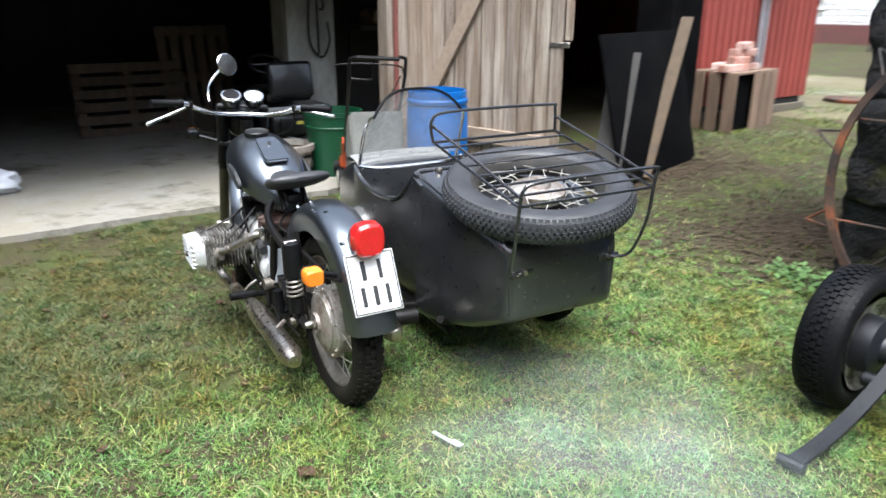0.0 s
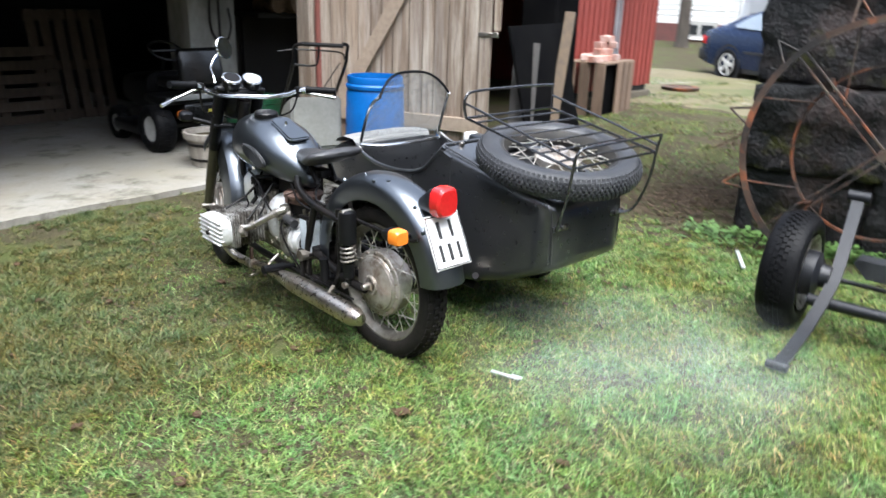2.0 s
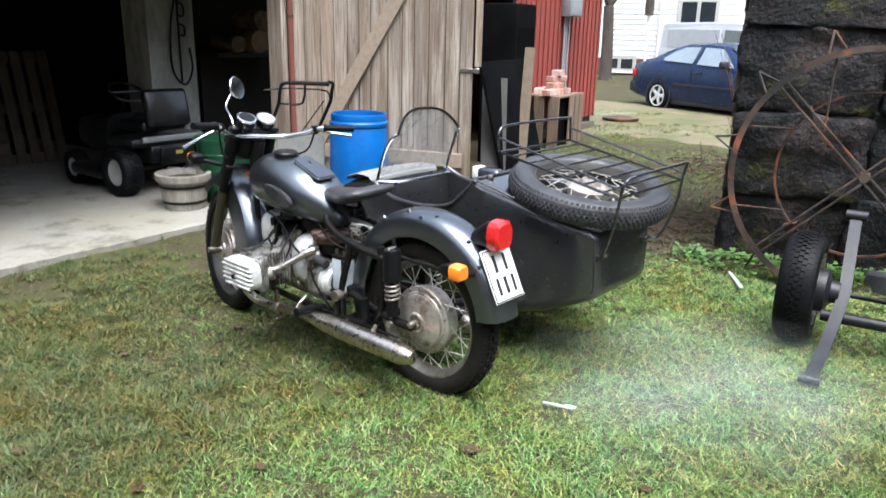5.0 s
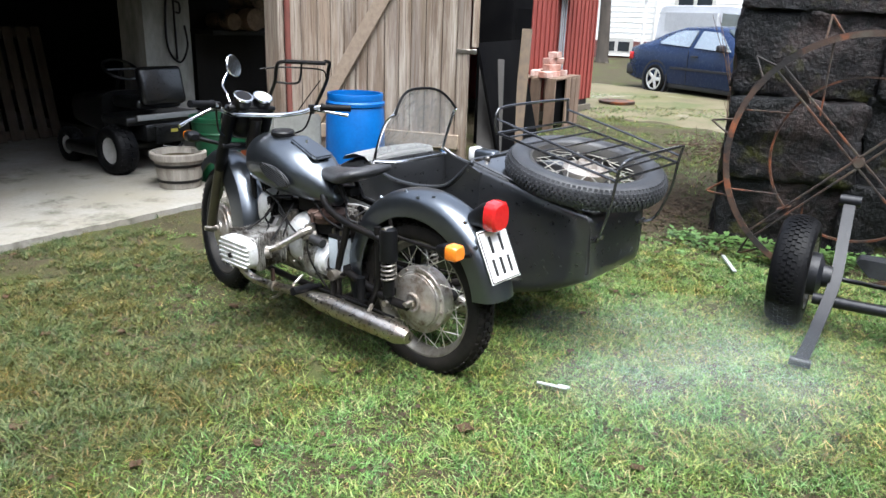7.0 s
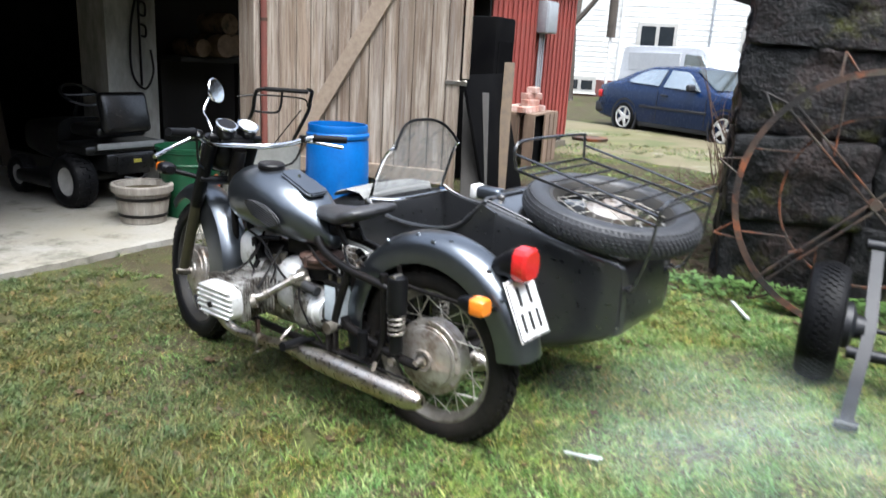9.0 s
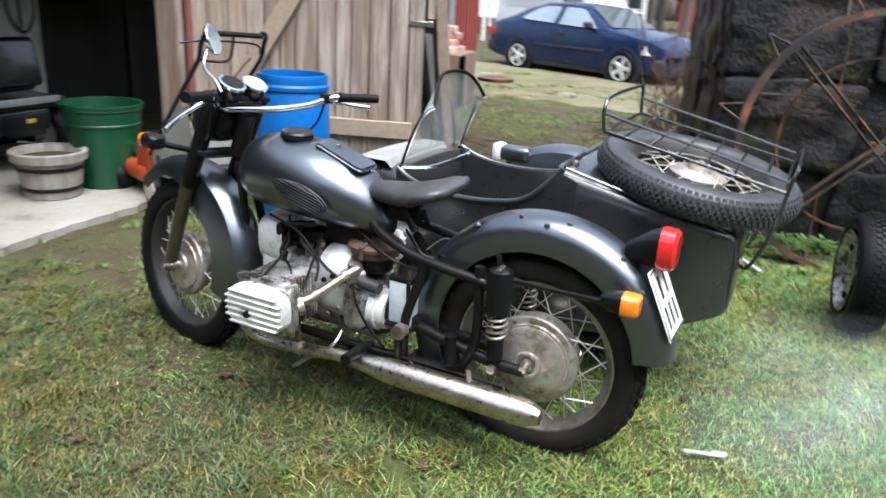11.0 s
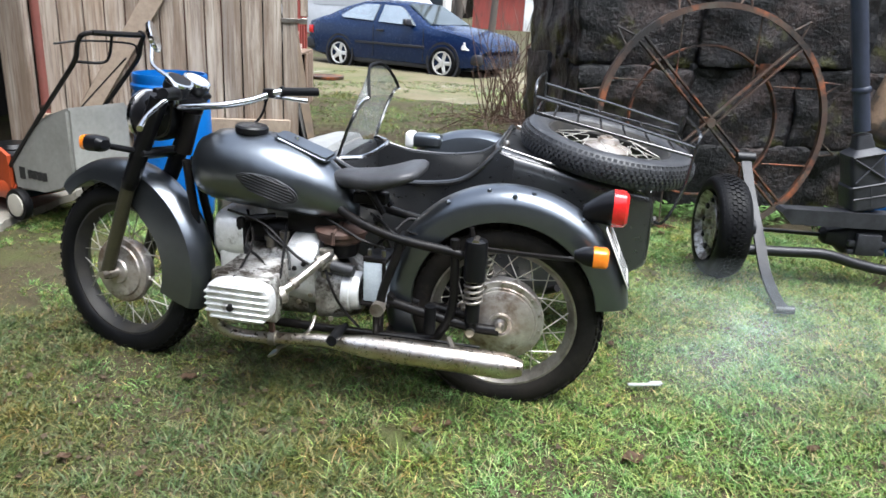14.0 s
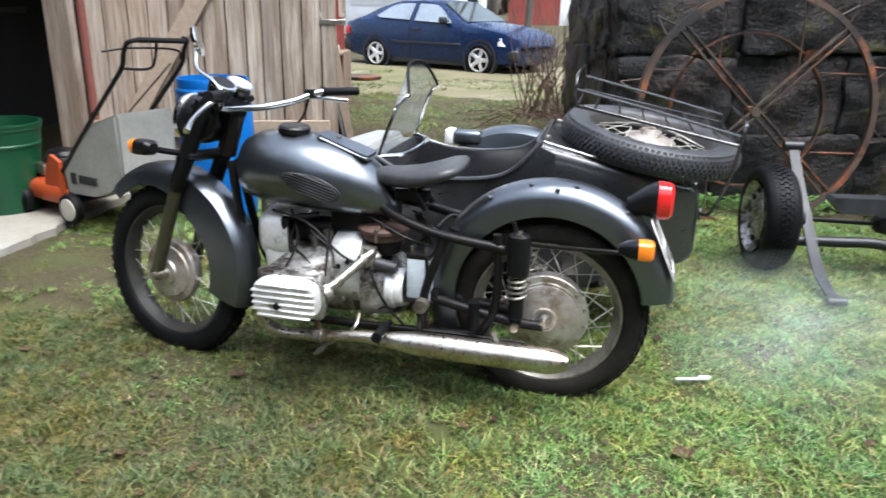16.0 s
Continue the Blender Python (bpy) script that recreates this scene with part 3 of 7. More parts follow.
part("filler_cap", lathe([(0.05, -0.02), (0.05, 0.012), (0.058, 0.016), (0.058, 0.034), (0.052, 0.04), (0, 0.044)], 24), BLACK_PAINT, tank, xf=BIKE @ Matrix.Translation((-0.012, 0.94, 0.884)) @ pose(0, 0, 0, 4, 0, 0))
bm = prism([(-0.055, 0.1), (-0.03, 0.115), (0.03, 0.115), (0.055, 0.1), (0.062, -0.08), (0.05, -0.1), (-0.05, -0.1), (-0.062, -0.08)], 0, 0.02, "z")
bmesh.ops.bevel(bm, geom=bm.edges[:], offset=0.009, segments=3, affect="EDGES")
part("toolbox_lid", bm, GREY_PAINT, tank, "grey toolbox lid on the tank", xf=BIKE @ Matrix.Translation((0, 0.743, 0.850)) @ pose(0, 0, 0, 20, 0, 0))
part("lid_knob", lathe([(0.008, 0), (0.008, 0.012), (0, 0.014)], 10), CHROME, tank, xf=BIKE @ Matrix.Translation((0, 0.775, 0.882)))
for sx in (-1, 1):
    pad = [(0.115 * math.cos(a) * (0.9 if math.cos(a) > 0 else 1.1), 0.042 * math.sin(a) * (1 - 0.25 * max(-math.cos(a), 0))) for a in np.linspace(0, 2 * math.pi, 24, endpoint=False)]
    b = prism(pad, 0, 0.012, "x")
    bmesh.ops.bevel(b, geom=[e for e in b.edges if all(abs(v.co.x - 0.012) < 1e-4 for v in e.verts)], offset=0.006, segments=2, affect="EDGES")
    ribs = [box(0.013, -0.008, z, 0.006, 0.19 * math.sqrt(1 - (z / 0.043) ** 2), 0.005, 0.002, 1) for z in np.linspace(-0.032, 0.032, 7)]
    kp_m = (BIKE @ Matrix.Translation((sx * 0.157, 0.812, 0.742)) @ pose(0, 0, 0, 16, 0, 0) @ pose(0, 0, 0, 0, 0, 0 if sx > 0 else 180) @ pose(0, 0, 0, 0, 8, 0))
    kp = part("knee_pad", b, PAD_RUBBER, moto, "black ribbed rubber knee pad", xf=kp_m)
    for rb in ribs:
        part("rib", rb, PAD_RUBBER, kp, xf=kp_m)

# saddle
rings = []
for y, cz, hw, hh in ((0.652, 0.758, 0.014, 0.012), (0.638, 0.760, 0.040, 0.025), (0.60, 0.763, 0.058, 0.031), (0.55, 0.764, 0.074, 0.033), (0.49, 0.768, 0.100, 0.033), (0.43, 0.782, 0.130, 0.032), (0.375, 0.802, 0.142, 0.030), (0.335, 0.814, 0.128, 0.024), (0.315, 0.818, 0.095, 0.016), (0.306, 0.819, 0.04, 0.008)):
    rings.append(oval(y, 0, cz, hw, hh, 2.6, 24))
seat = part("saddle", loft(rings), SEAT_RUBBER, moto, "black rubber sprung saddle", xf=BIKE)
part("saddle_bracket", join(tube([(0.0, 0.62, 0.72), (0, 0.56, 0.66)], 0.02, 8), tube([(-0.05, 0.50, 0.75), (-0.05, 0.44, 0.66)], 0.012, 8), tube([(0.05, 0.50, 0.75), (0.05, 0.44, 0.66)], 0.012, 8), box(0, 0.50, 0.70, 0.06, 0.12, 0.04, 0.006)), FRAME_BLACK, moto, xf=BIKE)

# frame
fr = []
for sx in (-1, 1):
    fr.append(tube([(sx * 0.06, 0.60, 0.665), (sx * 0.11, 0.50, 0.635), (sx * 0.13, 0.36, 0.60), (sx * 0.13, 0.17, 0.575), (sx * 0.125, 0.14, 0.56)], 0.0165, 10, curve=4))
    fr.append(tube([(sx * 0.125, 0.17, 0.62), (sx * 0.125, 0.165, 0.40), (sx * 0.125, 0.20, 0.28), (sx * 0.12, 0.28, 0.235), (sx * 0.12, 0.70, 0.225), (sx * 0.11, 1.0, 0.235), (sx * 0.09, 1.09, 0.29), (sx * 0.05, 1.15, 0.5), (sx * 0.03, 1.19, 0.78)], 0.0165, 10, curve=5))
    fr.append(tube([(sx * 0.125, 0.355, 0.595), (sx * 0.13, 0.375, 0.52), (sx * 0.13, 0.41, 0.42), (sx * 0.13, 0.425, 0.34), (sx * 0.13, 0.425, 0.23)], 0.0165, 10, curve=5))
    fr.append(tube([(sx * 0.1, 0.42, 0.36), (sx * 0.115, 0.28, 0.335), (sx * 0.12, 0.10, 0.305), (sx * 0.118, 0.0, 0.30)], 0.019, 10, curve=4))
fr.append(tube([(0, 1.22, 0.80), (0, 1.17, 0.95)], 0.032, 14))
fr.append(tube([(0, 1.18, 0.72), (0, 0.6, 0.66)], 0.018, 10))
fr.append(tube([(-0.12, 0.4, 0.36), (0.12, 0.4, 0.36)], 0.025, 12))
part("frame", join(*fr), FRAME_BLACK, moto, "black tubular steel frame", xf=BIKE)
for sx in (-1, 1):
    sh = part("shock_absorber", lathe([(0, 0.34), (0.02, 0.34), (0.036, 0.332), (0.039, 0.315), (0.039, 0.195), (0.026, 0.19), (0.012, 0.2), (0.012, 0.11), (0.026, 0.105), (0.026, 0.04), (0.018, 0.03), (0.018, 0), (0, 0)], 20), BLACK_PAINT, moto, xf=BIKE @ Matrix.Translation((sx * 0.135, 0.095, 0.295)))
    part("spring", tube([(0.03 * math.cos(a), 0.03 * math.sin(a), 0.105 + 0.1 * a / (10 * math.pi)) for a in np.linspace(0, 10 * math.pi, 80)], 0.0055, 6), RIM, sh, xf=BIKE @ Matrix.Translation((sx * 0.135, 0.095, 0.295)))
    part("shock_eye", tube([(sx * 0.115, 0.095, 0.625), (sx * 0.165, 0.095, 0.625)], 0.014, 10), STEEL, sh, xf=BIKE)
    part("shock_eye", tube([(sx * 0.10, 0.095, 0.30), (sx * 0.165, 0.095, 0.30)], 0.015, 10), STEEL, sh, xf=BIKE)

# engine
crank = [oval(y, 0, cz, hw, hh, 3.4, 28) for y, cz, hw, hh in ((1.05, 0.37, 0.06, 0.08), (1.035, 0.37, 0.095, 0.11), (0.97, 0.37, 0.105, 0.125), (0.80, 0.37, 0.11, 0.13), (0.70, 0.37, 0.11, 0.125))]
eng = part("engine_block", loft(crank), ALU, moto, "oil-stained cast aluminium boxer engine", xf=BIKE)
part("generator_cover", loft([oval(y, 0, 0.525, hw, hh, 3.2, 32) for y, hw, hh in ((1.075, 0.05, 0.05), (1.069, 0.085, 0.075), (1.05, 0.105, 0.09), (1.00, 0.112, 0.095), (0.945, 0.112, 0.095), (0.94, 0.10, 0.085))]), ALU_LIGHT, eng, "pale alloy generator cover", xf=BIKE)
part("generator_cover", box(-0.02, 0.985, 0.43, 0.17, 0.12, 0.12, 0.02, 3), ALU_LIGHT, eng, "pale alloy front cover", xf=BIKE)
part("generator", tube([(-0.01, 0.97, 0.545), (-0.01, 0.80, 0.545)], 0.05, 20), FRAME_BLACK, eng, "dark generator body", xf=BIKE)
part("ignition_housing", join(box(-0.07, 0.955, 0.55, 0.08, 0.03, 0.11, 0.01), tube([(-0.09, 0.94, 0.60), (-0.05, 0.84, 0.61)], 0.012, 8), tube([(-0.10, 0.935, 0.50), (-0.15, 0.91, 0.47)], 0.011, 8)), FRAME_BLACK, eng, xf=BIKE)
part("timing_case", loft([oval(y, 0, cz, hw, hh, 2.8, 28) for y, cz, hw, hh in ((0.785, 0.42, 0.10, 0.09), (0.775, 0.425, 0.135, 0.125), (0.70, 0.425, 0.145, 0.135), (0.665, 0.42, 0.14, 0.13), (0.655, 0.42, 0.12, 0.11))]), ALU_LIGHT, eng, "pale alloy bell housing", xf=BIKE)
part("gearbox", loft([oval(y, 0, cz, hw, hh, 2.8, 28) for y, cz, hw, hh in ((0.66, 0.365, 0.14, 0.125), (0.60, 0.36, 0.14, 0.115), (0.56, 0.355, 0.125, 0.105), (0.52, 0.35, 0.10, 0.085), (0.50, 0.35, 0.06, 0.05))]), ALU, eng, xf=BIKE)
part("clutch_collar", lathe([(0.05, -0.03), (0.066, -0.03), (0.07, -0.02), (0.07, 0.0), (0.078, 0.004), (0.078, 0.03), (0.05, 0.03)], 28, "y", True), ALU_LIGHT, eng, xf=BIKE @ Matrix.Translation((-0.075, 0.535, 0.37)))
for by, bz in ((0.735, 0.455), (0.70, 0.475), (0.675, 0.36), (0.62, 0.44), (0.60, 0.28), (0.72, 0.33)):
    part("case_bolt", lathe([(0, -0.007), (0.008, -0.007), (0.010, 0)], 8, "x"), FRAME_BLACK if bz > 0.45 else STEEL, eng, xf=BIKE @ Matrix.Translation((-0.146, by, bz)))
part("carburettor", join(tube([(-0.12, 0.625, 0.47), (-0.12, 0.625, 0.53)], 0.026, 14), tube([(-0.15, 0.645, 0.475), (-0.10, 0.60, 0.49)], 0.022, 12), tube([(-0.12, 0.625, 0.43), (-0.12, 0.625, 0.47)], 0.02, 12)), RIM, eng, "grimy brass carburettor", xf=BIKE)
part("air_hose", tube([(-0.13, 0.60, 0.475), (-0.135, 0.52, 0.465)], 0.021, 14), SEAT_RUBBER, eng, xf=BIKE)
part("oil_filler", join(lathe([(0.02, 0), (0.02, 0.03), (0.026, 0.03), (0.026, 0.045), (0, 0.048)], 12)), STEEL, eng, xf=BIKE @ Matrix.Translation((-0.05, 0.86, 0.49)))
part("dip_cap", join(lathe([(0.012, 0), (0.012, 0.05), (0.018, 0.05), (0.018, 0.07), (0, 0.072)], 10)), RIM, eng, xf=BIKE @ Matrix.Translation((-0.07, 0.80, 0.49)))
for sx in (-1, 1):
    fins = []
    for x in np.linspace(0.17, 0.295, 9):
        fins.append(box(sx * x, 0.838, 0.414, 0.006, 0.18, 0.165, 0.004, 1))
    cyl = part("cylinder", tube([(sx * 0.12, 0.838, 0.414), (sx * 0.305, 0.838, 0.414)], 0.062, 24), ALU, moto, "finned cylinder", xf=BIKE)
    for fb_ in fins:
        part("fin", fb_, ALU, cyl, xf=BIKE)
    hd = part("cylinder_head", box(sx * 0.33, 0.83, 0.416, 0.06, 0.20, 0.15, 0.012), ALU, moto, xf=BIKE)
    for k in range(4):
        part("fin", box(sx * (0.315 + 0.011 * k), 0.83, 0.419, 0.005, 0.225, 0.165, 0.003, 1), ALU, hd, xf=BIKE)
    cover = []
    for x, s in ((0.353, 1.0), (0.383, 1.0), (0.40, 0.96), (0.408, 0.86)):
        ring = oval(0, 0, 0, 0.114 * s, 0.073 * s, 3.4, 32)
        cover.append([(sx * x, 0.83 + p[0], 0.416 + p[2]) for p in ring])
    vc = part("valve_cover", loft(cover), ALU_LIGHT, moto, "ribbed pale alloy valve cover", xf=BIKE)
    for z in np.linspace(-0.054, 0.054, 6):
        part("rib", box(sx * 0.40, 0.83, 0.416 + z, 0.028, 0.22 if abs(z) < 0.045 else 0.19, 0.008, 0.003, 1), ALU_LIGHT, vc, xf=BIKE)
    part("cover_nut", lathe([(0, sx * 0.42), (0.011, sx * 0.418), (0.013, sx * 0.408), (0.013, sx * 0.398)], 12, "x"), FRAME_BLACK, vc, xf=BIKE @ Matrix.Translation((0, 0.85, 0.40)))
    ip = part("intake_pipe", tube([(sx * 0.295, 0.735, 0.43), (sx * 0.265, 0.705, 0.435), (sx * 0.16, 0.625, 0.505), (sx * 0.13, 0.61, 0.515)], 0.0165, 12, curve=4), STEEL, eng, "dull steel intake pipe", xf=BIKE)
    for f in (0.12, 0.86):
        cpos = Vector((sx * 0.265, 0.705, 0.435)).lerp(Vector((sx * 0.15, 0.62, 0.511)), f)
        cdir = Vector((sx * -0.105, -0.08, 0.07)).normalized()
        part("hose_clamp", tube([cpos - cdir * 0.009, cpos + cdir * 0.009], 0.021, 14), RIM, ip, xf=BIKE)
    part("inlet_flange", tube([(sx * 0.30, 0.73, 0.41), (sx * 0.285, 0.715, 0.415)], 0.028, 14), RIM, ip, xf=BIKE)
    part("pipe_clamp", tube([(sx * 0.226, 0.80, 0.212), (sx * 0.225, 0.775, 0.213)], 0.027, 14), RIM, eng, "rust-brown exhaust clamp", xf=BIKE)
    part("clamp_strap", box(sx * 0.226, 0.79, 0.255, 0.016, 0.02, 0.09, 0.004, 1), RUST, eng, xf=BIKE)
    part("exhaust_pipe", tube([(sx * 0.27, 0.90, 0.385), (sx * 0.275, 0.965, 0.345), (sx * 0.265, 0.99, 0.28), (sx * 0.245, 0.945, 0.225), (sx * 0.225, 0.84, 0.208), (sx * 0.215, 0.62, 0.225)], 0.021, 14, curve=6), EXHAUST, moto, "brown heat-stained exhaust pipe", xf=BIKE)
    mf = part("muffler", lathe([(0, -0.015), (0.016, -0.015), (0.026, -0.012), (0.038, 0.02), (0.045, 0.05), (0.045, 0.42), (0.042, 0.52), (0.028, 0.62), (0.023, 0.7), (0.023, 0.72)], 28, "y"), EXHAUST, moto, "long silver muffler with brown stains", xf=BIKE @ Matrix.Translation((sx * 0.215, -0.085, 0.221)) @ pose(0, 0, 0, 0.3, 0, 0))
    part("muffler_clamp", tube([(sx * 0.215, 0.14, 0.258), (sx * 0.17, 0.165, 0.275)], 0.010, 8), RIM, mf, xf=BIKE)
    part("foot_peg", join(tube([(sx * 0.13, 0.55, 0.25), (sx * 0.20, 0.55, 0.262)], 0.012, 8), tube([(sx * 0.19, 0.55, 0.262), (sx * 0.30, 0.545, 0.27)], 0.019, 12)), RUBBER, moto, xf=BIKE)
    part("passenger_peg", join(tube([(sx * 0.165, 0.235, 0.285), (sx * 0.168, 0.235, 0.385)], 0.02, 12), tube([(sx * 0.12, 0.235, 0.29), (sx * 0.17, 0.235, 0.29)], 0.014, 8)), RUBBER, moto, xf=BIKE)
part("air_filter", join(lathe([(0, 0), (0.075, 0), (0.085, 0.01), (0.085, 0.028), (0.095, 0.032), (0.095, 0.044), (0.085, 0.05), (0.02, 0.058), (0, 0.058)], 32)), RUST, eng, "rusty brown round air filter", xf=BIKE @ Matrix.Translation((-0.03, 0.60, 0.54)))
part("filter_base", lathe([(0.07, 0.0), (0.06, -0.05), (0.04, -0.06), (0, -0.06)], 28), FRAME_BLACK, eng, xf=BIKE @ Matrix.Translation((-0.03, 0.60, 0.54)))
part("filter_clip", tube([(-0.125, 0.60, 0.55), (-0.125, 0.60, 0.59), (-0.03, 0.60, 0.602)], 0.008, 6), RUST, eng, xf=BIKE)
bat = part("battery", box(-0.07, 0.445, 0.43, 0.12, 0.085, 0.15, 0.006), BATTERY, moto, "pale blue-grey battery with black top", xf=BIKE)
part("battery_top", box(-0.07, 0.445, 0.513, 0.122, 0.087, 0.018, 0.004), FRAME_BLACK, bat, xf=BIKE)
part("shift_pedal", join(tube([(-0.15, 0.66, 0.28), (-0.20, 0.66, 0.25), (-0.21, 0.72, 0.20), (-0.21, 0.78, 0.165)], 0.007, 8, curve=4), box(-0.225, 0.785, 0.155, 0.05, 0.035, 0.01, 0.003, 2, (-30, 0, 0))), STEEL, moto, xf=BIKE)
kl = part("kick_lever", tube([(-0.155, 0.43, 0.345), (-0.16, 0.43, 0.31), (-0.16, 0.43, 0.24)], 0.012, 8), FRAME_BLACK, moto, xf=BIKE)
part("pivot_cap", tube([(-0.12, 0.425, 0.345), (-0.175, 0.425, 0.345)], 0.025, 16), RIM, kl, "dull round metal cap", xf=BIKE)
part("battery_tray", join(box(-0.07, 0.445, 0.347, 0.14, 0.105, 0.012, 0.003), box(-0.133, 0.412, 0.43, 0.006, 0.014, 0.17, 0.002, 1)), FRAME_BLACK, bat, xf=BIKE)
part("battery_terminal", tube([(-0.11, 0.47, 0.52), (-0.11, 0.47, 0.545)], 0.008, 8), STEEL, bat, xf=BIKE)
part("battery_terminal", tube([(-0.11, 0.42, 0.52), (-0.11, 0.42, 0.545)], 0.008, 8), STEEL, bat, xf=BIKE)
# Unseen black parts added so that the gaps round the engine read dark.
part("centre_stand", join(tube([(-0.13, 0.40, 0.23), (-0.15, 0.30, 0.16), (-0.15, 0.14, 0.175)], 0.012, 8, curve=3), tube([(-0.13, 0.40, 0.23), (0.13, 0.40, 0.23)], 0.014, 8)), FRAME_BLACK, moto, xf=BIKE)
part("final_drive_shaft", join(tube([(-0.03, 0.50, 0.34), (-0.03, 0.30, 0.33)], 0.035, 14), tube([(-0.03, 0.32, 0.33), (-0.05, 0.10, 0.31)], 0.02, 12)), FRAME_BLACK, moto, xf=BIKE)
part("coil_box", box(0.02, 0.70, 0.60, 0.14, 0.20, 0.09, 0.012), FRAME_BLACK, moto, "black box added to fill the dark gap under the tank", xf=BIKE)
part("regulator", box(-0.02, 0.36, 0.53, 0.12, 0.07, 0.10, 0.01), FRAME_BLACK, moto, xf=BIKE)
part("brake_rod", tube([(-0.15, 0.62, 0.245), (-0.155, 0.30, 0.25), (-0.14, 0.06, 0.24)], 0.005, 6), FRAME_BLACK, moto, xf=BIKE)
wires = []
for pts in ([(-0.05, 0.95, 0.62), (-0.16, 0.88, 0.55), (-0.30, 0.86, 0.50), (-0.36, 0.86, 0.485)], [(-0.09, 0.78, 0.60), (-0.18, 0.76, 0.52), (-0.26, 0.74, 0.46)], [(-0.1, 1.0, 0.63), (-0.13, 0.85, 0.60), (-0.15, 0.72, 0.50), (-0.13, 0.6, 0.44)], [(-0.05, 0.47, 0.53), (-0.08, 0.42, 0.58), (-0.05, 0.36, 0.57), (-0.1, 0.45, 0.60)], [(-0.04, 0.40, 0.60), (0.02, 0.36, 0.63), (0.05, 0.30, 0.6), (0.1, 0.36, 0.58)], [(-0.12, 0.64, 0.5), (-0.16, 0.60, 0.42), (-0.15, 0.56, 0.33), (-0.13, 0.5, 0.25)], [(-0.10, 0.92, 0.57), (-0.17, 0.90, 0.53), (-0.19, 0.85, 0.50), (-0.24, 0.80, 0.49)], [(-0.08, 0.88, 0.60), (-0.14, 0.83, 0.57), (-0.15, 0.76, 0.52), (-0.20, 0.73, 0.47)], [(-0.03, 0.36, 0.60), (-0.08, 0.33, 0.61), (-0.05, 0.28, 0.60), (0.02, 0.34, 0.62)], [(-0.10, 0.42, 0.55), (-0.12, 0.50, 0.58), (-0.08, 0.62, 0.62), (-0.03, 0.75, 0.65)], [(0.0, 0.50, 0.64), (-0.06, 0.44, 0.63), (-0.09, 0.38, 0.60), (-0.04, 0.32, 0.58)]):
    wires.append(tube(pts, 0.005, 6, curve=6))
for w_ in wires:
    part("cable", w_, FRAME_BLACK, eng, xf=BIKE)

# fork, bars and instruments
fk = []
for sx in (-1, 1):
    fk.append(tube([(sx * 0.098, 1.360, 0.690), (sx * 0.098, 1.215, 1.0)], [0.030, 0.032], 18))
    fk.append(tube([(sx * 0.098, 1.373, 0.662), (sx * 0.098, 1.360, 0.690)], [0.0265, 0.031], 18))
fk.append(box(0, 1.22, 0.99, 0.25, 0.09, 0.025, 0.01, 2, (-22, 0, 0)))
fk.append(box(0, 1.31, 0.79, 0.24, 0.08, 0.03, 0.01, 2, (-22, 0, 0)))
fork = part("front_fork", join(*fk), BLACK_PAINT, moto, "black fork shrouds over olive sliders", xf=STEER)
for sx in (-1, 1):
    part("fork_slider", tube([(sx * 0.098, 1.50, 0.30), (sx * 0.098, 1.372, 0.67)], [0.026, 0.025], 14), OLIVE, fork, xf=STEER)
part("front_axle_nut", lathe([(0, -0.14), (0.014, -0.14), (0.014, -0.11), (0.02, -0.11), (0.02, -0.08)], 12, "x"), STEEL, front_wheel, xf=FRONT)
hl = part("headlamp", lathe([(0, -0.10), (0.04, -0.095), (0.075, -0.06), (0.088, -0.01), (0.09, 0.04), (0.086, 0.05)], 32, "y"), BLACK_PAINT, moto, "round black headlamp shell", xf=STEER @ Matrix.Translation((0, 1.315, 0.92)))
part("headlamp_rim", lathe([(0.086, 0.04), (0.095, 0.045), (0.095, 0.06), (0.085, 0.066)], 32, "y"), CHROME, hl, xf=STEER @ Matrix.Translation((0, 1.315, 0.92)))
part("headlamp_lens", lathe([(0.088, 0.055), (0.06, 0.075), (0, 0.085)], 32, "y"), GAUGE_WHITE, hl, xf=STEER @ Matrix.Translation((0, 1.315, 0.92)))
bars = part("handlebar", tube([(-0.385, 0.915, 1.04), (-0.27, 0.985, 1.035), (-0.20, 1.05, 1.0), (-0.12, 1.13, 0.975), (0, 1.15, 0.972), (0.12, 1.13, 0.975), (0.20, 1.05, 1.0), (0.27, 0.985, 1.035), (0.385, 0.915, 1.04)], 0.0125, 12, curve=6), CHROME, moto, "chrome handlebar", xf=STEER)
for sx in (-1, 1):
    part("grip", tube([(sx * 0.275, 0.982, 1.036), (sx * 0.285, 0.976, 1.036), (sx * 0.29, 0.973, 1.036), (sx * 0.405, 0.903, 1.041)], [0.02, 0.02, 0.0165, 0.0165], 14), RUBBER, bars, xf=STEER)
    drop = 1.0 if sx < 0 else 0.25
    part("lever", tube([(sx * 0.245, 1.025, 1.02), (sx * 0.28, 1.03, 1.02 - 0.02 * drop), (sx * 0.36, 1.01, 1.02 - 0.055 * drop), (sx * 0.43, 0.97, 1.02 - 0.085 * drop)], [0.008, 0.008, 0.007, 0.010], 10, curve=4), CHROME, bars, xf=STEER)
    part("lever_clamp", join(box(sx * 0.245, 1.012, 1.028, 0.035, 0.04, 0.035, 0.008), tube([(sx * 0.245, 1.02, 1.01), (sx * 0.22, 1.06, 0.91), (sx * 0.14, 1.2, 0.86)], 0.005, 6, curve=4)), FRAME_BLACK, bars, xf=STEER)
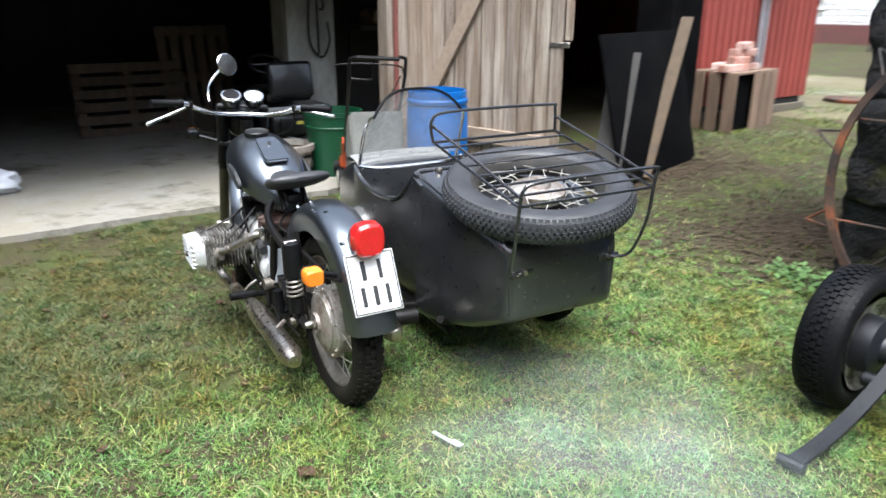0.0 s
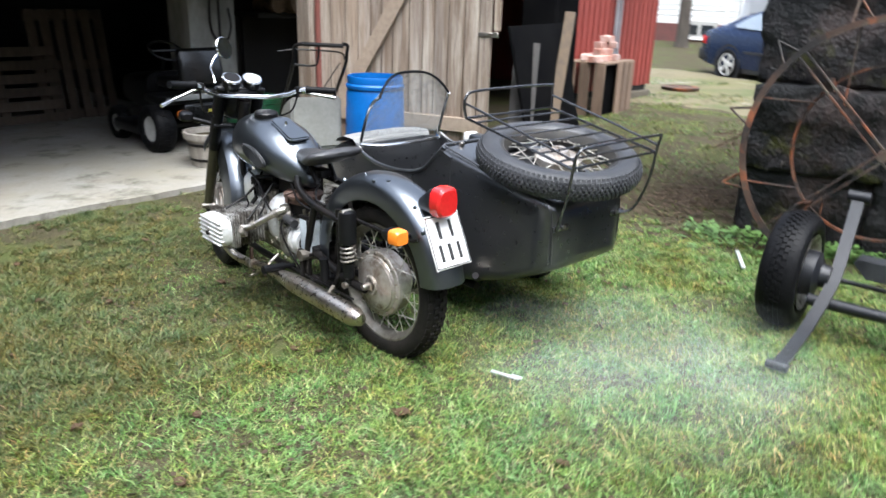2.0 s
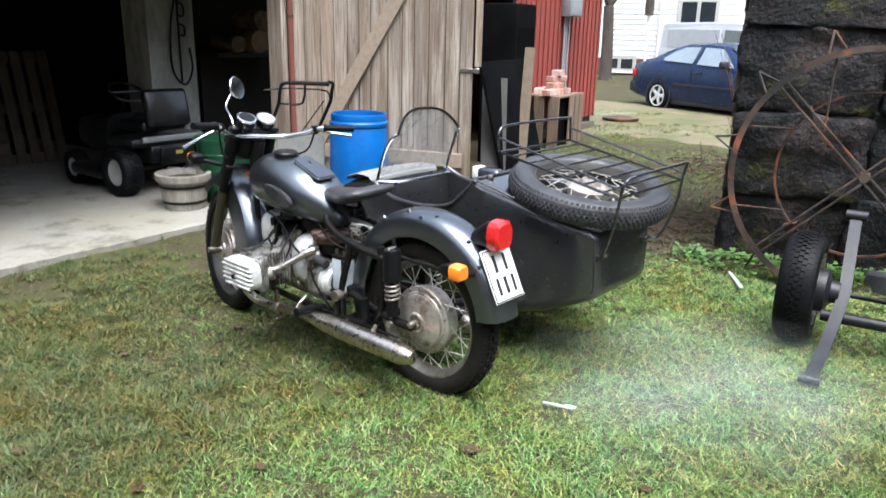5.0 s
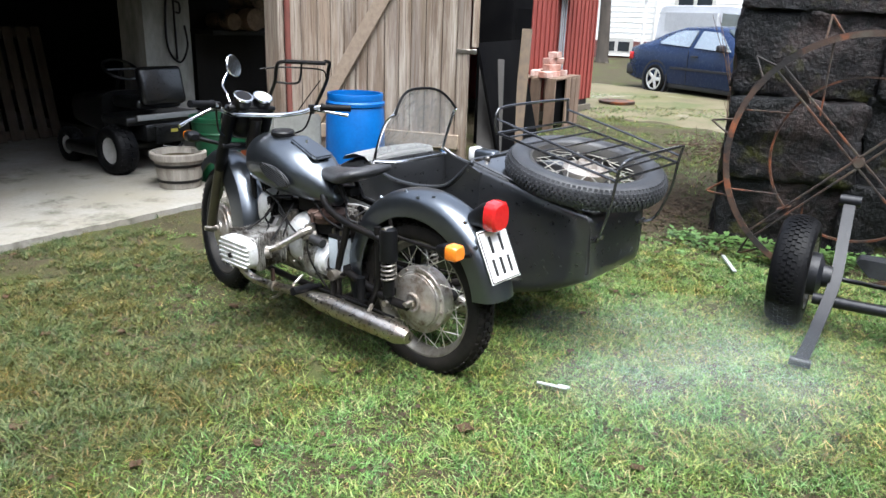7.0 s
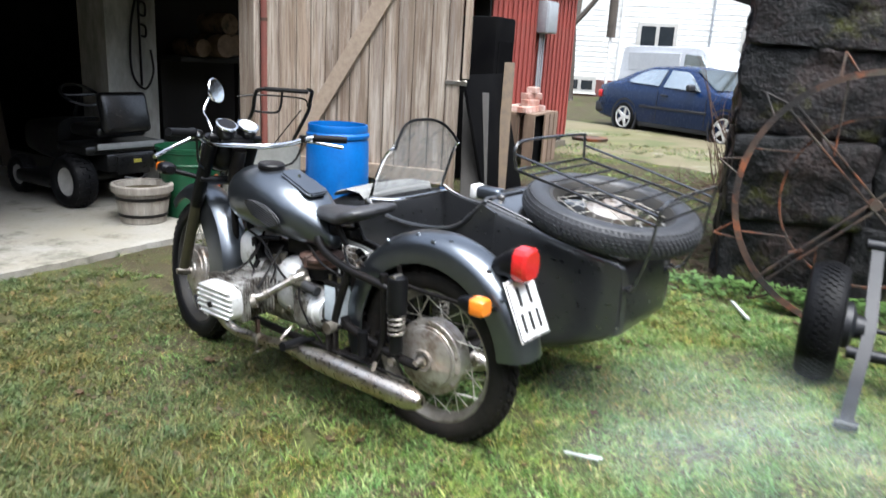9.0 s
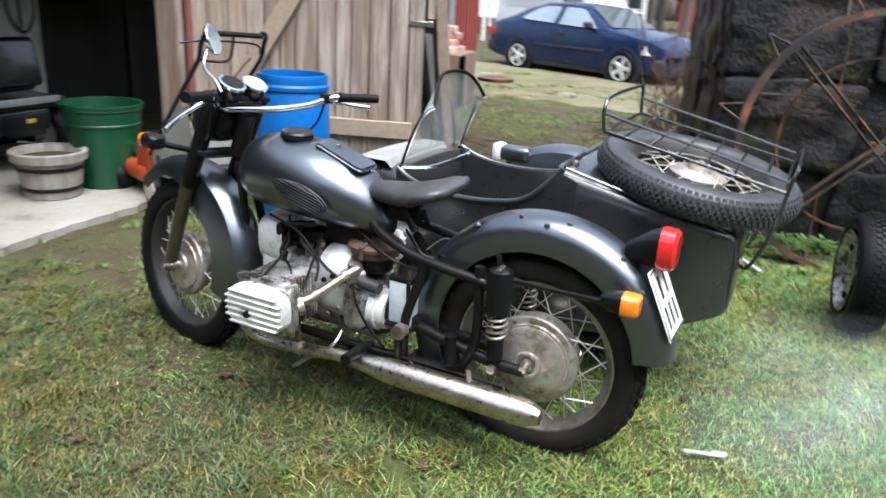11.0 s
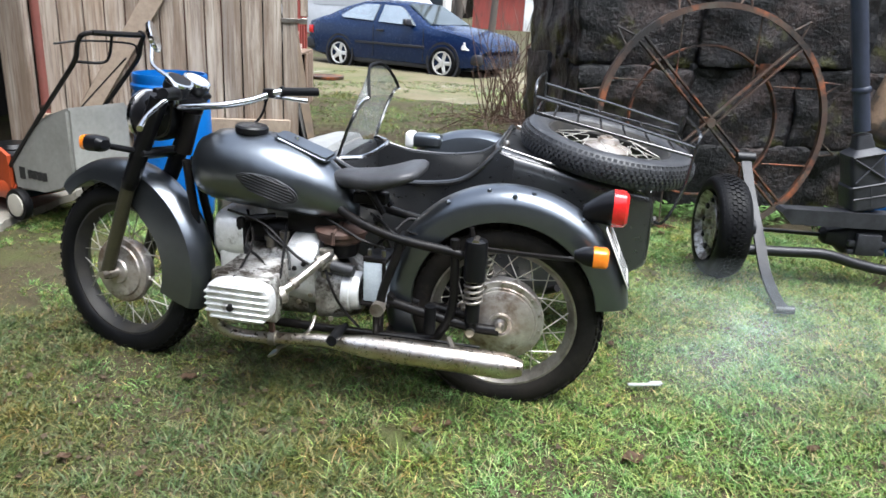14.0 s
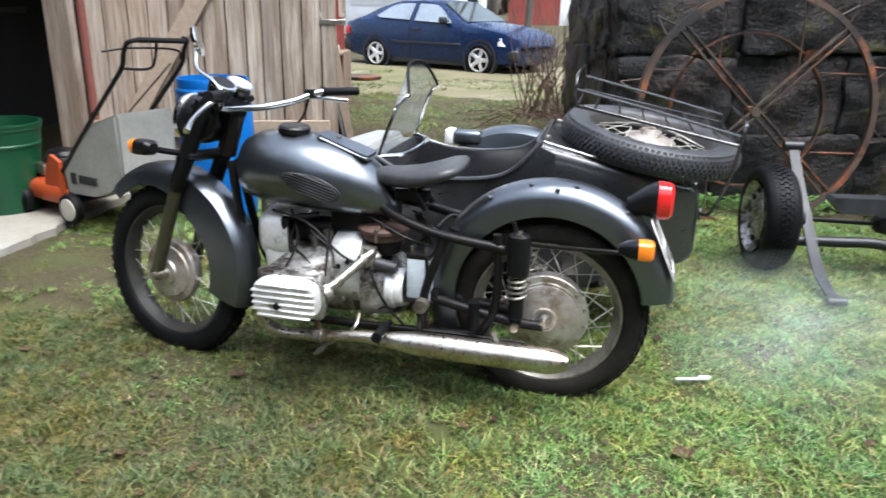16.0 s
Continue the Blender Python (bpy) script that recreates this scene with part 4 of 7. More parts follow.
for dx, dy, mt in ((-0.055, 1.175, STEEL), (0.055, 1.195, GAUGE_WHITE)):
    g = part("gauge", lathe([(0.03, -0.05), (0.045, -0.02), (0.047, 0.012), (0.042, 0.018), (0.03, 0.02), (0, 0.02)], 28), BLACK_PAINT, moto, "round instrument in a black cup", xf=STEER @ Matrix.Translation((dx, dy, 1.045)) @ pose(0, 0, 0, 28, 0, 0))
    part("gauge_rim", lathe([(0.047, 0.008), (0.05, 0.012), (0.049, 0.02), (0.04, 0.022)], 28), CHROME, g, xf=STEER @ Matrix.Translation((dx, dy, 1.045)) @ pose(0, 0, 0, 28, 0, 0))
    part("gauge_glass", lathe([(0.042, 0.021), (0, 0.024)], 28), mt if mt is GAUGE_WHITE else FRAME_BLACK, g, xf=STEER @ Matrix.Translation((dx, dy, 1.045)) @ pose(0, 0, 0, 28, 0, 0))
part("instrument_panel", box(0, 1.22, 1.0, 0.16, 0.11, 0.03, 0.012, 2, (20, 0, 0)), BLACK_PAINT, moto, xf=STEER)
MIR = look((-0.10, 1.272, 1.205), (-0.45, 2.17, 0.95))
mir = part("mirror", join(lathe([(0, -0.022), (0.03, -0.02), (0.05, -0.012), (0.056, 0.0), (0.052, 0.004), (0, 0.004)], 32)), MIRROR, moto, "round chrome mirror on a bent stalk", xf=MIR)
part("mirror_stem", tube([(-0.235, 1.12, 1.05), (-0.23, 1.15, 1.085), (-0.205, 1.22, 1.12), (-0.16, 1.25, 1.165), (-0.115, 1.275, 1.195)], 0.006, 8, curve=5), CHROME, mir)
for sx in (-1,):
    ind = part("front_indicator", join(tube([(sx * 0.10, 1.31, 0.80), (sx * 0.235, 1.34, 0.83)], 0.011, 10), loft([[(sx * (0.245 + p[0]), 1.36 + q, 0.835 + p[2]) for p in oval(0, 0, 0, w, h, 3, 20)] for q, w, h in ((-0.045, 0.02, 0.015), (-0.03, 0.034, 0.026), (0.02, 0.036, 0.028))])), BLACK_PAINT, moto, xf=STEER)
    part("indicator_lens", loft([[(sx * (0.245 + p[0]), 1.36 + q, 0.835 + p[2]) for p in oval(0, 0, 0, w, h, 3, 20)] for q, w, h in ((0.02, 0.036, 0.028), (0.04, 0.034, 0.026), (0.048, 0.02, 0.016))]), AMBER_LENS, ind, "amber lens", xf=STEER)
    ri = part("rear_indicator", join(tube([(sx * 0.08, -0.255, 0.60), (sx * 0.16, -0.265, 0.625)], 0.012, 10), loft([[(sx * (0.185 + p[0]), -0.285 + q, 0.632 + p[2]) for p in oval(0, 0, 0, w, h, 3, 20)] for q, w, h in ((0.06, 0.018, 0.014), (0.03, 0.03, 0.027), (0.0, 0.034, 0.031))])), BLACK_PAINT, moto, xf=BIKE)
    part("indicator_lens", loft([[(sx * (0.185 + p[0]), -0.285 + q, 0.632 + p[2]) for p in oval(0, 0, 0, w, h, 4, 20)] for q, w, h in ((0.0, 0.034, 0.031), (-0.04, 0.033, 0.03), (-0.048, 0.027, 0.024))]), AMBER_LENS, ri, "amber lens", xf=BIKE)

# tail lamp and plate
tl = part("tail_lamp", loft([[(p[0], y, 0.748 + dz + p[2]) for p in oval(0, 0, 0, w, h, 2.6, 24)] for y, dz, w, h in ((-0.24, -0.03, 0.03, 0.03), (-0.30, -0.005, 0.048, 0.05), (-0.335, 0, 0.056, 0.06))]), BLACK_PAINT, moto, xf=BIKE)
part("tail_lens", loft([[(p[0], y, 0.748 + p[2]) for p in oval(0, 0, 0, w, h, 3.0, 12)] for y, w, h in ((-0.335, 0.057, 0.062), (-0.375, 0.055, 0.06), (-0.385, 0.045, 0.05))]), RED_LENS, tl, "red glossy lens", xf=BIKE)
PLATE = BIKE @ Matrix.Translation((0.008, -0.372, 0.594)) @ pose(0, 0, 0, 0, 0, -2) @ pose(0, 0, 0, 90 - 25.5, 0, 0)
pl = part("number_plate", box(0, 0, 0, 0.178, 0.215, 0.005, 0.002, 1), WHITE_PLATE, moto, "white number plate with black bars", xf=PLATE)
for cx, cy, w in ((-0.03, 0.045, 0.016), (0.03, 0.045, 0.014), (-0.045, -0.045, 0.015), (0.0, -0.045, 0.016), (0.045, -0.045, 0.014)):
    part("plate_bar", box(cx, cy, 0.0035, w, 0.068, 0.002), DARK_INK, pl, xf=PLATE)
edge = [box(0, s * 0.101, 0.0035, 0.168, 0.004, 0.002) for s in (-1, 1)] + [box(s * 0.083, 0, 0.0035, 0.004, 0.2, 0.002) for s in (-1, 1)]
part("plate_border", join(*edge), DARK_INK, pl, xf=PLATE)

# sidecar
SIDE = Matrix.Translation((0.665, 0, 0))


def tub_ring(y, hw, z0, z1, e=6.0, n=44):
    return oval(y, 0, (z0 + z1) / 2, hw, (z1 - z0) / 2, e, n)


def shell_ring(y, hw, z0, z1, t=0.016, n=22):
    """An open-topped trough section, outer then inner skin."""
    out = []
    for k in range(n + 1):
        a = math.pi + math.pi * k / n
        c, s_ = math.cos(a), math.sin(a)
        out.append((hw * math.copysign(abs(c) ** 0.45, c), y, z1 + (z1 - z0) * -abs(s_) ** 0.45))
    inner = [((abs(px) - t) * (1 if px > 0 else -1), y, max(pz, z0 + t)) for px, _, pz in out[::-1]]
    return out + inner


rear_body = loft([tub_ring(*a, 13.0, 60) for a in ((-0.522, 0.19, 0.44, 0.60), (-0.52, 0.225, 0.405, 0.655), (-0.508, 0.247, 0.39, 0.685), (-0.48, 0.258, 0.375, 0.703), (-0.42, 0.266, 0.345, 0.718), (-0.30, 0.279, 0.29, 0.745), (-0.12, 0.297, 0.235, 0.787), (0.03, 0.309, 0.205, 0.822), (0.095, 0.312, 0.20, 0.838), (0.11, 0.30, 0.22, 0.826))])
cockpit = loft([shell_ring(*a) for a in ((0.04, 0.314, 0.20, 0.80), (0.105, 0.316, 0.20, 0.825), (0.16, 0.318, 0.20, 0.765), (0.21, 0.319, 0.20, 0.72), (0.28, 0.32, 0.20, 0.69), (0.42, 0.32, 0.20, 0.672), (0.58, 0.315, 0.20, 0.675), (0.70, 0.31, 0.20, 0.70), (0.78, 0.305, 0.20, 0.735))])
nose = loft([tub_ring(*a) for a in ((0.755, 0.29, 0.22, 0.72), (0.765, 0.303, 0.20, 0.742), (0.90, 0.29, 0.21, 0.735), (1.05, 0.265, 0.23, 0.70), (1.2, 0.225, 0.26, 0.63), (1.35, 0.165, 0.30, 0.54), (1.42, 0.10, 0.34, 0.48), (1.44, 0.04, 0.38, 0.44))])
side = part("sidecar_body", join(rear_body, cockpit, nose), TUB_BLACK, moto, "satin black sheet-steel sidecar tub", xf=SIDE)
part("cockpit_rim", tube([(-0.30, 0.10, 0.838), (-0.318, 0.16, 0.768), (-0.32, 0.21, 0.722), (-0.322, 0.28, 0.692), (-0.322, 0.42, 0.674), (-0.317, 0.58, 0.677), (-0.31, 0.70, 0.702), (-0.30, 0.775, 0.737)], 0.011, 8, curve=4), TUB_BLACK, side, xf=SIDE)
part("cockpit_rim", tube([(0.30, 0.10, 0.838), (0.318, 0.16, 0.768), (0.32, 0.21, 0.722), (0.322, 0.28, 0.692), (0.322, 0.42, 0.674), (0.317, 0.58, 0.677), (0.31, 0.70, 0.702), (0.30, 0.775, 0.737)], 0.011, 8, curve=4), TUB_BLACK, side, xf=SIDE)
part("deck_ridge", tube([(-0.295, 0.108, 0.832), (-0.28, 0.112, 0.842), (0.28, 0.112, 0.842), (0.295, 0.108, 0.832)], 0.010, 8), TUB_BLACK, side, xf=SIDE)
for sx in (-1, 1):
    part("panel_seam", tube([(sx * 0.300, 0.09, 0.843), (sx * 0.286, -0.12, 0.789), (sx * 0.268, -0.30, 0.746), (sx * 0.254, -0.42, 0.718), (sx * 0.245, -0.48, 0.69), (sx * 0.243, -0.508, 0.64), (sx * 0.238, -0.516, 0.52), (sx * 0.232, -0.514, 0.43)], 0.0055, 6, curve=4), TUB_BLACK, side, "rolled seam of the sheet-steel tail", xf=SIDE)
part("ridge_bolt", lathe([(0, 0.014), (0.010, 0.012), (0.014, 0.004), (0.014, -0.006)], 10), STEEL, side, xf=SIDE @ Matrix.Translation((-0.20, 0.085, 0.842)))
part("tail_bracket", tube([(-0.34, -0.18, 0.30), (-0.25, -0.12, 0.25), (-0.05, -0.10, 0.235)], 0.016, 10, curve=3), FRAME_BLACK, side, xf=SIDE)
part("sidecar_seat", join(box(0, 0.33, 0.40, 0.52, 0.42, 0.14, 0.05, 3), box(0, 0.12, 0.56, 0.52, 0.11, 0.34, 0.045, 3, (10, 0, 0))), SEAT_RUBBER, side, "dark vinyl sidecar seat", xf=SIDE)
# Thin skin over the nose that carries its painted sky sheen.
part("nose_cover", loft([[(px, y, 0.745 + dz + 0.012 * s_) for px, s_ in [(hw * math.cos(a), math.sin(a)) for a in np.linspace(0, 2 * math.pi, 28, endpoint=False)]] for y, dz, hw in ((0.83, -0.02, 0.26), (0.85, 0.006, 0.27), (0.95, 0.006, 0.26), (1.04, -0.022, 0.24), (1.08, -0.045, 0.22))]), PALE_NOSE, side, "pale grey skin on the nose, sky reflection painted in", xf=SIDE)
# windscreen: a bowed clear sheet in a tubular frame
def screen_point(u, v):
    """u across from -1 to 1, v up from 0 to 1."""
    w = 0.275 * (1 - 0.12 * v ** 3)
    round_ = (1 - abs(u) ** 3.2 * v ** 2 * 0.32)
    return Vector((u * w, 0.775 - 0.12 * v - 0.05 * u * u + 0.05, 0.735 + 0.37 * v * round_))


bm = bmesh.new()
grid = [[bm.verts.new(screen_point(u, v)) for u in np.linspace(-1, 1, 15)] for v in np.linspace(0.06, 1, 12)]
for a, b in zip(grid, grid[1:]):
    for k in range(14):
        bm.faces.new((a[k], a[k + 1], b[k + 1], b[k]))
bmesh.ops.solidify(bm, geom=bm.faces[:], thickness=0.003)
scr = part("windscreen", bm, GLASS, side, "clear bowed plastic windscreen", xf=SIDE)
scr.visible_shadow = False
part("windscreen_frame", tube([screen_point(-1, v) for v in np.linspace(0, 1, 8)], 0.008, 8), CHROME, scr, xf=SIDE)
part("windscreen_frame", tube([screen_point(1, v) for v in np.linspace(0, 1, 8)], 0.008, 8), CHROME, scr, xf=SIDE)
part("windscreen_edge", tube([screen_point(u, 1) for u in np.linspace(-1, 1, 15)], 0.007, 8), RUBBER, scr, xf=SIDE)
part("windscreen_bracket", tube([screen_point(-1, 0), Vector((-0.2, 0.69, 0.735)), Vector((0.0, 0.675, 0.735)), Vector((0.2, 0.69, 0.735)), screen_point(1, 0)], 0.010, 8, curve=5), CHROME, scr, xf=SIDE)

# spare wheel and luggage rack on the rear deck
spare_prof = [(0, -0.05), (0.02, -0.05), (0.024, -0.04), (0.06, -0.036), (0.066, -0.03), (0.10, -0.026), (0.106, -0.016), (0.106, 0.01), (0.05, 0.026), (0.04, 0.045), (0.014, 0.048), (0.012, 0.056), (0, 0.056)]
SPARE = Matrix.Translation((0.678, -0.318, 0.822)) @ pose(0, 0, 0, 9.2, 0, 0) @ pose(0, 0, 0, 0, -4.2, 0) @ pose(0, 0, 0, 0, -90, 0)
spare = spoked_wheel("spare_wheel", moto, SPARE, 0.364, 0.114, 0.250, SPARE_RUBBER, spare_prof, DRUM, 7, 96, (0.013, 0.0175, 0.016), 0.1, "spoked spare wheel lying on the sidecar deck")
spare.data.materials[0] = DARK_RIM
for sx in (-0.045, -0.048):
    part("hub_lever", box(sx, 0.03 if sx > -0.047 else -0.05, 0.0, 0.016, 0.19, 0.035, 0.006, 2, (25 if sx > -0.047 else 65, 0, 0)), FRAME_BLACK, spare, "dark brake lever on the hub", xf=SPARE)
RACK = Matrix.Translation((0.672, -0.325, 0.928)) @ pose(0, 0, 0, 11.0, 0, 0)
hx, hy = 0.295, 0.305
rk = part("luggage_rack", tube([(-hx, hy, 0), (-hx, -hy, 0), (hx, -hy, 0), (hx, hy, 0)], 0.0065, 8, True), RACK_BLACK, moto, "black tubular luggage rack above the spare wheel", xf=RACK)
for y in np.linspace(-0.235, 0.235, 6):
    part("rack_bar", tube([(-hx, y, 0.004), (hx, y, 0.004)], 0.005, 8), RACK_BLACK, rk, xf=RACK)
for sx in (-1, 1):
    part("side_rail", tube([(sx * hx, hy + 0.018, 0.060), (sx * hx, 0.0, 0.050), (sx * hx, -hy, 0.034)], 0.0055, 8), RACK_BLACK, rk, xf=RACK)
part("front_hoop", tube([(-hx, hy, 0.0), (-hx - 0.006, hy + 0.016, 0.045), (-hx, hy + 0.024, 0.085), (-hx + 0.05, hy + 0.028, 0.108), (0.0, hy + 0.03, 0.112), (hx - 0.02, hy + 0.028, 0.108), (hx, hy + 0.024, 0.095), (hx, hy, 0.0)], 0.0065, 8, curve=5), RACK_BLACK, rk, xf=RACK)
inv = RACK.inverted()
for sx in (-1, 1):
    foot_at = inv @ Vector((0.672 + sx * 0.205, -0.522, 0.585))
    knee = inv @ Vector((0.672 + sx * 0.275, -0.56, 0.60))
    part("rack_leg", tube([(sx * hx, -hy - 0.004, 0.05), (sx * hx, -hy - 0.006, 0.0), (sx * hx * 1.0, -hy - 0.012, -0.13), knee, foot_at], 0.0065, 8, curve=5), RACK_BLACK, rk, xf=RACK)
    part("leg_foot", box(0.672 + sx * 0.20, -0.522, 0.585, 0.10, 0.012, 0.026, 0.004), RACK_BLACK, rk)
    part("foot_bolt", tube([(0.672 + sx * 0.19, -0.526, 0.59), (0.672 + sx * 0.19, -0.538, 0.59)], 0.009, 8), STEEL, rk)
part("rear_hoop", tube([(-hx, -hy - 0.004, 0.03), (-hx + 0.006, -hy - 0.006, 0.062), (-hx + 0.05, -hy - 0.008, 0.084), (0.0, -hy - 0.01, 0.088), (hx - 0.03, -hy - 0.008, 0.084), (hx, -hy - 0.006, 0.07), (hx, -hy - 0.004, 0.03)], 0.0065, 8, curve=5), RACK_BLACK, rk, xf=RACK)

# sidecar wheel, mudguard, lamp, chassis
SW = Matrix.Translation((1.125, 0.25, 0.305))
sw = spoked_wheel("sidecar_wheel", moto, SW, 0.325, 0.10, 0.25, RUBBER, front_prof, ALU, 5, 52, (0.018, 0.03, 0.018), 0.1)
part("sidecar_mudguard", arc_sweep(guard_profile(0.098, 0.445, 0.15), 0.30, 0.335, 10, 196, 40, 1.125), GREY_PAINT, moto, "dark grey sidecar mudguard")
lamp = part("sidecar_lamp", box(1.06, 0.535, 0.722, 0.085, 0.15, 0.070, 0.024, 4), GREY_PAINT, moto)
part("lamp_lens", box(1.06, 0.622, 0.722, 0.083, 0.045, 0.076, 0.012), WHITE_PLATE, lamp, "white lamp lens")
ch = [tube([(0.42, -0.1, 0.20), (0.42, 1.2, 0.20)], 0.02, 10), tube([(0.92, -0.1, 0.20), (0.92, 1.2, 0.20)], 0.02, 10), tube([(0.40, 0.2, 0.22), (1.1, 0.2, 0.25)], 0.024, 10), tube([(0.05, 0.12, 0.30), (0.42, 0.10, 0.24)], 0.02, 10), tube([(0.05, 1.0, 0.26), (0.42, 1.0, 0.2)], 0.02, 10), tube([(0.03, 0.5, 0.60), (0.42, 0.5, 0.22)], 0.015, 10), tube([(0.10, 0.02, 0.26), (0.30, -0.02, 0.26)], 0.035, 12)]
part("sidecar_chassis", join(*ch), FRAME_BLACK, moto)

# a white rag left in the sidecar
bm = bmesh.new()
bmesh.ops.create_icosphere(bm, subdivisions=3, radius=1.0)
for v in bm.verts:
    v.co = Vector((v.co.x * 0.09, v.co.y * 0.11, v.co.z * 0.045)) * (1 + 0.5 * noise.noise(v.co * 2.4))
tagged(part("white_rag", bm, WHITE_PLATE, xf=Matrix.Translation((0.50, 0.40, 0.575))), "crumpled white rag on the sidecar seat", "rag")

# ---- yard: things by the barn ----
def xform(x, y, z=0.0, turn=0.0):
    return Matrix.Translation((x, y, z)) @ pose(0, 0, 0, 0, 0, turn)


# open plank door, hinged at the jamb; local x runs from the hinge to the free edge, y into the yard side
door_dir = math.degrees(math.atan2(1.717 - 3.27, 2.358 - 1.765))
DOOR = xform(1.765, 3.27, 0.0, door_dir)
door = thing("door_1", (2.06, 2.5, 0.21), "open barn door of weathered pine planks with diagonal brace", "door")
door["kind"] = "structure"
drnd = random.Random(11)
x = 0.0
while x < 1.60:
    w = drnd.choice((0.105, 0.125, 0.14, 0.155))
    w = min(w, 1.665 - x)
    bm = box(x + w / 2, drnd.uniform(-0.002, 0.002), 1.36, w - 0.008, 0.026, 2.3 + drnd.uniform(-0.012, 0.012), 0.003, 1)
    part("plank", bm, OLD_WOOD, door, xf=DOOR)
    x += w
for z in (0.50, 1.98):
    part("ledge", box(0.80, -0.032, z, 1.58, 0.034, 0.115, 0.004, 1), BRACE_WOOD, door, xf=DOOR @ Matrix.Identity(4))
brace = Matrix.Translation((0.70, -0.031, 1.24)) @ pose(0, 0, 0, 0, -58, 0)
part("brace", box(0, 0, 0, 1.70, 0.034, 0.118, 0.004, 1), BRACE_WOOD, door, xf=DOOR @ brace)
part("edge_board", box(1.69, 0.0, 1.82, 0.05, 0.03, 1.15, 0.004, 1), OLD_WOOD, door, xf=DOOR)
part("latch", join(box(1.62, -0.02, 1.215, 0.16, 0.008, 0.03, 0.003, 1), box(1.685, -0.02, 1.215, 0.05, 0.01, 0.04, 0.004, 1)), STEEL, door, "grey iron hasp", xf=DOOR)
RED_IRON = material("red_oxide_pipe", (0.2, 0.06, 0.045), 0.6, 0, (0.14, 0.05, 0.04), 8, bump=0.1)
tagged(part("jamb_board", box(1.735, 3.385, 1.4, 0.06, 0.20, 2.9, 0.008, 1), OLD_WOOD), "grey weathered door jamb board", "door jamb", kind="structure")
dp = thing("downpipe", (1.775, 3.255, 0), "red-brown painted iron pipe beside the door hinge", "pipe")
part("pipe", tube([(1.772, 3.245, 0.0), (1.772, 3.245, 2.9)], 0.03, 14), RED_IRON, dp)
for z in (0.6, 1.6, 2.4):
    part("pipe_clip", lathe([(0.034, -0.012), (0.036, 0), (0.034, 0.012)], 14), RUST, dp, xf=Matrix.Translation((1.772, 3.245, z)))

# blue plastic barrel
BLUE = material("blue_plastic", (0.004, 0.115, 0.40), 0.42, 0, (0.003, 0.085, 0.31), 5, bump=0.04, spec=0.35)
add_layer(BLUE, (0.03, 0.13, 0.33), 6, 0.56, 0.70)
def barrel(name, x, y, H, R, label):
    b = thing(name, (x, y, 0), label, "barrel")
    z0 = ground_height(x, y)
    part("drum", lathe([(0, 0.0), (R * 0.9, 0.0), (R * 0.97, 0.03), (R, 0.1), (R * 1.02, H * 0.5), (R * 0.99, H * 0.86), (R * 0.93, H * 0.9), (R * 0.95, H * 0.905), (R * 0.9, H * 0.90), (R * 0.9, 0.06), (0, 0.05)], 48), BLUE, b, xf=xform(x, y, z0))
    part("rim", lathe([(R * 0.93, H * 0.89), (R * 1.0, H * 0.9), (R * 1.01, H * 0.925), (R * 0.95, H * 0.94), (R * 0.96, H * 0.985), (R * 0.94, H), (R * 0.89, H), (R * 0.88, H * 0.89)], 48), BLUE, b, xf=xform(x, y, z0))
    return b
barrel("barrel", 1.625, 2.255, 0.895, 0.225, "open blue plastic barrel standing by the barn door")

# walk-behind mower with a pale grass bag
ORANGE = material("orange_enamel", (0.34, 0.052, 0.012), 0.45, 0, (0.24, 0.04, 0.012), 8, coat=0.2)
BAG = material("pale_plastic_bag", (0.28, 0.278, 0.255), 0.6, 0, (0.21, 0.208, 0.19), 4, bump=0.08)
MOW = xform(1.45, 3.20, 0.033, -17)
mow = thing("lawn_mower", (1.45, 3.20, 0.033), "orange push mower with pale plastic grass box", "lawn mower")
deck = [[(px * 1.0, y, 0.15 + pz) for px, _, pz in oval(0, 0, 0, hw, hh, 3.5, 24)] for y, hw, hh in ((0.30, 0.12, 0.04), (0.27, 0.20, 0.06), (0.1, 0.235, 0.075), (-0.15, 0.235, 0.08), (-0.22, 0.20, 0.06))]
part("deck", loft(deck), ORANGE, mow, "orange enamelled deck", xf=MOW)
for sx in (-1, 1):
    part("handle_bracket", prism([(-0.02, 0.17), (-0.06, 0.32), (-0.12, 0.40), (-0.20, 0.36), (-0.21, 0.17)], sx * 0.205 - 0.012, sx * 0.205 + 0.012, "x"), ORANGE, mow, "orange sheet-metal handle bracket", xf=MOW)
part("rear_guard", prism([(-0.10, 0.10), (-0.12, 0.30), (-0.22, 0.36), (-0.24, 0.10)], -0.19, 0.19, "x"), BLACK_PAINT, mow, xf=MOW)
part("starter_cover", lathe([(0.10, 0.33), (0.105, 0.35), (0.09, 0.375), (0, 0.38)], 24), BLACK_PAINT, mow, xf=MOW @ Matrix.Translation((0, 0.08, 0)))
part("silencer", box(-0.13, 0.12, 0.27, 0.07, 0.13, 0.07, 0.012), STEEL, mow, "dull metal engine silencer", xf=MOW)
part("engine", join(lathe([(0.13, 0.20), (0.13, 0.30), (0.11, 0.34), (0.04, 0.36), (0, 0.36)], 24), box(0.10, 0.08, 0.27, 0.1, 0.12, 0.09, 0.02)), BLACK_PAINT, mow, xf=MOW @ Matrix.Translation((0, 0.08, 0)))
WHEEL_CREAM = material("cream_plastic", (0.45, 0.43, 0.37), 0.5, 0, (0.33, 0.31, 0.26), 10)
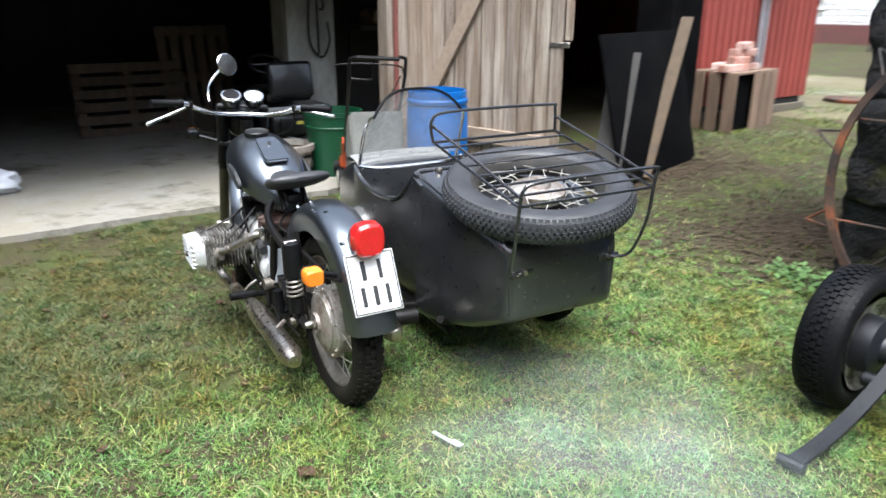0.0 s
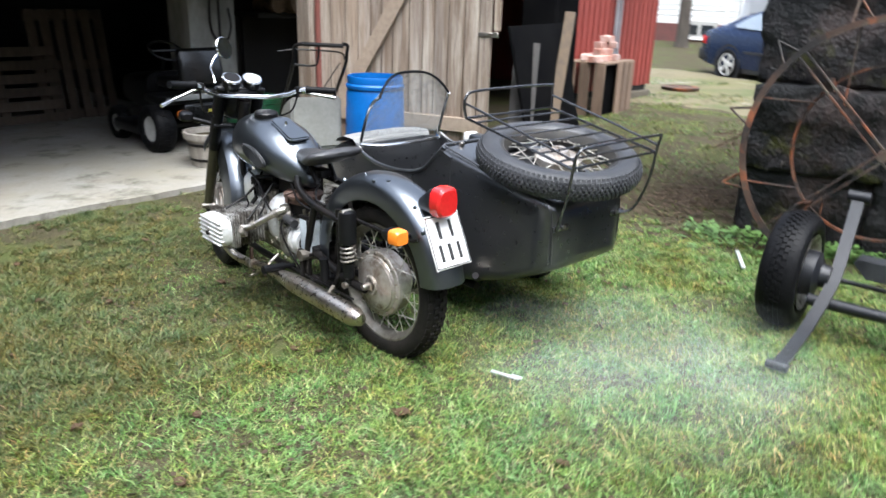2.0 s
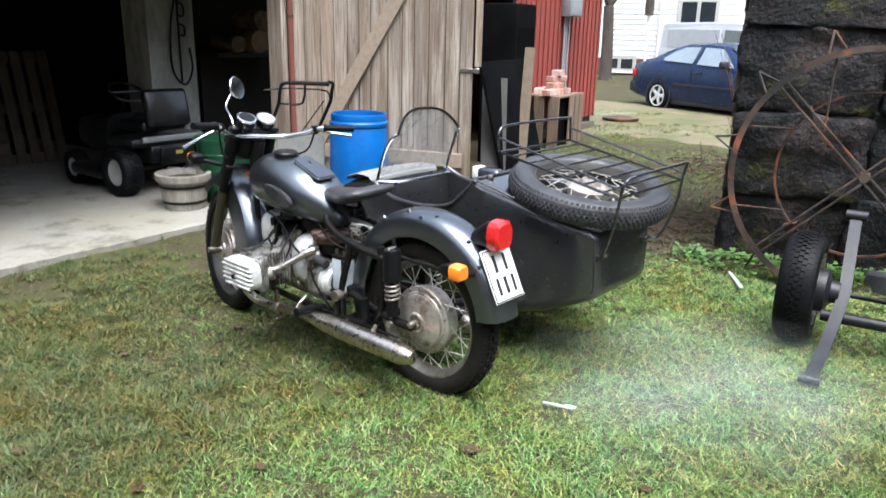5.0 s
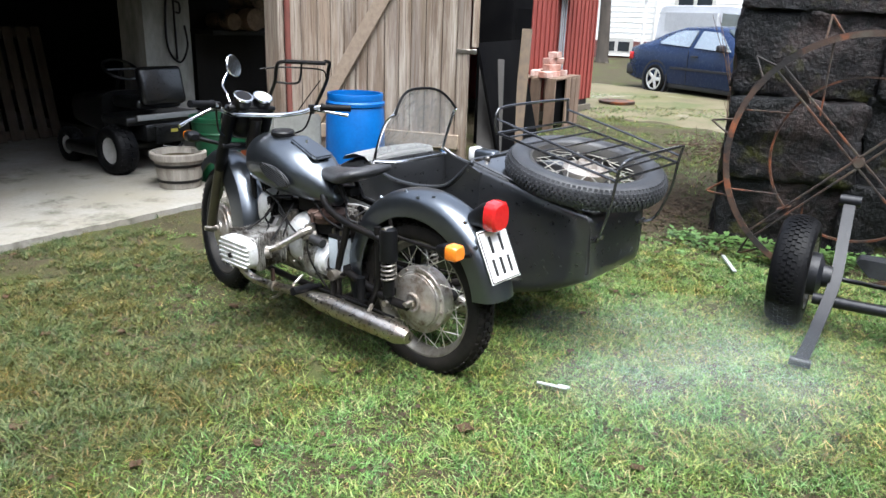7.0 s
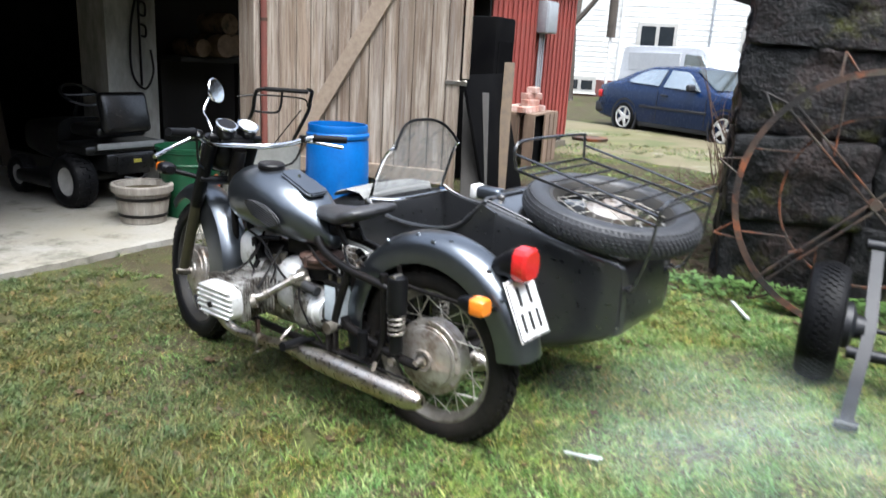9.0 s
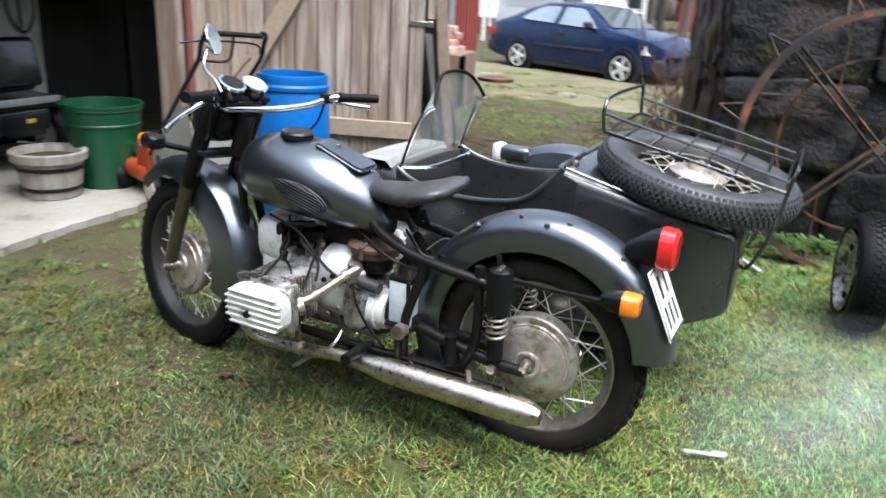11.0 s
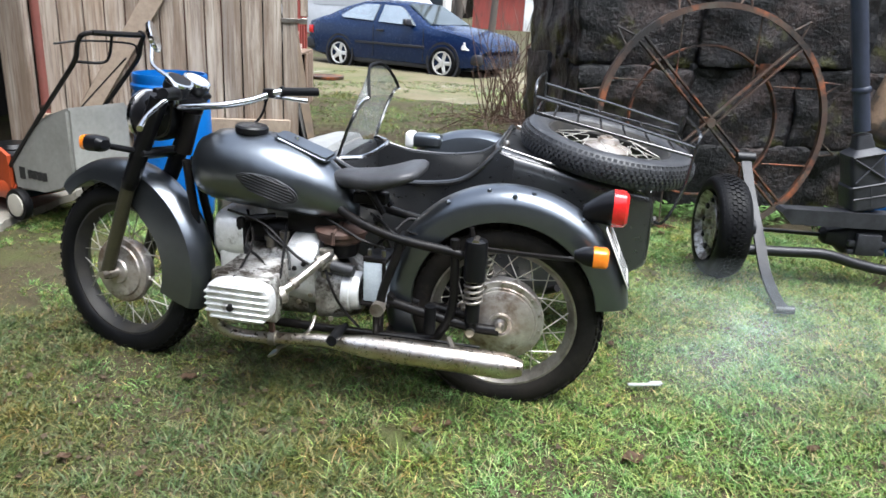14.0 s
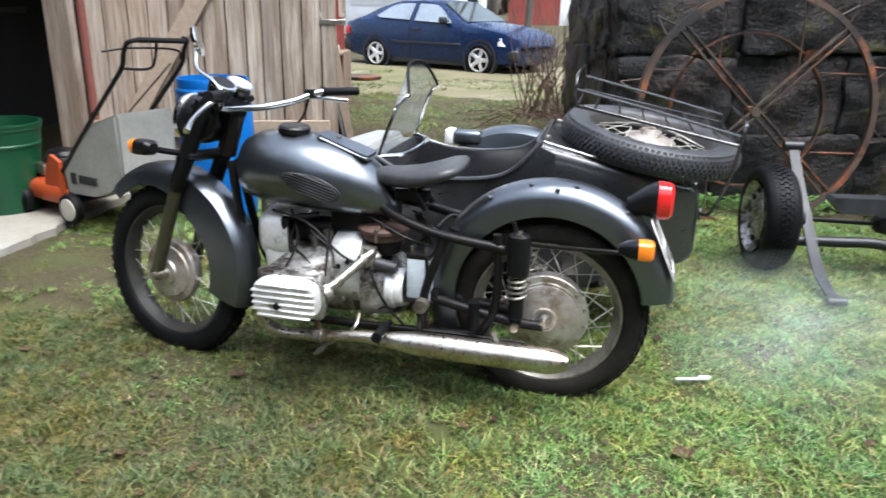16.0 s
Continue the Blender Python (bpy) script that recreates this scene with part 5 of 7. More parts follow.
for sx in (-1, 1):
    for y in (0.18, -0.32):
        r = 0.095 if y < 0 else 0.085
        cap = WHEEL_CREAM if y < 0 else FRAME_BLACK
        w = part("wheel", lathe([(r * 0.6, -0.022), (r * 0.95, -0.024), (r, -0.012), (r, 0.012), (r * 0.95, 0.024), (r * 0.6, 0.022)], 28, "x", True), RUBBER, mow, xf=MOW @ Matrix.Translation((sx * 0.25, y, r)))
        part("hubcap", lathe([(r * 0.72, -0.018), (r * 0.7, -0.03), (0.03, -0.034), (0, -0.034), (0, 0.034), (0.03, 0.034), (r * 0.7, 0.03), (r * 0.72, 0.018)], 28, "x", True), cap, w, "plastic hub cap", xf=MOW @ Matrix.Translation((sx * 0.25, y, r)))
gb = [(-0.23, 0.16), (-0.20, 0.34), (-0.335, 0.455), (-0.54, 0.625), (-0.77, 0.70), (-0.77, 0.30), (-0.66, 0.22), (-0.50, 0.185)]
bm = prism(gb, -0.20, 0.20, "x")
bmesh.ops.bevel(bm, geom=bm.edges[:], offset=0.018, segments=2, affect="EDGES")
bag = part("grass_box", bm, BAG, mow, "pale grey-beige plastic grass box", xf=MOW)
part("box_badge", join(*[box(-0.203, -0.37 - 0.022 * k, 0.275 + 0.005 * (k % 2), 0.002, 0.018, 0.05, 0) for k in range(8)], box(-0.203, -0.31, 0.275, 0.002, 0.05, 0.07, 0)), DARK_INK, bag, xf=MOW)
hd = []
for sx in (-1, 1):
    hd.append(tube([(sx * 0.20, -0.10, 0.20), (sx * 0.20, -0.42, 0.52), (sx * 0.20, -0.78, 0.86), (sx * 0.20, -0.88, 0.96), (sx * 0.20, -0.905, 1.03), (sx * 0.195, -0.94, 1.085), (sx * 0.15, -0.965, 1.10)], 0.013, 8, curve=4))
hd.append(tube([(-0.15, -0.965, 1.10), (0.15, -0.965, 1.085)], 0.015, 8))
part("handle", join(*hd), FRAME_BLACK, mow, "black tubular mower handle", xf=MOW)
part("control_bar", tube([(-0.30, -0.86, 1.04), (-0.18, -0.90, 1.055), (0.0, -0.92, 1.05), (0.16, -0.90, 1.03), (0.19, -0.88, 0.98)], 0.006, 6, curve=4), FRAME_BLACK, mow, xf=MOW)
part("control_lever", tube([(-0.20, -0.86, 0.95), (-0.06, -0.90, 0.94), (-0.03, -0.93, 0.98), (-0.03, -0.965, 1.10)], 0.008, 6, curve=4), FRAME_BLACK, mow, xf=MOW)
part("cable", tube([(0.18, -0.80, 0.95), (0.10, -0.55, 0.7), (0.05, -0.2, 0.4), (0.0, 0.0, 0.35)], 0.005, 6, curve=5), FRAME_BLACK, mow, xf=MOW)

# green tub and staved half barrel on the slab
GREEN = material("green_plastic", (0.005, 0.066, 0.027), 0.42, 0, (0.004, 0.05, 0.02), 5, bump=0.05)
def round_bin(x, y, H, R, r):
    b = thing("plastic_bin", (x, y, 0.035), "tall green plastic bin on the concrete floor", "bin")
    part("shell", lathe([(0, 0), (r, 0), (R, H * 0.92), (R * 1.03, H * 0.93), (R * 1.03, H * 0.97), (R * 1.05, H * 0.975), (R * 1.05, H), (R * 0.99, H), (R * 0.97, H * 0.93), (r * 0.96, 0.02), (0, 0.02)], 44), GREEN, b, xf=xform(x, y, 0.035))
    part("rib", lathe([(R * 0.96, H * 0.74), (R * 0.985, H * 0.75), (R * 0.985, H * 0.77), (R * 0.965, H * 0.78)], 44), GREEN, b, xf=xform(x, y, 0.035))
round_bin(1.30, 3.60, 0.56, 0.25, 0.19)
POTWOOD = material("grey_stave_wood", (0.30, 0.28, 0.245), 0.8, 0, (0.19, 0.165, 0.14), 7, 60, 0.6, 0.3, 60, stretch=(3, 3, 0.3), per_piece=0.15)
pot = thing("half_barrel", (0.89, 3.62, 0.035), "small grey wooden half barrel planter with black hoops", "planter")
PX, PY = 0.89, 3.62
for k in range(20):
    a = 2 * math.pi * k / 20
    m = Matrix.Translation((PX, PY, 0.04)) @ Matrix.Rotation(a, 4, "Z")
    ring = [[(0.165 + 0.042 * t_ + dr, s_ * (0.165 + 0.042 * t_) * math.tan(math.pi / 20) * 0.97, 0.28 * t_) for dr, s_ in ((0, -1), (0.003, 0), (0, 1), (-0.018, 1), (-0.018, -1))] for t_ in (0, 0.5, 1)]
    part("stave", loft(ring), POTWOOD, pot, xf=m)
for z, r in ((0.06, 0.176), (0.19, 0.196)):
    part("hoop", lathe([(r, -0.012), (r + 0.006, -0.011), (r + 0.008, 0.011), (r + 0.002, 0.012)], 40), FRAME_BLACK, pot, xf=xform(PX, PY, 0.04 + z))
part("rim_band", lathe([(0.206, 0.235), (0.224, 0.235), (0.228, 0.285), (0.221, 0.292), (0.202, 0.292), (0.200, 0.235)], 40, "z", True), POTWOOD, pot, xf=xform(PX, PY, 0.04))
part("earth", lathe([(0.198, 0.24), (0.1, 0.25), (0, 0.25)], 24), SOIL, pot, xf=xform(PX, PY, 0.04))

# riding mower inside the barn
GLOSS_BLACK = material("black_machine_plastic", (0.006, 0.0065, 0.007), 0.3, 0, (0.010, 0.010, 0.010), 8, coat=0.2)
RM = xform(1.11, 4.85, 0.035, 5)
rm = thing("riding_mower", (1.0, 4.6, 0.035), "black riding mower parked inside the dark barn", "riding mower")
part("hood", loft([oval(y, 0, 0.47, hw, hh, 4, 24) for y, hw, hh in ((0.62, 0.16, 0.10), (0.60, 0.22, 0.14), (0.40, 0.25, 0.17), (0.10, 0.26, 0.20), (0.04, 0.24, 0.2))]), GLOSS_BLACK, rm, xf=RM)
part("body", join(box(0, -0.25, 0.36, 0.46, 0.75, 0.16, 0.03), box(0, -0.40, 0.47, 0.80, 0.42, 0.08, 0.03)), GLOSS_BLACK, rm, xf=RM)
part("seat", join(box(0, -0.32, 0.60, 0.46, 0.42, 0.10, 0.04, 3), box(0, -0.55, 0.76, 0.44, 0.10, 0.34, 0.045, 3, (-12, 0, 0))), GLOSS_BLACK, rm, xf=RM)
part("steering_wheel", join(tube([(0.16 * math.cos(a), 0.16 * math.sin(a), 0) for a in np.linspace(0, 2 * math.pi, 24, endpoint=False)], 0.014, 8, True), tube([(-0.15, 0, 0), (0.15, 0, 0)], 0.012, 6), tube([(0, 0, 0), (0, 0, -0.3)], 0.016, 8)), GLOSS_BLACK, rm, xf=RM @ Matrix.Translation((0, 0.06, 0.86)) @ pose(0, 0, 0, 30, 0, 0))
part("cutting_deck", box(0, 0.08, 0.17, 0.95, 0.55, 0.11, 0.04, 3), GLOSS_BLACK, rm, xf=RM)
PALE_PANEL = material("pale_grey_fender_plastic", (0.25, 0.26, 0.26), 0.4, 0, (0.18, 0.19, 0.19), 8)
part("rear_plate", box(0, -0.63, 0.50, 0.62, 0.02, 0.05, 0.006), PALE_PANEL, rm, xf=RM)
part("hitch", join(box(0, -0.64, 0.34, 0.3, 0.03, 0.16, 0.01), tube([(-0.1, -0.66, 0.24), (0, -0.72, 0.22), (0.1, -0.66, 0.24)], 0.012, 8)), GLOSS_BLACK, rm, xf=RM)
YELLOW = material("yellow_sticker", (0.5, 0.45, 0.08), 0.5)
part("sticker", box(0.03, -0.658, 0.37, 0.07, 0.004, 0.03), YELLOW, rm, xf=RM)
HUB_WHITE = material("white_hub_paint", (0.5, 0.5, 0.48), 0.5)
for sx in (-1, 1):
    for y, r, w in ((-0.42, 0.22, 0.20), (0.42, 0.165, 0.13)):
        m = RM @ Matrix.Translation((sx * (0.40 if y < 0 else 0.36), y, r - 0.01))
        wh = part("wheel", join(torus_tyre(r, w, r * 0.5, 36), tread(r, w, 4, 22, (0.035, 0.03, 0.016))), RUBBER, rm, xf=m)
        part("hub", lathe([(r * 0.52, -w * 0.35), (r * 0.4, -w * 0.3), (0.04, -w * 0.25), (0, -w * 0.25), (0, w * 0.25), (0.04, w * 0.25), (r * 0.4, w * 0.3), (r * 0.52, w * 0.35)], 28, "x"), HUB_WHITE, wh, "white hub", xf=m)

# pallets leaning and stacked at the back of the barn
def pallet(m, label, mat):
    p = thing("wooden_pallet", tuple(m.translation), label, "pallet", "pallets in the barn")
    for x_ in np.linspace(-0.36, 0.36, 6):
        part("board", box(x_, 0.0, 0.6, 0.10, 0.02, 1.2, 0.003, 1), mat, p, xf=m)
    for z in (0.06, 0.6, 1.14):
        part("bearer", box(0, 0.06, z, 0.8, 0.09, 0.10, 0.004, 1), mat, p, xf=m)
    return p


# Pallet wood made darker: the barn's shade is part of this colour.
DIM_WOOD = material("shade_darkened_pallet_wood", (0.10, 0.078, 0.056), 0.85, 0, (0.06, 0.045, 0.034), 6, 50, 0.6, 0.3, 50, stretch=(3, 3, 0.3), per_piece=0.2)
pallet(xform(0.78, 6.6, 0.035, 2) @ pose(0, 0, 0, -12, 0, 0), "wooden pallet leaning upright in the dark barn, colour darkened for its shade", DIM_WOOD)
pallet(xform(0.0, 6.5, 0.035, 5) @ pose(0, 0, 0, -14, 0, 0) @ Matrix.Translation((0, 0, 0.4)) @ pose(0, 0, 0, 0, 90, 0) @ Matrix.Translation((0, 0, -0.6)), "wooden pallet lying on its side in the barn, colour darkened for its shade", DIM_WOOD)
# coiled cables on the partition
cb = thing("hanging_cable", (2.15, 4.9, 1.0), "black cables hanging in loops on the plastered wall", "cable")
pw = BARN @ Vector((0.0, 1.535, 0))
for pts in ([(0.0, 0, 2.4), (0.02, 0, 1.9), (-0.06, 0, 1.5), (-0.07, 0, 1.1), (0.05, 0, 0.95), (0.14, 0, 1.1), (0.12, 0, 1.3)], [(0.03, 0, 2.4), (0.02, 0, 1.7), (0.02, 0, 0.98)], [(0.02, 0, 1.72), (0.08, 0, 1.70), (0.08, 0, 1.6), (0.02, 0, 1.62), (0.03, 0, 1.72)], [(0.03, 0, 1.52), (0.08, 0, 1.50), (0.08, 0, 1.42), (0.04, 0, 1.42)]):
    part("loop", tube([(pw.x + a, pw.y - 0.012 + b, c) for a, b, c in pts], 0.011, 6, curve=6), FRAME_BLACK, cb)

# logs and a broom inside the dark side room
BARK = material("log_end_wood", (0.20, 0.13, 0.08), 0.8, 0, (0.08, 0.055, 0.032), 9, 60, 0.7, 0.6, 30)
add_layer(BARK, (0.03, 0.025, 0.018), 6, 0.52, 0.62, 10)
logpile = [(2.62, 5.1, 1.37, 0.12), (2.86, 5.25, 1.40, 0.11), (2.42, 5.2, 1.34, 0.09), (2.70, 5.15, 1.60, 0.11)]
sh_ = tagged(part("wood_shelf", box(2.75, 5.5, 1.22, 1.1, 0.9, 0.05, 0.005), BARN_DARK), "dark timber shelf holding firewood logs", "shelf")
for z in (0.6,):
    part("shelf_post", box(2.27, 5.5, z, 0.07, 0.07, 1.2), BARN_DARK, sh_)
    part("shelf_post", box(3.23, 5.5, z, 0.07, 0.07, 1.2), BARN_DARK, sh_)
for lx, ly, lz, lr in logpile:
    lg = tagged(part("firewood_log", lathe([(0, -0.22), (lr * 0.95, -0.22), (lr, -0.2), (lr * 0.97, 0.2), (0, 0.2)], 18, "y"), BARK, xf=Matrix.Translation((lx, ly, max(lz - 0.02, 1.245 + lr)))), "cut firewood log with pale end grain", "log", "firewood logs")

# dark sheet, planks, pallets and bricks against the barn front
# Almost zero colour: the shade round the leaning junk is put into it.
SHEET = material("near_black_sheet", (0.003, 0.003, 0.0035), 0.9, 0, (0.006, 0.006, 0.006), 3, bump=0.1, spec=0.02)
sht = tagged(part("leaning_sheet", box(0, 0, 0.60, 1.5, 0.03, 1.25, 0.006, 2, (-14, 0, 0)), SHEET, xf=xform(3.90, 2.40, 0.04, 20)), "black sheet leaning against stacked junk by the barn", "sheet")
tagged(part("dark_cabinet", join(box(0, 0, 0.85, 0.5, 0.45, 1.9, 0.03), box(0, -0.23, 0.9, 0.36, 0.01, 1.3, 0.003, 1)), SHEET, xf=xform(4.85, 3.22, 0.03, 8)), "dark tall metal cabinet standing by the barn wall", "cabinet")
PLANK = material("weathered_plank", (0.034, 0.031, 0.028), 0.8, 0, (0.02, 0.018, 0.015), 6, 60, 0.6, 0.3, 60, stretch=(3, 3, 0.25))
OCHRE = material("ochre_plank", (0.075, 0.048, 0.022), 0.75, 0, (0.045, 0.03, 0.016), 6, 60, 0.6, 0.3, 60, stretch=(3, 3, 0.25))
for (a, b, w, mt, lb) in (((3.62, 2.12, 0.03), (4.60, 2.74, 1.36), 0.11, OCHRE, "ochre weathered plank leaning against the barn"), ((3.10, 2.05, 0.03), (3.62, 2.46, 1.08), 0.24, PLANK, "grey weathered plank leaning against the barn"), ((4.55, 2.75, 0.06), (5.55, 3.55, 1.75), 0.04, PLANK, "thin weathered pole leaning on the barn wall")):
    A_, B_ = Vector(a), Vector(b)
    d = B_ - A_
    m = Matrix.Translation((A_ + B_) / 2) @ d.to_track_quat("Z", "Y").to_matrix().to_4x4()
    tagged(part("leaning_plank", box(0, 0, 0, w, 0.028, d.length, 0.004, 1), mt, xf=m), lb, "plank", "planks leaning on the barn")
CRATE = material("bleached_crate_wood", (0.22, 0.15, 0.105), 0.82, 0, (0.12, 0.08, 0.055), 6, 50, 0.6, 0.3, 50, stretch=(3, 3, 0.3), per_piece=0.2)
cr = thing("crate", (6.5, 3.5, 0.1), "bleached slatted wooden crate with bricks on top", "crate")
CR = xform(6.22, 3.56, 0.09, 12)
for x_ in np.linspace(-0.38, 0.38, 5)[2:]:
    part("slat", box(x_, -0.37, 0.32, 0.15, 0.025, 0.64, 0.003, 1), CRATE, cr, xf=CR)
for y in np.linspace(-0.30, 0.30, 4):
    part("slat", box(0.465, y, 0.32, 0.025, 0.14, 0.64, 0.003, 1), CRATE, cr, xf=CR)
    part("slat", box(-0.465, y, 0.32, 0.025, 0.14, 0.64, 0.003, 1), CRATE, cr, xf=CR)
    part("slat", box(0, y, 0.652, 0.95, 0.15, 0.025, 0.003, 1), CRATE, cr, xf=CR)
# Black panel standing in for the shaded hollow of the crate.
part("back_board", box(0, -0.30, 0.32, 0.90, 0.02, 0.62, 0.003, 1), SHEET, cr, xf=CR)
BRICK = material("salmon_brick", (0.36, 0.17, 0.125), 0.85, 0, (0.6, 0.5, 0.45), 5, 40, 0.7, 0.25, 40, per_piece=0.25)
brnd = random.Random(8)
for k, (bx, by, bz) in enumerate(((-0.2, -0.2, 0), (-0.2, 0.02, 0), (0.06, -0.2, 0), (0.06, 0.02, 0), (-0.1, -0.16, 1), (0.08, -0.1, 1), (0.12, -0.18, 2), (-0.02, -0.12, 2), (0.05, -0.14, 3), (-0.38, -0.2, 0))):
    tagged(part("brick", box(0, 0, 0, 0.25, 0.12, 0.075, 0.006, 1), BRICK, xf=CR @ xform(bx, by, 0.703 + 0.0765 * bz, brnd.uniform(-20, 20))), "salmon brick with mortar remains stacked on a crate", "brick", "bricks on the crate")
JBOX = material("grey_box_paint", (0.36, 0.38, 0.4), 0.5, 0.2, (0.28, 0.3, 0.32), 6)
jb = thing("junction_box", tuple(BARN @ Vector((5.3, 0, 1.6))), "grey electrical box with conduits on the red wall", "electrical box")
part("case", box(5.3, -0.02, 1.97, 0.34, 0.15, 0.42, 0.012), JBOX, jb, xf=BARN)
part("case_lid", box(5.3, -0.10, 1.97, 0.31, 0.012, 0.39, 0.004), JBOX, jb, xf=BARN)
for dx in (-0.08, -0.02, 0.05):
    part("conduit", tube([(5.3 + dx, 0.03, 1.8), (5.3 + dx, 0.03, 0.2)], 0.014, 8), JBOX, jb, xf=BARN)

# ---- by the stone wall: iron wheel, axle ----
IRON = material("rusty_iron", (0.036, 0.028, 0.023), 0.7, 0.2, (0.085, 0.042, 0.024), 7, 60, 0.35, 0.3, 50, third=(0.075, 0.066, 0.05), third_scale=5)
add_layer(IRON, (0.27, 0.082, 0.030), 3.6, 0.51, 0.63)
add_layer(IRON, (0.016, 0.014, 0.013), 2.1, 0.52, 0.60)
HUBP = Vector((2.68, -1.04, 0.715))
IW = Matrix.Translation(HUBP) @ pose(0, 0, 0, 0, 0, 11) @ pose(0, 0, 0, 0, 5, 0)
iw = thing("iron_wheel", (2.68, -1.05, 0), "large rusty iron cage wheel with lugs leaning on the stone wall", "iron wheel")
R_ = 0.768
def band(R, w, t, cx=0.0):
    return lathe([(R, -w / 2 + cx), (R + t, -w / 2 + cx), (R + t, w / 2 + cx), (R, w / 2 + cx)], 72, "x", True)
part("outer_rim", band(R_ - 0.018, 0.075, 0.018), IRON, iw, xf=IW)
part("rim_flange", band(R_ - 0.038, 0.010, 0.036, -0.036), IRON, iw, xf=IW)
part("inner_ring", band(0.50, 0.045, 0.012, 0.16), IRON, iw, xf=IW)
for k in range(4):
    a = radians(45 + 90 * k)
    for off in (-0.022, 0.022):
        part("spoke", box(-0.02, 0.385, off, 0.04, 0.74, 0.012, 0.002, 1), IRON, iw, xf=IW @ Matrix.Rotation(a, 4, "X"))
part("boss", lathe([(0, -0.045), (0.03, -0.045), (0.035, -0.03), (0.035, 0.1), (0, 0.1)], 16, "x"), IRON, iw, xf=IW)
for k in range(12):
    m = IW @ Matrix.Rotation(radians(30 * k + 11), 4, "X")
    part("lug", join(tube([(-0.03, R_ - 0.02, -0.06), (0.03, R_ + 0.13, 0.0)], 0.007, 6), tube([(0.03, R_ - 0.02, 0.05), (0.03, R_ + 0.13, 0.0)], 0.007, 6)), IRON, iw, xf=m)
for k in range(4):
    a = radians(45 + 90 * k)
    c45 = 0.51 * math.cos(radians(45))
    rod = 0.255
    reach = math.sqrt((R_ - 0.02) ** 2 - rod ** 2)
    sy, sz = math.copysign(1, math.cos(a)), math.copysign(1, math.sin(a))
    part("tie_rod", tube([(0.02, sy * 0.40, sz * rod), (0.0, sy * reach, sz * rod)], 0.0055, 6), IRON, iw, xf=IW)
    part("tie_rod", tube([(0.02, sy * rod, sz * rod), (0.0, sy * rod, sz * reach)], 0.0055, 6), IRON, iw, xf=IW)
    part("bracket", prism([(sy * c45 * 0.90, sz * c45 * 0.90), (sy * c45 * 1.12, sz * c45 * 0.98), (sy * c45 * 0.98, sz * c45 * 1.12)], 0.0, 0.16, "x"), IRON, iw, xf=IW)

GREASE = material("dark_grey_axle_paint", (0.012, 0.0135, 0.017), 0.45, 0.1, (0.007, 0.007, 0.009), 7, 50, 0.6, 0.15, 40)
GREASE_LIGHT = material("grey_gearbox_casting", (0.042, 0.044, 0.05), 0.5, 0.3, (0.016, 0.017, 0.02), 9, 50, 0.6, 0.2, 50)
axl = thing("rear_axle_assembly", (1.75, -1.7, 0), "old car axle with tyre, leaf springs and upright gearbox", "car axle")
AX = Matrix.Translation((1.68, -1.03, 0.275)) @ pose(0, 0, 0, 0, 0, 8)
def car_tyre(parent, m):
    t = part("tyre", join(torus_tyre(0.285, 0.175, 0.185, 56), tread(0.285, 0.175, 7, 54, (0.02, 0.024, 0.014), 0.4)), RUBBER, parent, "black winter tyre with deep tread", xf=m)
    part("rim", lathe([(0.19, 0.085), (0.195, 0.09), (0.18, 0.075), (0.165, 0.05), (0.12, 0.045), (0.105, 0.06), (0.06, 0.065), (0.03, 0.06), (0, 0.06), (0, -0.04), (0.15, -0.05), (0.19, -0.085)], 40, "x"), ALU, t, "dull silver steel rim", xf=m)
    for a in np.linspace(0, 2 * math.pi, 10, endpoint=False):
        part("rim_slot", box(0.052, 0.142 * math.cos(a), 0.142 * math.sin(a), 0.02, 0.03, 0.03, 0.006, 1, (math.degrees(a), 0, 0)), FRAME_BLACK, t, xf=m)
    for a in np.linspace(0, 2 * math.pi, 5, endpoint=False):
        part("wheel_bolt", tube([(0.06, 0.05 * math.cos(a), 0.05 * math.sin(a)), (0.078, 0.05 * math.cos(a), 0.05 * math.sin(a))], 0.009, 6), STEEL, t, xf=m)
TY = AX @ pose(0, 0, 0, 0, 0, 90)
car_tyre(axl, TY)
car_tyre(axl, AX @ Matrix.Translation((0.05, -1.45, 0)) @ pose(0, 0, 0, 0, 0, -90))
part("brake_drum", lathe([(0, -0.18), (0.05, -0.18), (0.06, -0.14), (0.11, -0.12), (0.115, -0.03), (0, -0.03)], 28, "x"), GREASE, axl, xf=TY)
part("drive_shaft", tube([(0.02, -0.1, -0.005), (0.03, -0.58, -0.02)], 0.012, 12), GREASE, axl, xf=AX)
part("axle_tube", tube([(-0.09, -0.12, -0.10), (-0.10, -0.35, -0.095), (-0.10, -0.55, -0.095), (-0.10, -0.74, -0.14), (-0.10, -0.95, -0.165), (-0.09, -1.35, -0.12)], 0.029, 14, curve=5), GREASE, axl, "thick bent grey axle tube", xf=AX)
part("differential", loft([[(0.03 + p[0], y, -0.02 + p[2]) for p in oval(0, 0, 0, w, w, 3, 24)] for y, w in ((-0.56, 0.02), (-0.58, 0.045), (-0.64, 0.055), (-0.68, 0.09), (-0.88, 0.09), (-0.92, 0.055), (-1.0, 0.045), (-1.02, 0.02))]), GREASE, axl, xf=AX)
part("differential_cover", join(box(-0.085, -0.77, -0.03, 0.04, 0.13, 0.12, 0.008), box(-0.075, -0.77, -0.03, 0.03, 0.20, 0.035, 0.006), box(-0.075, -0.77, -0.075, 0.03, 0.20, 0.03, 0.006)), GREASE_LIGHT, axl, xf=AX)
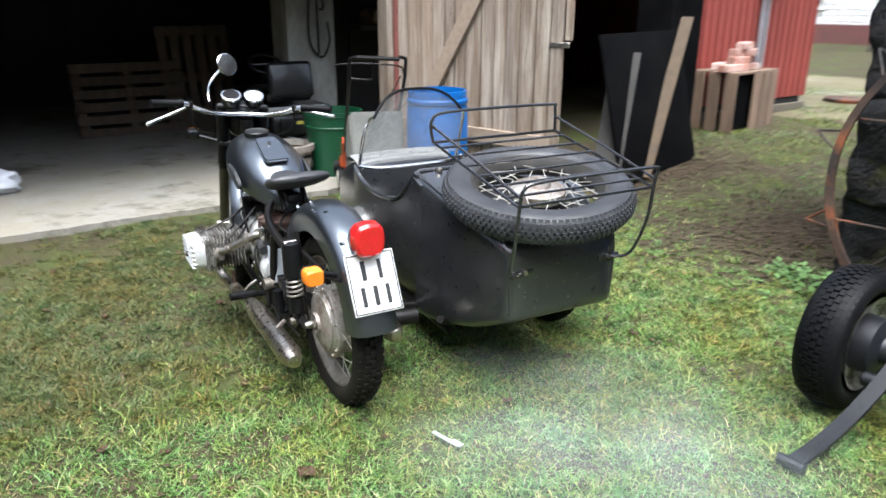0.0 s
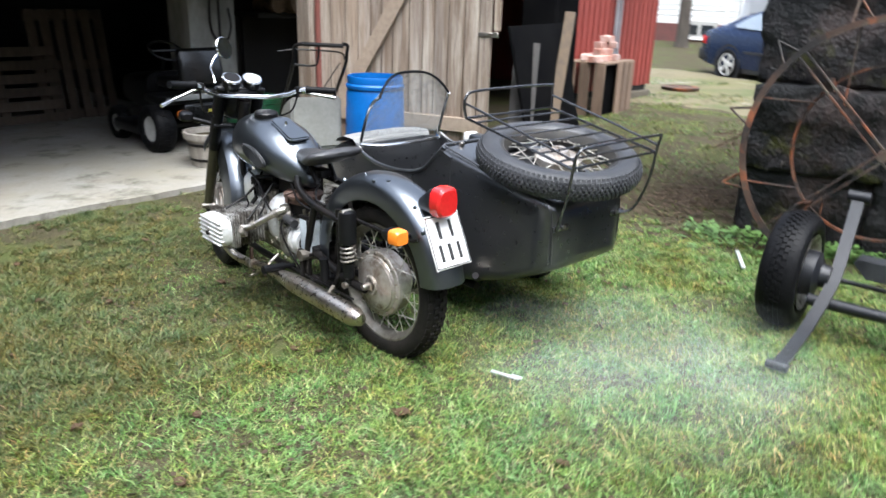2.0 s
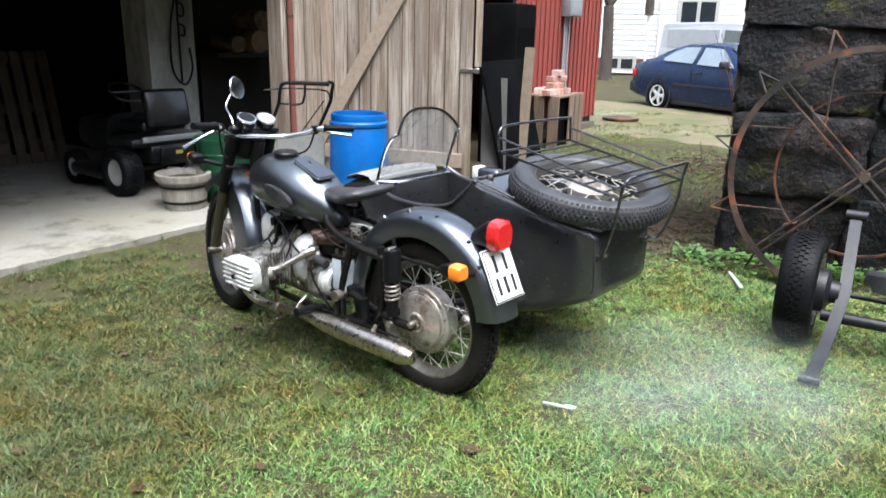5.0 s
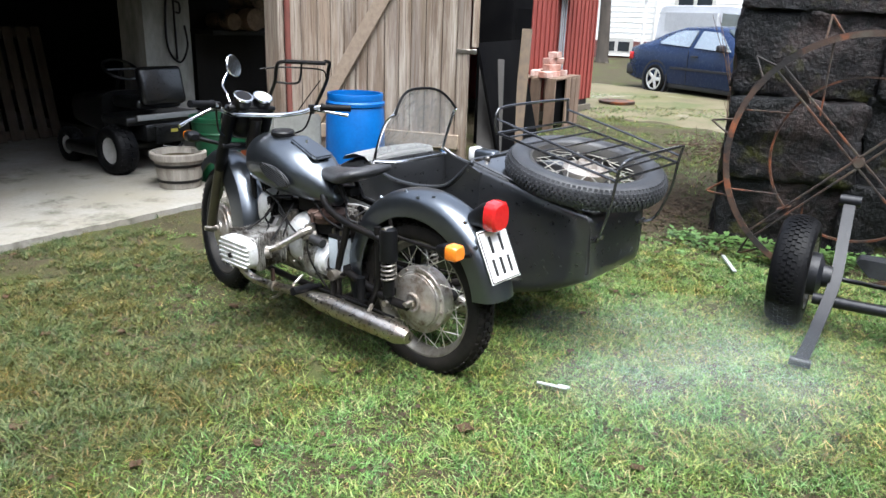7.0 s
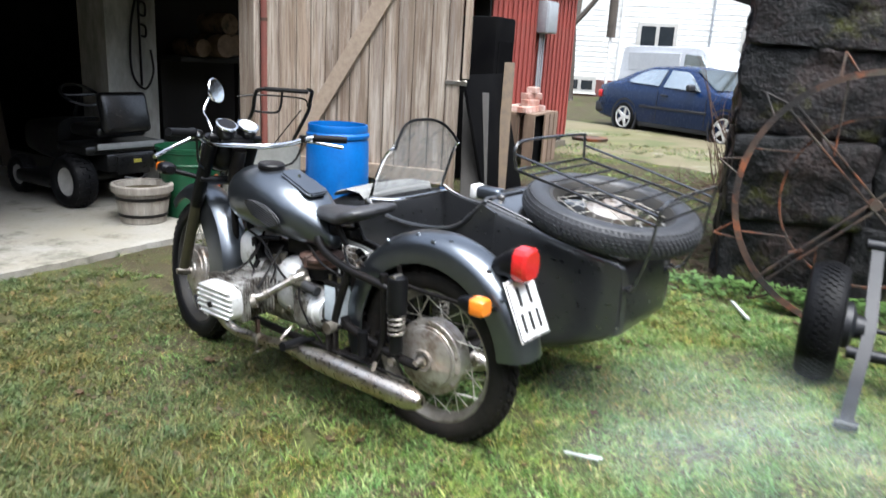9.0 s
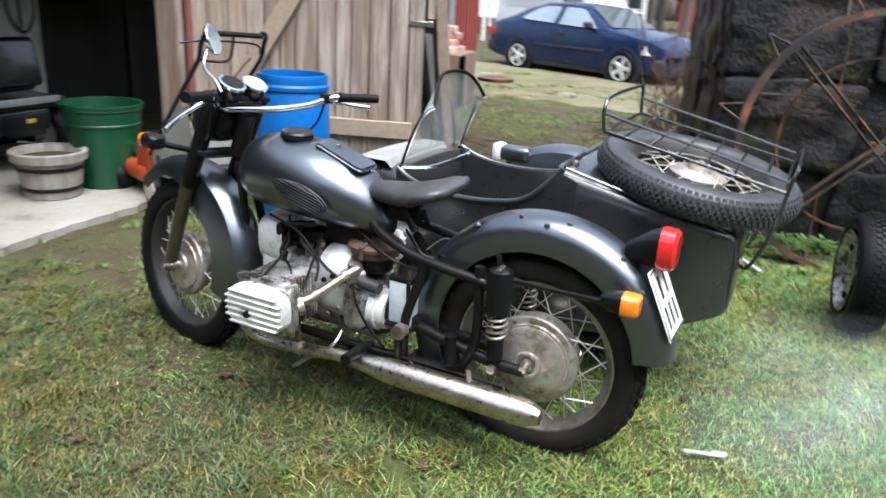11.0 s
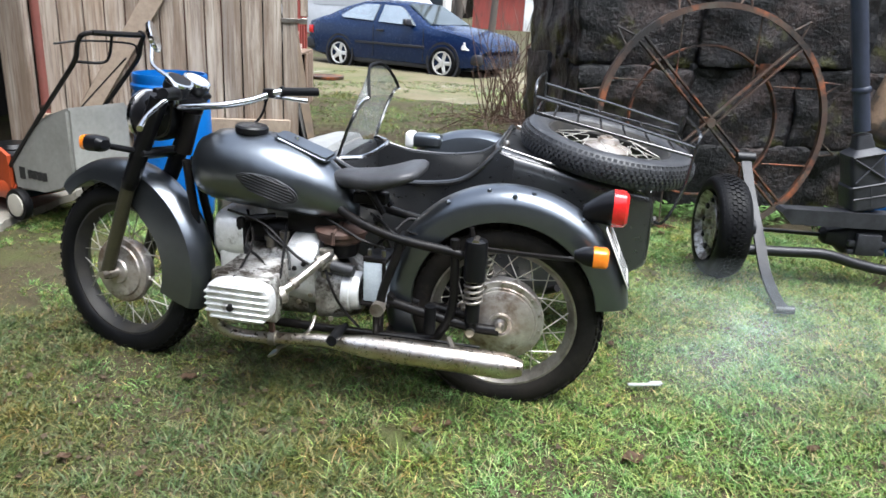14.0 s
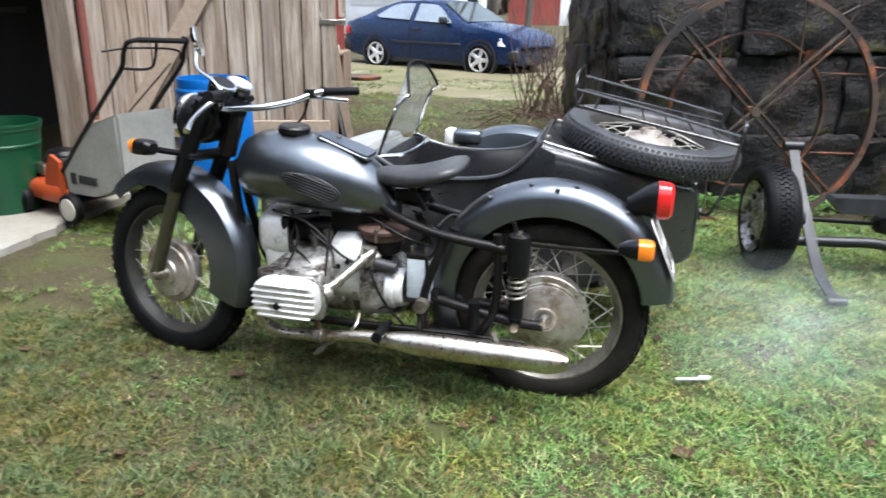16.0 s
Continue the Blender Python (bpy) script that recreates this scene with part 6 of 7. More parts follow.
part("cross_member", prism([(-0.275, 0.125), (-0.29, 0.145), (-1.35, 0.15), (-1.35, 0.065), (-0.34, 0.06)], -0.10, 0.0, "x"), GREASE_LIGHT, axl, "grey steel cross member", xf=AX)
gx = AX @ Matrix.Translation((0.0, -0.745, 0.165)) @ pose(0, 0, 0, -13.5, 0, 0) @ Matrix.Diagonal((0.85, 0.85, 1, 1))
gbx = part("gearbox", loft([[(p[0], p[2], z) for p in oval(0, 0, 0, w, h, 6, 24)] for z, w, h in ((0.0, 0.10, 0.11), (0.01, 0.11, 0.12), (0.13, 0.11, 0.12), (0.14, 0.10, 0.108), (0.305, 0.10, 0.108), (0.315, 0.085, 0.09), (0.33, 0.06, 0.06), (0.40, 0.045, 0.045))]), GREASE_LIGHT, axl, "grey ribbed gearbox casting standing upright", xf=gx)
for p, q in (((-0.09, 0.16), (0.09, 0.29)), ((0.09, 0.16), (-0.09, 0.29)), ((0.0, 0.01), (0.0, 0.13)), ((-0.11, 0.07), (0.11, 0.07)), ((-0.11, 0.135), (0.11, 0.135)), ((-0.10, 0.30), (0.10, 0.30))):
    part("rib", tube([(-0.106, p[0], p[1]), (-0.106, q[0], q[1])], 0.007, 6), GREASE_LIGHT, gbx, xf=gx)
part("torque_tube", join(tube([(0, 0, 0.42), (0, 0.01, 1.5)], 0.048, 20), lathe([(0.048, 0.62), (0.056, 0.63), (0.056, 0.645), (0.048, 0.655)], 20)), material("blue_grey_tube_paint", (0.04, 0.048, 0.075), 0.4, 0.1, (0.026, 0.031, 0.048), 5), axl, "tall blue-grey torque tube", xf=gx)
for dy in (-0.20, -1.20):
    pts = [(-0.62, dy + 0.045, -0.235), (-0.45, dy + 0.035, -0.215), (-0.25, dy + 0.02, -0.15), (-0.02, dy, -0.01), (0.16, dy + 0.01, 0.16), (0.30, dy + 0.02, 0.33)]
    sp = smooth_path(pts, 5)
    rings = []
    for i, q in enumerate(sp):
        d = (sp[min(i + 1, len(sp) - 1)] - sp[max(i - 1, 0)]).normalized()
        nrm = Vector((0, 1, 0)).cross(d).normalized()
        hw, th = 0.028, 0.008
        rings.append([q + Vector((0, sw_ * hw, 0)) + nrm * (st * th) for sw_, st in ((-1, -1), (1, -1), (1, 1), (-1, 1))])
    ls = part("leaf_spring", loft(rings), GREASE, axl, "curved grey leaf spring", xf=AX)
    part("spring_eye", tube([(-0.63, dy + 0.0, -0.232), (-0.63, dy + 0.09, -0.232)], 0.02, 14), GREASE, ls, xf=AX)
    part("spring_eye", tube([(0.31, dy - 0.03, 0.34), (0.31, dy + 0.07, 0.34)], 0.03, 14), GREASE, ls, xf=AX)
barrel("barrel", 2.62, -2.36, 0.62, 0.28, "blue plastic barrel beside the stone wall")
tagged(part("leaning_log_slab", box(0, 0, 0, 0.25, 0.5, 0.5, 0.09, 3, (20, 10, 0)), BARK, xf=Matrix.Translation((2.95, -2.35, 0.85))), "brown sawn log slab propped by the wall", "log")
tagged(part("bent_panel", arc_sweep([(-0.15, 0.5), (0.15, 0.5), (0.15, 0.515), (-0.15, 0.515)], 0, 0, 100, 190, 16), SHEET, xf=Matrix.Translation((2.8, -2.35, 0.62)) @ pose(0, 0, 0, 0, 0, 0)), "black curved metal panel against the stone wall", "panel")

# ---- drive: car, van, house, trees ----
nseg = 24
bm = bmesh.new()
strip = []
for i in range(nseg + 1):
    f = i / nseg
    cx, cy = 8.2 + 3.6 * f, 9.5 - 14.5 * f
    wv = 2.6 + 0.5 * noise.noise((f * 6, 2, 0))
    row_ = []
    for s_ in np.linspace(-1, 1, 7):
        x_, y_ = cx + s_ * wv * (1.0 + 0.25 * noise.noise((f * 9, float(s_) * 3, 1))) * (1 if s_ < 0 else 1.5), cy + s_ * 0.9
        row_.append(bm.verts.new((x_, y_, ground_height(x_, y_) + 0.012 - 0.02 * abs(float(s_)) ** 6)))
    strip.append(row_)
for a, b in zip(strip, strip[1:]):
    for k in range(6):
        bm.faces.new((a[k], a[k + 1], b[k + 1], b[k]))
tagged(part("road", bm, SANDY), "sandy farm drive worn through the grass", "drive", kind="structure")
tagged(part("manhole_cover", lathe([(0, 0.0), (0.25, 0.0), (0.3, 0.01), (0.31, 0.05), (0.27, 0.055), (0.25, 0.045), (0, 0.045)], 28), IRON, xf=xform(9.35, 4.05, 0.125)), "rusty round well ring set in the grass", "manhole")

CAR_BLUE = material("dark_blue_car_paint", (0.0045, 0.017, 0.060), 0.26, 0.0, (0.004, 0.015, 0.052), 3, coat=0.12, spec=0.3)
CAR_DARK = material("dark_car_trim", (0.015, 0.016, 0.02), 0.5, 0, (0.02, 0.02, 0.025), 6)
# Opaque panes: the bright view through them is put into this pale colour.
CAR_GLASS = material("sky_lit_car_glass", (0.50, 0.55, 0.57), 0.05, 0.75, (0.40, 0.45, 0.47), 2, spec=0.9)

# Darker copy of the glass, with the windscreen's dimmer reflection in its colour.
CAR_SCREEN = material("grey_car_windscreen", (0.17, 0.20, 0.20), 0.06, 0.7, (0.09, 0.11, 0.105), 3, spec=0.8)


def body_ring(y, w, zs, zb, zr, wr):
    """A car's section: sill zs, belt zb, roof zr, half widths w and wr."""
    half = [(w * 0.80, zs), (w * 0.97, zs + 0.06), (w, zs + 0.25), (w * 0.99, zb - 0.12), (w * 0.95, zb), (wr + (w * 0.95 - wr) * 0.45, zb + (zr - zb) * 0.55), (wr, zr - 0.035 if zr > zb + 0.06 else zb + (zr - zb) * 0.8), (wr * 0.72, zr), (wr * 0.3, zr + 0.012)]
    return [(x_, y, z) for x_, z in half] + [(-x_, y, z) for x_, z in half[::-1]]


def alloy_wheel(parent, m, R=0.31, w=0.19):
    t = part("wheel", torus_tyre(R, w, R * 0.68, 40), RUBBER, parent, xf=m)
    part("rim", lathe([(R * 0.7, 0.085), (R * 0.66, 0.085), (R * 0.6, 0.05), (R * 0.55, 0.02), (0, 0.015), (0, -0.02), (R * 0.7, -0.085)], 32, "x"), FRAME_BLACK, t, xf=m)
    sp = [box(0.07, R * 0.36, 0, 0.025, R * 0.58, 0.075, 0.012, 1) for k in range(5)]
    for k, s_ in enumerate(sp):
        s_.transform(Matrix.Rotation(2 * math.pi * k / 5, 4, "X"))
    part("rim_spokes", join(*sp, lathe([(R * 0.7, 0.082), (R * 0.7, 0.095), (R * 0.63, 0.095), (R * 0.62, 0.075)], 32, "x", True), lathe([(0.06, 0.06), (0.055, 0.09), (0, 0.092)], 16, "x")), ALU_LIGHT, t, "silver five-spoke alloy", xf=m)


car_f = Vector((-0.40, -0.917, 0))
CAR = Matrix.Translation((12.75, 3.35, 0.06)) @ pose(0, 0, 0, 0, 0, math.degrees(math.atan2(car_f.y, car_f.x)) - 90)
car = thing("hatchback_car", (12.75, 3.35, 0.06), "dark blue three-door hatchback parked on the drive", "car")
st = [(2.11, 0.60, 0.30, 0.58, 0.60, 0.5), (2.05, 0.74, 0.22, 0.68, 0.71, 0.6), (1.80, 0.82, 0.18, 0.78, 0.82, 0.66), (1.3, 0.85, 0.18, 0.86, 0.92, 0.68), (0.90, 0.85, 0.18, 0.90, 0.95, 0.66), (0.55, 0.85, 0.18, 0.91, 1.15, 0.60), (0.2, 0.85, 0.18, 0.91, 1.335, 0.57), (-0.3, 0.85, 0.18, 0.92, 1.37, 0.57), (-0.9, 0.85, 0.18, 0.93, 1.345, 0.57), (-1.4, 0.85, 0.18, 0.94, 1.22, 0.57), (-1.85, 0.84, 0.20, 0.94, 1.04, 0.60), (-2.18, 0.80, 0.24, 0.88, 0.93, 0.62), (-2.28, 0.72, 0.30, 0.80, 0.84, 0.55)]
part("body", loft([body_ring(*a) for a in st]), CAR_BLUE, car, xf=CAR)
for sx in (-1, 1):
    def side_panel(pts, off=0.012):
        """A pane on the flank: (along, share of height between belt and roof)."""
        out, inn = [], []
        for y, z in pts:
            w_ = 0.81 - (z - 0.93) * 0.50
            out.append((sx * (w_ + off + 0.015), y, z))
            inn.append((sx * (w_ - 0.03), y, z))
        return loft([inn, out])
    part("side_window", side_panel([(0.62, 0.93), (0.26, 1.20), (0.14, 1.265), (-0.26, 1.285), (-0.30, 0.96)]), CAR_GLASS, car, "door window reflecting the sky", xf=CAR)
    part("side_window", side_panel([(-0.43, 0.97), (-0.39, 1.285), (-0.78, 1.275), (-1.02, 1.20), (-1.30, 1.035), (-1.24, 1.00)]), CAR_GLASS, car, "rear quarter window reflecting the sky", xf=CAR)
    part("rub_strip", box(sx * 0.853, 0.0, 0.55, 0.02, 1.75, 0.045, 0.005, 1), CAR_DARK, car, xf=CAR)
    part("door_seam", box(sx * 0.852, 0.84, 0.60, 0.006, 0.012, 0.62), CAR_DARK, car, xf=CAR)
    part("door_seam", box(sx * 0.852, -0.40, 0.60, 0.006, 0.012, 0.62), CAR_DARK, car, xf=CAR)
    part("door_handle", box(sx * 0.86, -0.22, 0.80, 0.03, 0.18, 0.035, 0.008), CAR_DARK, car, xf=CAR)
    mr_ = part("wing_mirror", box(sx * 0.93, 0.50, 0.985, 0.20, 0.10, 0.13, 0.04, 3), CAR_DARK, car, xf=CAR)
    for y in (1.30, -1.30):
        part("wheel_arch", lathe([(0.33, -0.06), (0.375, -0.06), (0.375, 0.05), (0.33, 0.045)], 36, "x", True), CAR_DARK, car, xf=CAR @ Matrix.Translation((sx * 0.80, y, 0.30)))
        alloy_wheel(car, CAR @ Matrix.Translation((sx * 0.775, y, 0.29)) @ pose(0, 0, 0, 0, 0, 0 if sx > 0 else 180))
    part("headlamp", loft([[(sx * x_, y + back * d, z) for x_, z, d in ((0.32, 0.54, 0.0), (0.70, 0.55, 0.06), (0.83, 0.56, 0.30), (0.81, 0.70, 0.34), (0.68, 0.695, 0.10), (0.34, 0.675, 0.03))] for y, back in ((1.70, 0.0), (2.10, -1.0))]), GAUGE_WHITE, car, "clear headlamp", xf=CAR)
    part("tail_lamp", box(sx * 0.70, -2.14, 0.72, 0.24, 0.12, 0.16, 0.02), RED_LENS, car, xf=CAR)
ws = loft([[(-0.66, 0.88, 0.955), (0.66, 0.88, 0.955), (0.53, 0.25, 1.312), (-0.53, 0.25, 1.312)], [(-0.66, 0.90, 0.972), (0.66, 0.90, 0.972), (0.53, 0.27, 1.33), (-0.53, 0.27, 1.33)]])
part("windscreen", ws, CAR_SCREEN, car, "windscreen with its dimmer reflection put into a darker grey", xf=CAR)
part("front_bumper", box(0, 1.97, 0.40, 1.57, 0.24, 0.20, 0.05, 3), CAR_DARK, car, xf=CAR)
part("rear_bumper", box(0, -2.14, 0.44, 1.62, 0.28, 0.24, 0.05, 3), CAR_DARK, car, xf=CAR)
part("grille", box(0, 2.075, 0.62, 0.55, 0.03, 0.09, 0.01), CAR_DARK, car, xf=CAR)
part("sill", box(0, 0, 0.20, 1.62, 2.0, 0.10, 0.02), CAR_DARK, car, xf=CAR)

VAN_WHITE = material("white_van_paint", (0.5, 0.51, 0.53), 0.35, 0, (0.44, 0.45, 0.47), 3, coat=0.5)
VAN = Matrix.Translation((20.6, 6.3, 0.0)) @ pose(0, 0, 0, 0, 0, math.degrees(math.atan2(-0.917, -0.40)) - 90)
van = thing("white_van", (21.2, 6.1, -0.05), "white panel van parked in front of the house", "van")
part("body", loft([body_ring(*a) for a in ((2.3, 0.75, 0.35, 0.9, 0.95, 0.65), (2.2, 0.88, 0.3, 1.0, 1.1, 0.75), (1.6, 0.92, 0.28, 1.1, 1.3, 0.78), (0.9, 0.93, 0.28, 1.15, 1.95, 0.76), (0.6, 0.93, 0.28, 1.15, 2.0, 0.77), (-2.2, 0.93, 0.3, 1.15, 2.0, 0.78), (-2.4, 0.88, 0.35, 1.1, 1.9, 0.74))]), VAN_WHITE, van, xf=VAN)
for sx in (-1, 1):
    part("cab_window", loft([[(sx * (0.80 + o), y, z) for y, z in ((1.35, 1.2), (0.95, 1.75), (0.35, 1.78), (0.35, 1.2))] for o in (0.0, 0.085)]), CAR_GLASS, van, xf=VAN)
    part("side_window", loft([[(sx * (0.80 + o), y, z) for y, z in ((0.15, 1.25), (0.15, 1.78), (-2.0, 1.78), (-2.0, 1.25))] for o in (0.0, 0.085)]), VAN_WHITE, van, xf=VAN)
    for y in (1.5, -1.5):
        alloy_wheel(van, VAN @ Matrix.Translation((sx * 0.85, y, 0.31)) @ pose(0, 0, 0, 0, 0, 0 if sx > 0 else 180), 0.33)

# house: a long white front facing the yard
HO = Matrix.Translation((25.0, 10.2, 0.12)) @ pose(0, 0, 0, 0, 0, 113)
house = thing("house", (25.0, 10.2, 0.12), "white weatherboarded farmhouse with a dark red plinth", "house")
part("wall", box(0.825, -4.0, 3.2, 12.35, 8.0, 5.2), HOUSE_WHITE, house, xf=HO, smooth=False)
part("plinth", box(0.825, -3.97, 0.25, 12.45, 8.06, 0.75), PLINTH, house, "dark red plinth", xf=HO, smooth=False)
part("roof", prism([(0.6, 5.8), (-4.0, 8.6), (-8.6, 5.8)], -5.85, 7.5, "x"), ROOF_GREY, house, xf=HO, smooth=False)
lap_me = mesh_of("weatherboard_lap", box(0, 0, 0, 12.35, 0.02, 0.014), HOUSE_WHITE, False)
for k in range(26):
    piece("weatherboard", lap_me, house, HO @ Matrix.Translation((0.825, 0.008, 0.75 + 0.19 * k)))


FRAME_TRIM = material("grey_white_window_frame", (0.5, 0.49, 0.46), 0.5, 0, (0.42, 0.41, 0.38), 5)


def house_window(x, z, w, h, lights=2):
    wi = part("window", box(x, 0.02, z, w + 0.2, 0.10, h + 0.2, 0.01, 1), FRAME_TRIM, house, "white framed window", xf=HO)
    pw_ = (w - 0.06 * (lights - 1)) / lights
    for k in range(lights):
        part("pane", box(x - w / 2 + pw_ / 2 + k * (pw_ + 0.06), 0.05, z, pw_ - 0.07, 0.07, h - 0.07, 0.0), PANE, wi, xf=HO)
    part("sill", box(x, 0.07, z - h / 2 - 0.12, w + 0.26, 0.14, 0.05, 0.008, 1), TRIM, wi, xf=HO)


for x in (-0.72, -4.4, 5.2):
    house_window(x, 1.98, 1.25, 1.5)
for x in (1.97,):
    house_window(x, 0.42, 1.05, 0.42)
part("downpipe", tube([(0.62, 0.06, 0.3), (0.62, 0.06, 5.6)], 0.05, 8), TRIM, house, xf=HO)
part("downpipe", tube([(-2.6, 0.06, 0.3), (-2.6, 0.06, 5.6)], 0.04, 8), JBOX, house, xf=HO)

BARK_TREE = material("grey_tree_bark", (0.09, 0.075, 0.06), 0.9, 0, (0.05, 0.042, 0.035), 6, 50, 0.6, 0.6, 30, stretch=(1, 1, 0.3))


def bare_tree(name, x, y, H, r, seed, label):
    rnd = random.Random(seed)
    t = thing(name, (x, y, ground_height(x, y)), label, "tree")
    base = Vector((x, y, ground_height(x, y) - 0.05))
    fork = base + Vector((rnd.uniform(-0.15, 0.15), rnd.uniform(-0.15, 0.15), H * 0.35))
    part("trunk", tube([base, base + Vector((0.02, 0.0, 0.12)), base.lerp(fork, 0.5) + Vector((0.05, 0, 0)), fork], [r * 1.5, r * 1.1, r * 0.95, r * 0.8], 14, curve=4), BARK_TREE, t)
    crown = []

    def grow(p, d, L, rad, depth):
        pts = [p]
        for k in range(4):
            d = (d + Vector((rnd.uniform(-0.25, 0.25), rnd.uniform(-0.25, 0.25), rnd.uniform(-0.05, 0.2)))).normalized()
            pts.append(pts[-1] + d * L / 4)
        crown.append(tube(pts, [rad, rad * 0.55], 6 if depth < 2 else 4))
        if depth < 4:
            for k in range(3 if depth < 3 else 4):
                at = pts[rnd.randint(2, 4)]
                nd = (d + Vector((rnd.uniform(-0.9, 0.9), rnd.uniform(-0.9, 0.9), rnd.uniform(-0.2, 0.6)))).normalized()
                grow(at, nd, L * rnd.uniform(0.55, 0.75), rad * 0.5, depth + 1)
    for k in range(4):
        a = k * 1.6 + rnd.uniform(-0.4, 0.4)
        grow(fork, Vector((math.cos(a) * 0.7, math.sin(a) * 0.7, 0.9)).normalized(), H * 0.33, r * 0.5, 0)
    part("crown", join(*crown), BARK_TREE, t, "leafless branching crown")


bare_tree("tree", 20.5, 10.55, 7.0, 0.20, 3, "leafless grey tree in front of the white house")
bare_tree("tree", 33.0, 1.5, 9.0, 0.28, 7, "leafless tree behind the drive")
bare_tree("tree", 16.2, 3.04, 7.5, 0.10, 21, "slim leafless tree with smooth grey bark behind the car")
bare_tree("tree", 14.4, 2.03, 7.0, 0.085, 22, "slim leafless grey tree beside the drive")
RED_SHED = material("faded_red_shed_boards", (0.16, 0.032, 0.026), 0.8, 0, (0.10, 0.026, 0.022), 3, 30, 0.6, 0.2, 30, stretch=(3, 3, 0.2), per_piece=0.15)
SHED = xform(53.0, 2.6, 0.10, 96)
shed = thing("red_shed", (54.5, 0.5, 0.10), "faded red boarded shed with a grey roof beyond the drive", "shed")
part("wall", box(-4.0, -2.0, 1.5, 8.0, 4.0, 3.0), RED_SHED, shed, xf=SHED, smooth=False)
part("roof", prism([(0.5, 2.9), (-2.0, 4.6), (-4.5, 2.9)], -8.4, 0.4, "x"), ROOF_GREY, shed, xf=SHED, smooth=False)
shed_board = mesh_of("shed_board", box(0, 0, 0, 0.19, 0.03, 2.9), RED_SHED, False)
for k in range(40):
    piece("board", shed_board, shed, SHED @ Matrix.Translation((-7.9 + 0.2 * k, 0.014, 1.5)))
up = thing("utility_pole", (21.0, 9.25, 0.1), "weathered wooden utility pole", "pole")
part("pole", tube([(20.6, 9.2, 2.2), (20.4, 9.1, 8.0)], 0.14, 14), BARK_TREE, up)
part("pole", tube([(20.6, 9.2, 0.0), (20.6, 9.2, 2.25)], 0.05, 10), TRIM, up)
up = thing("utility_pole", (38.0, 7.0, 0.1), "tall wooden utility pole by the far road", "pole")
part("pole", tube([(38.0, 6.9, 0.0), (38.0, 6.9, 9.0)], 0.22, 14), PLANK, up)
part("crossarm", box(38.0, 6.9, 8.4, 0.12, 1.8, 0.12, 0.02), PLANK, up)

for hx_, hy_, hw_, hd_, hh_, lb in ((52.0, 3.5, 9.0, 7.0, 2.6, "far red farm shed with a dark roof"), (60.0, 22.0, 16.0, 8.0, 3.0, "long far red barn with a dark roof")):
    M = Matrix.Translation((hx_, hy_, 0.12)) @ pose(0, 0, 0, 0, 0, 95)
    fb = thing("red_shed", (hx_, hy_, 0.12), lb, "shed", "far red sheds")
    part("wall", box(0, 0, hh_ / 2, hw_, hd_, hh_), RED_PAINT, fb, xf=M, smooth=False)
    part("roof", prism([(hd_ / 2 + 0.4, hh_), (0, hh_ + 2.4), (-hd_ / 2 - 0.4, hh_)], -hw_ / 2 - 0.3, hw_ / 2 + 0.3, "x"), ROOF_GREY, fb, xf=M, smooth=False)
    part("door", box(0.5, hd_ / 2 + 0.02, 1.0, 1.2, 0.06, 2.0, 0.01), TRIM, fb, xf=M)

# distant wood along the horizon, plus an unseen near ring cutting low sky light
hedge = bmesh.new()
hr = random.Random(21)
for k in range(260):
    # From k = 200 on: unseen trees behind the camera, added to block sky.
    a = radians(-55 + 150 * k / 260) if k < 200 else radians(118 + 205 * (k - 200) / 60)
    rr_ = hr.uniform(95, 130) if k < 200 else hr.uniform(17, 23)
    c = Vector((rr_ * math.cos(a), rr_ * math.sin(a), 0))
    h_ = hr.uniform(4, 11) if k < 200 else hr.uniform(6, 12)
    for j in range(7):
        bmesh.ops.create_icosphere(hedge, subdivisions=1, radius=1.0, matrix=Matrix.Translation(c + Vector((hr.uniform(-2.5, 2.5), hr.uniform(-2.5, 2.5), h_ * hr.uniform(0.2, 1.0)))) @ Matrix.Diagonal((hr.uniform(0.8, 2.0), hr.uniform(0.8, 2.0), hr.uniform(0.8, 2.2), 1)))
tagged(part("far_wood", hedge, BARK_TREE), "distant leafless grey-brown wood, with an unseen near ring blocking low sky", "wood", kind="stuff")

# bare shrub at the corner of the stone wall
TWIG = material("brown_twig_bark", (0.10, 0.055, 0.035), 0.7, 0, (0.06, 0.035, 0.025), 12)
shr = thing("bare_shrub", (6.2, 0.75, 0.1), "leafless shrub of thin brown stems by the stone wall", "shrub")
srd = random.Random(9)
for k in range(46):
    bx_, by_ = 6.15 + srd.uniform(-0.22, 0.22), 0.72 + srd.uniform(-0.25, 0.25)
    lean = Vector((srd.uniform(-0.35, 0.35), srd.uniform(-0.45, 0.45), 1)).normalized()
    L = srd.uniform(0.6, 1.7)
    p0 = Vector((bx_, by_, ground_height(bx_, by_) - 0.02))
    pts = [p0, p0 + lean * L * 0.35, p0 + lean * L * 0.7 + Vector((srd.uniform(-0.05, 0.05), srd.uniform(-0.08, 0.08), 0)), p0 + lean * L + Vector((srd.uniform(-0.12, 0.12), srd.uniform(-0.16, 0.16), -0.02))]
    tb = [tube(pts, [0.008, 0.002], 5, curve=3)]
    for j in range(2):
        q = pts[1].lerp(pts[2], srd.random())
        tb.append(tube([q, q + Vector((srd.uniform(-0.18, 0.18), srd.uniform(-0.2, 0.2), srd.uniform(0.1, 0.35)))], [0.004, 0.001], 4))
    part("stem", join(*tb), TWIG, shr)
heap = []
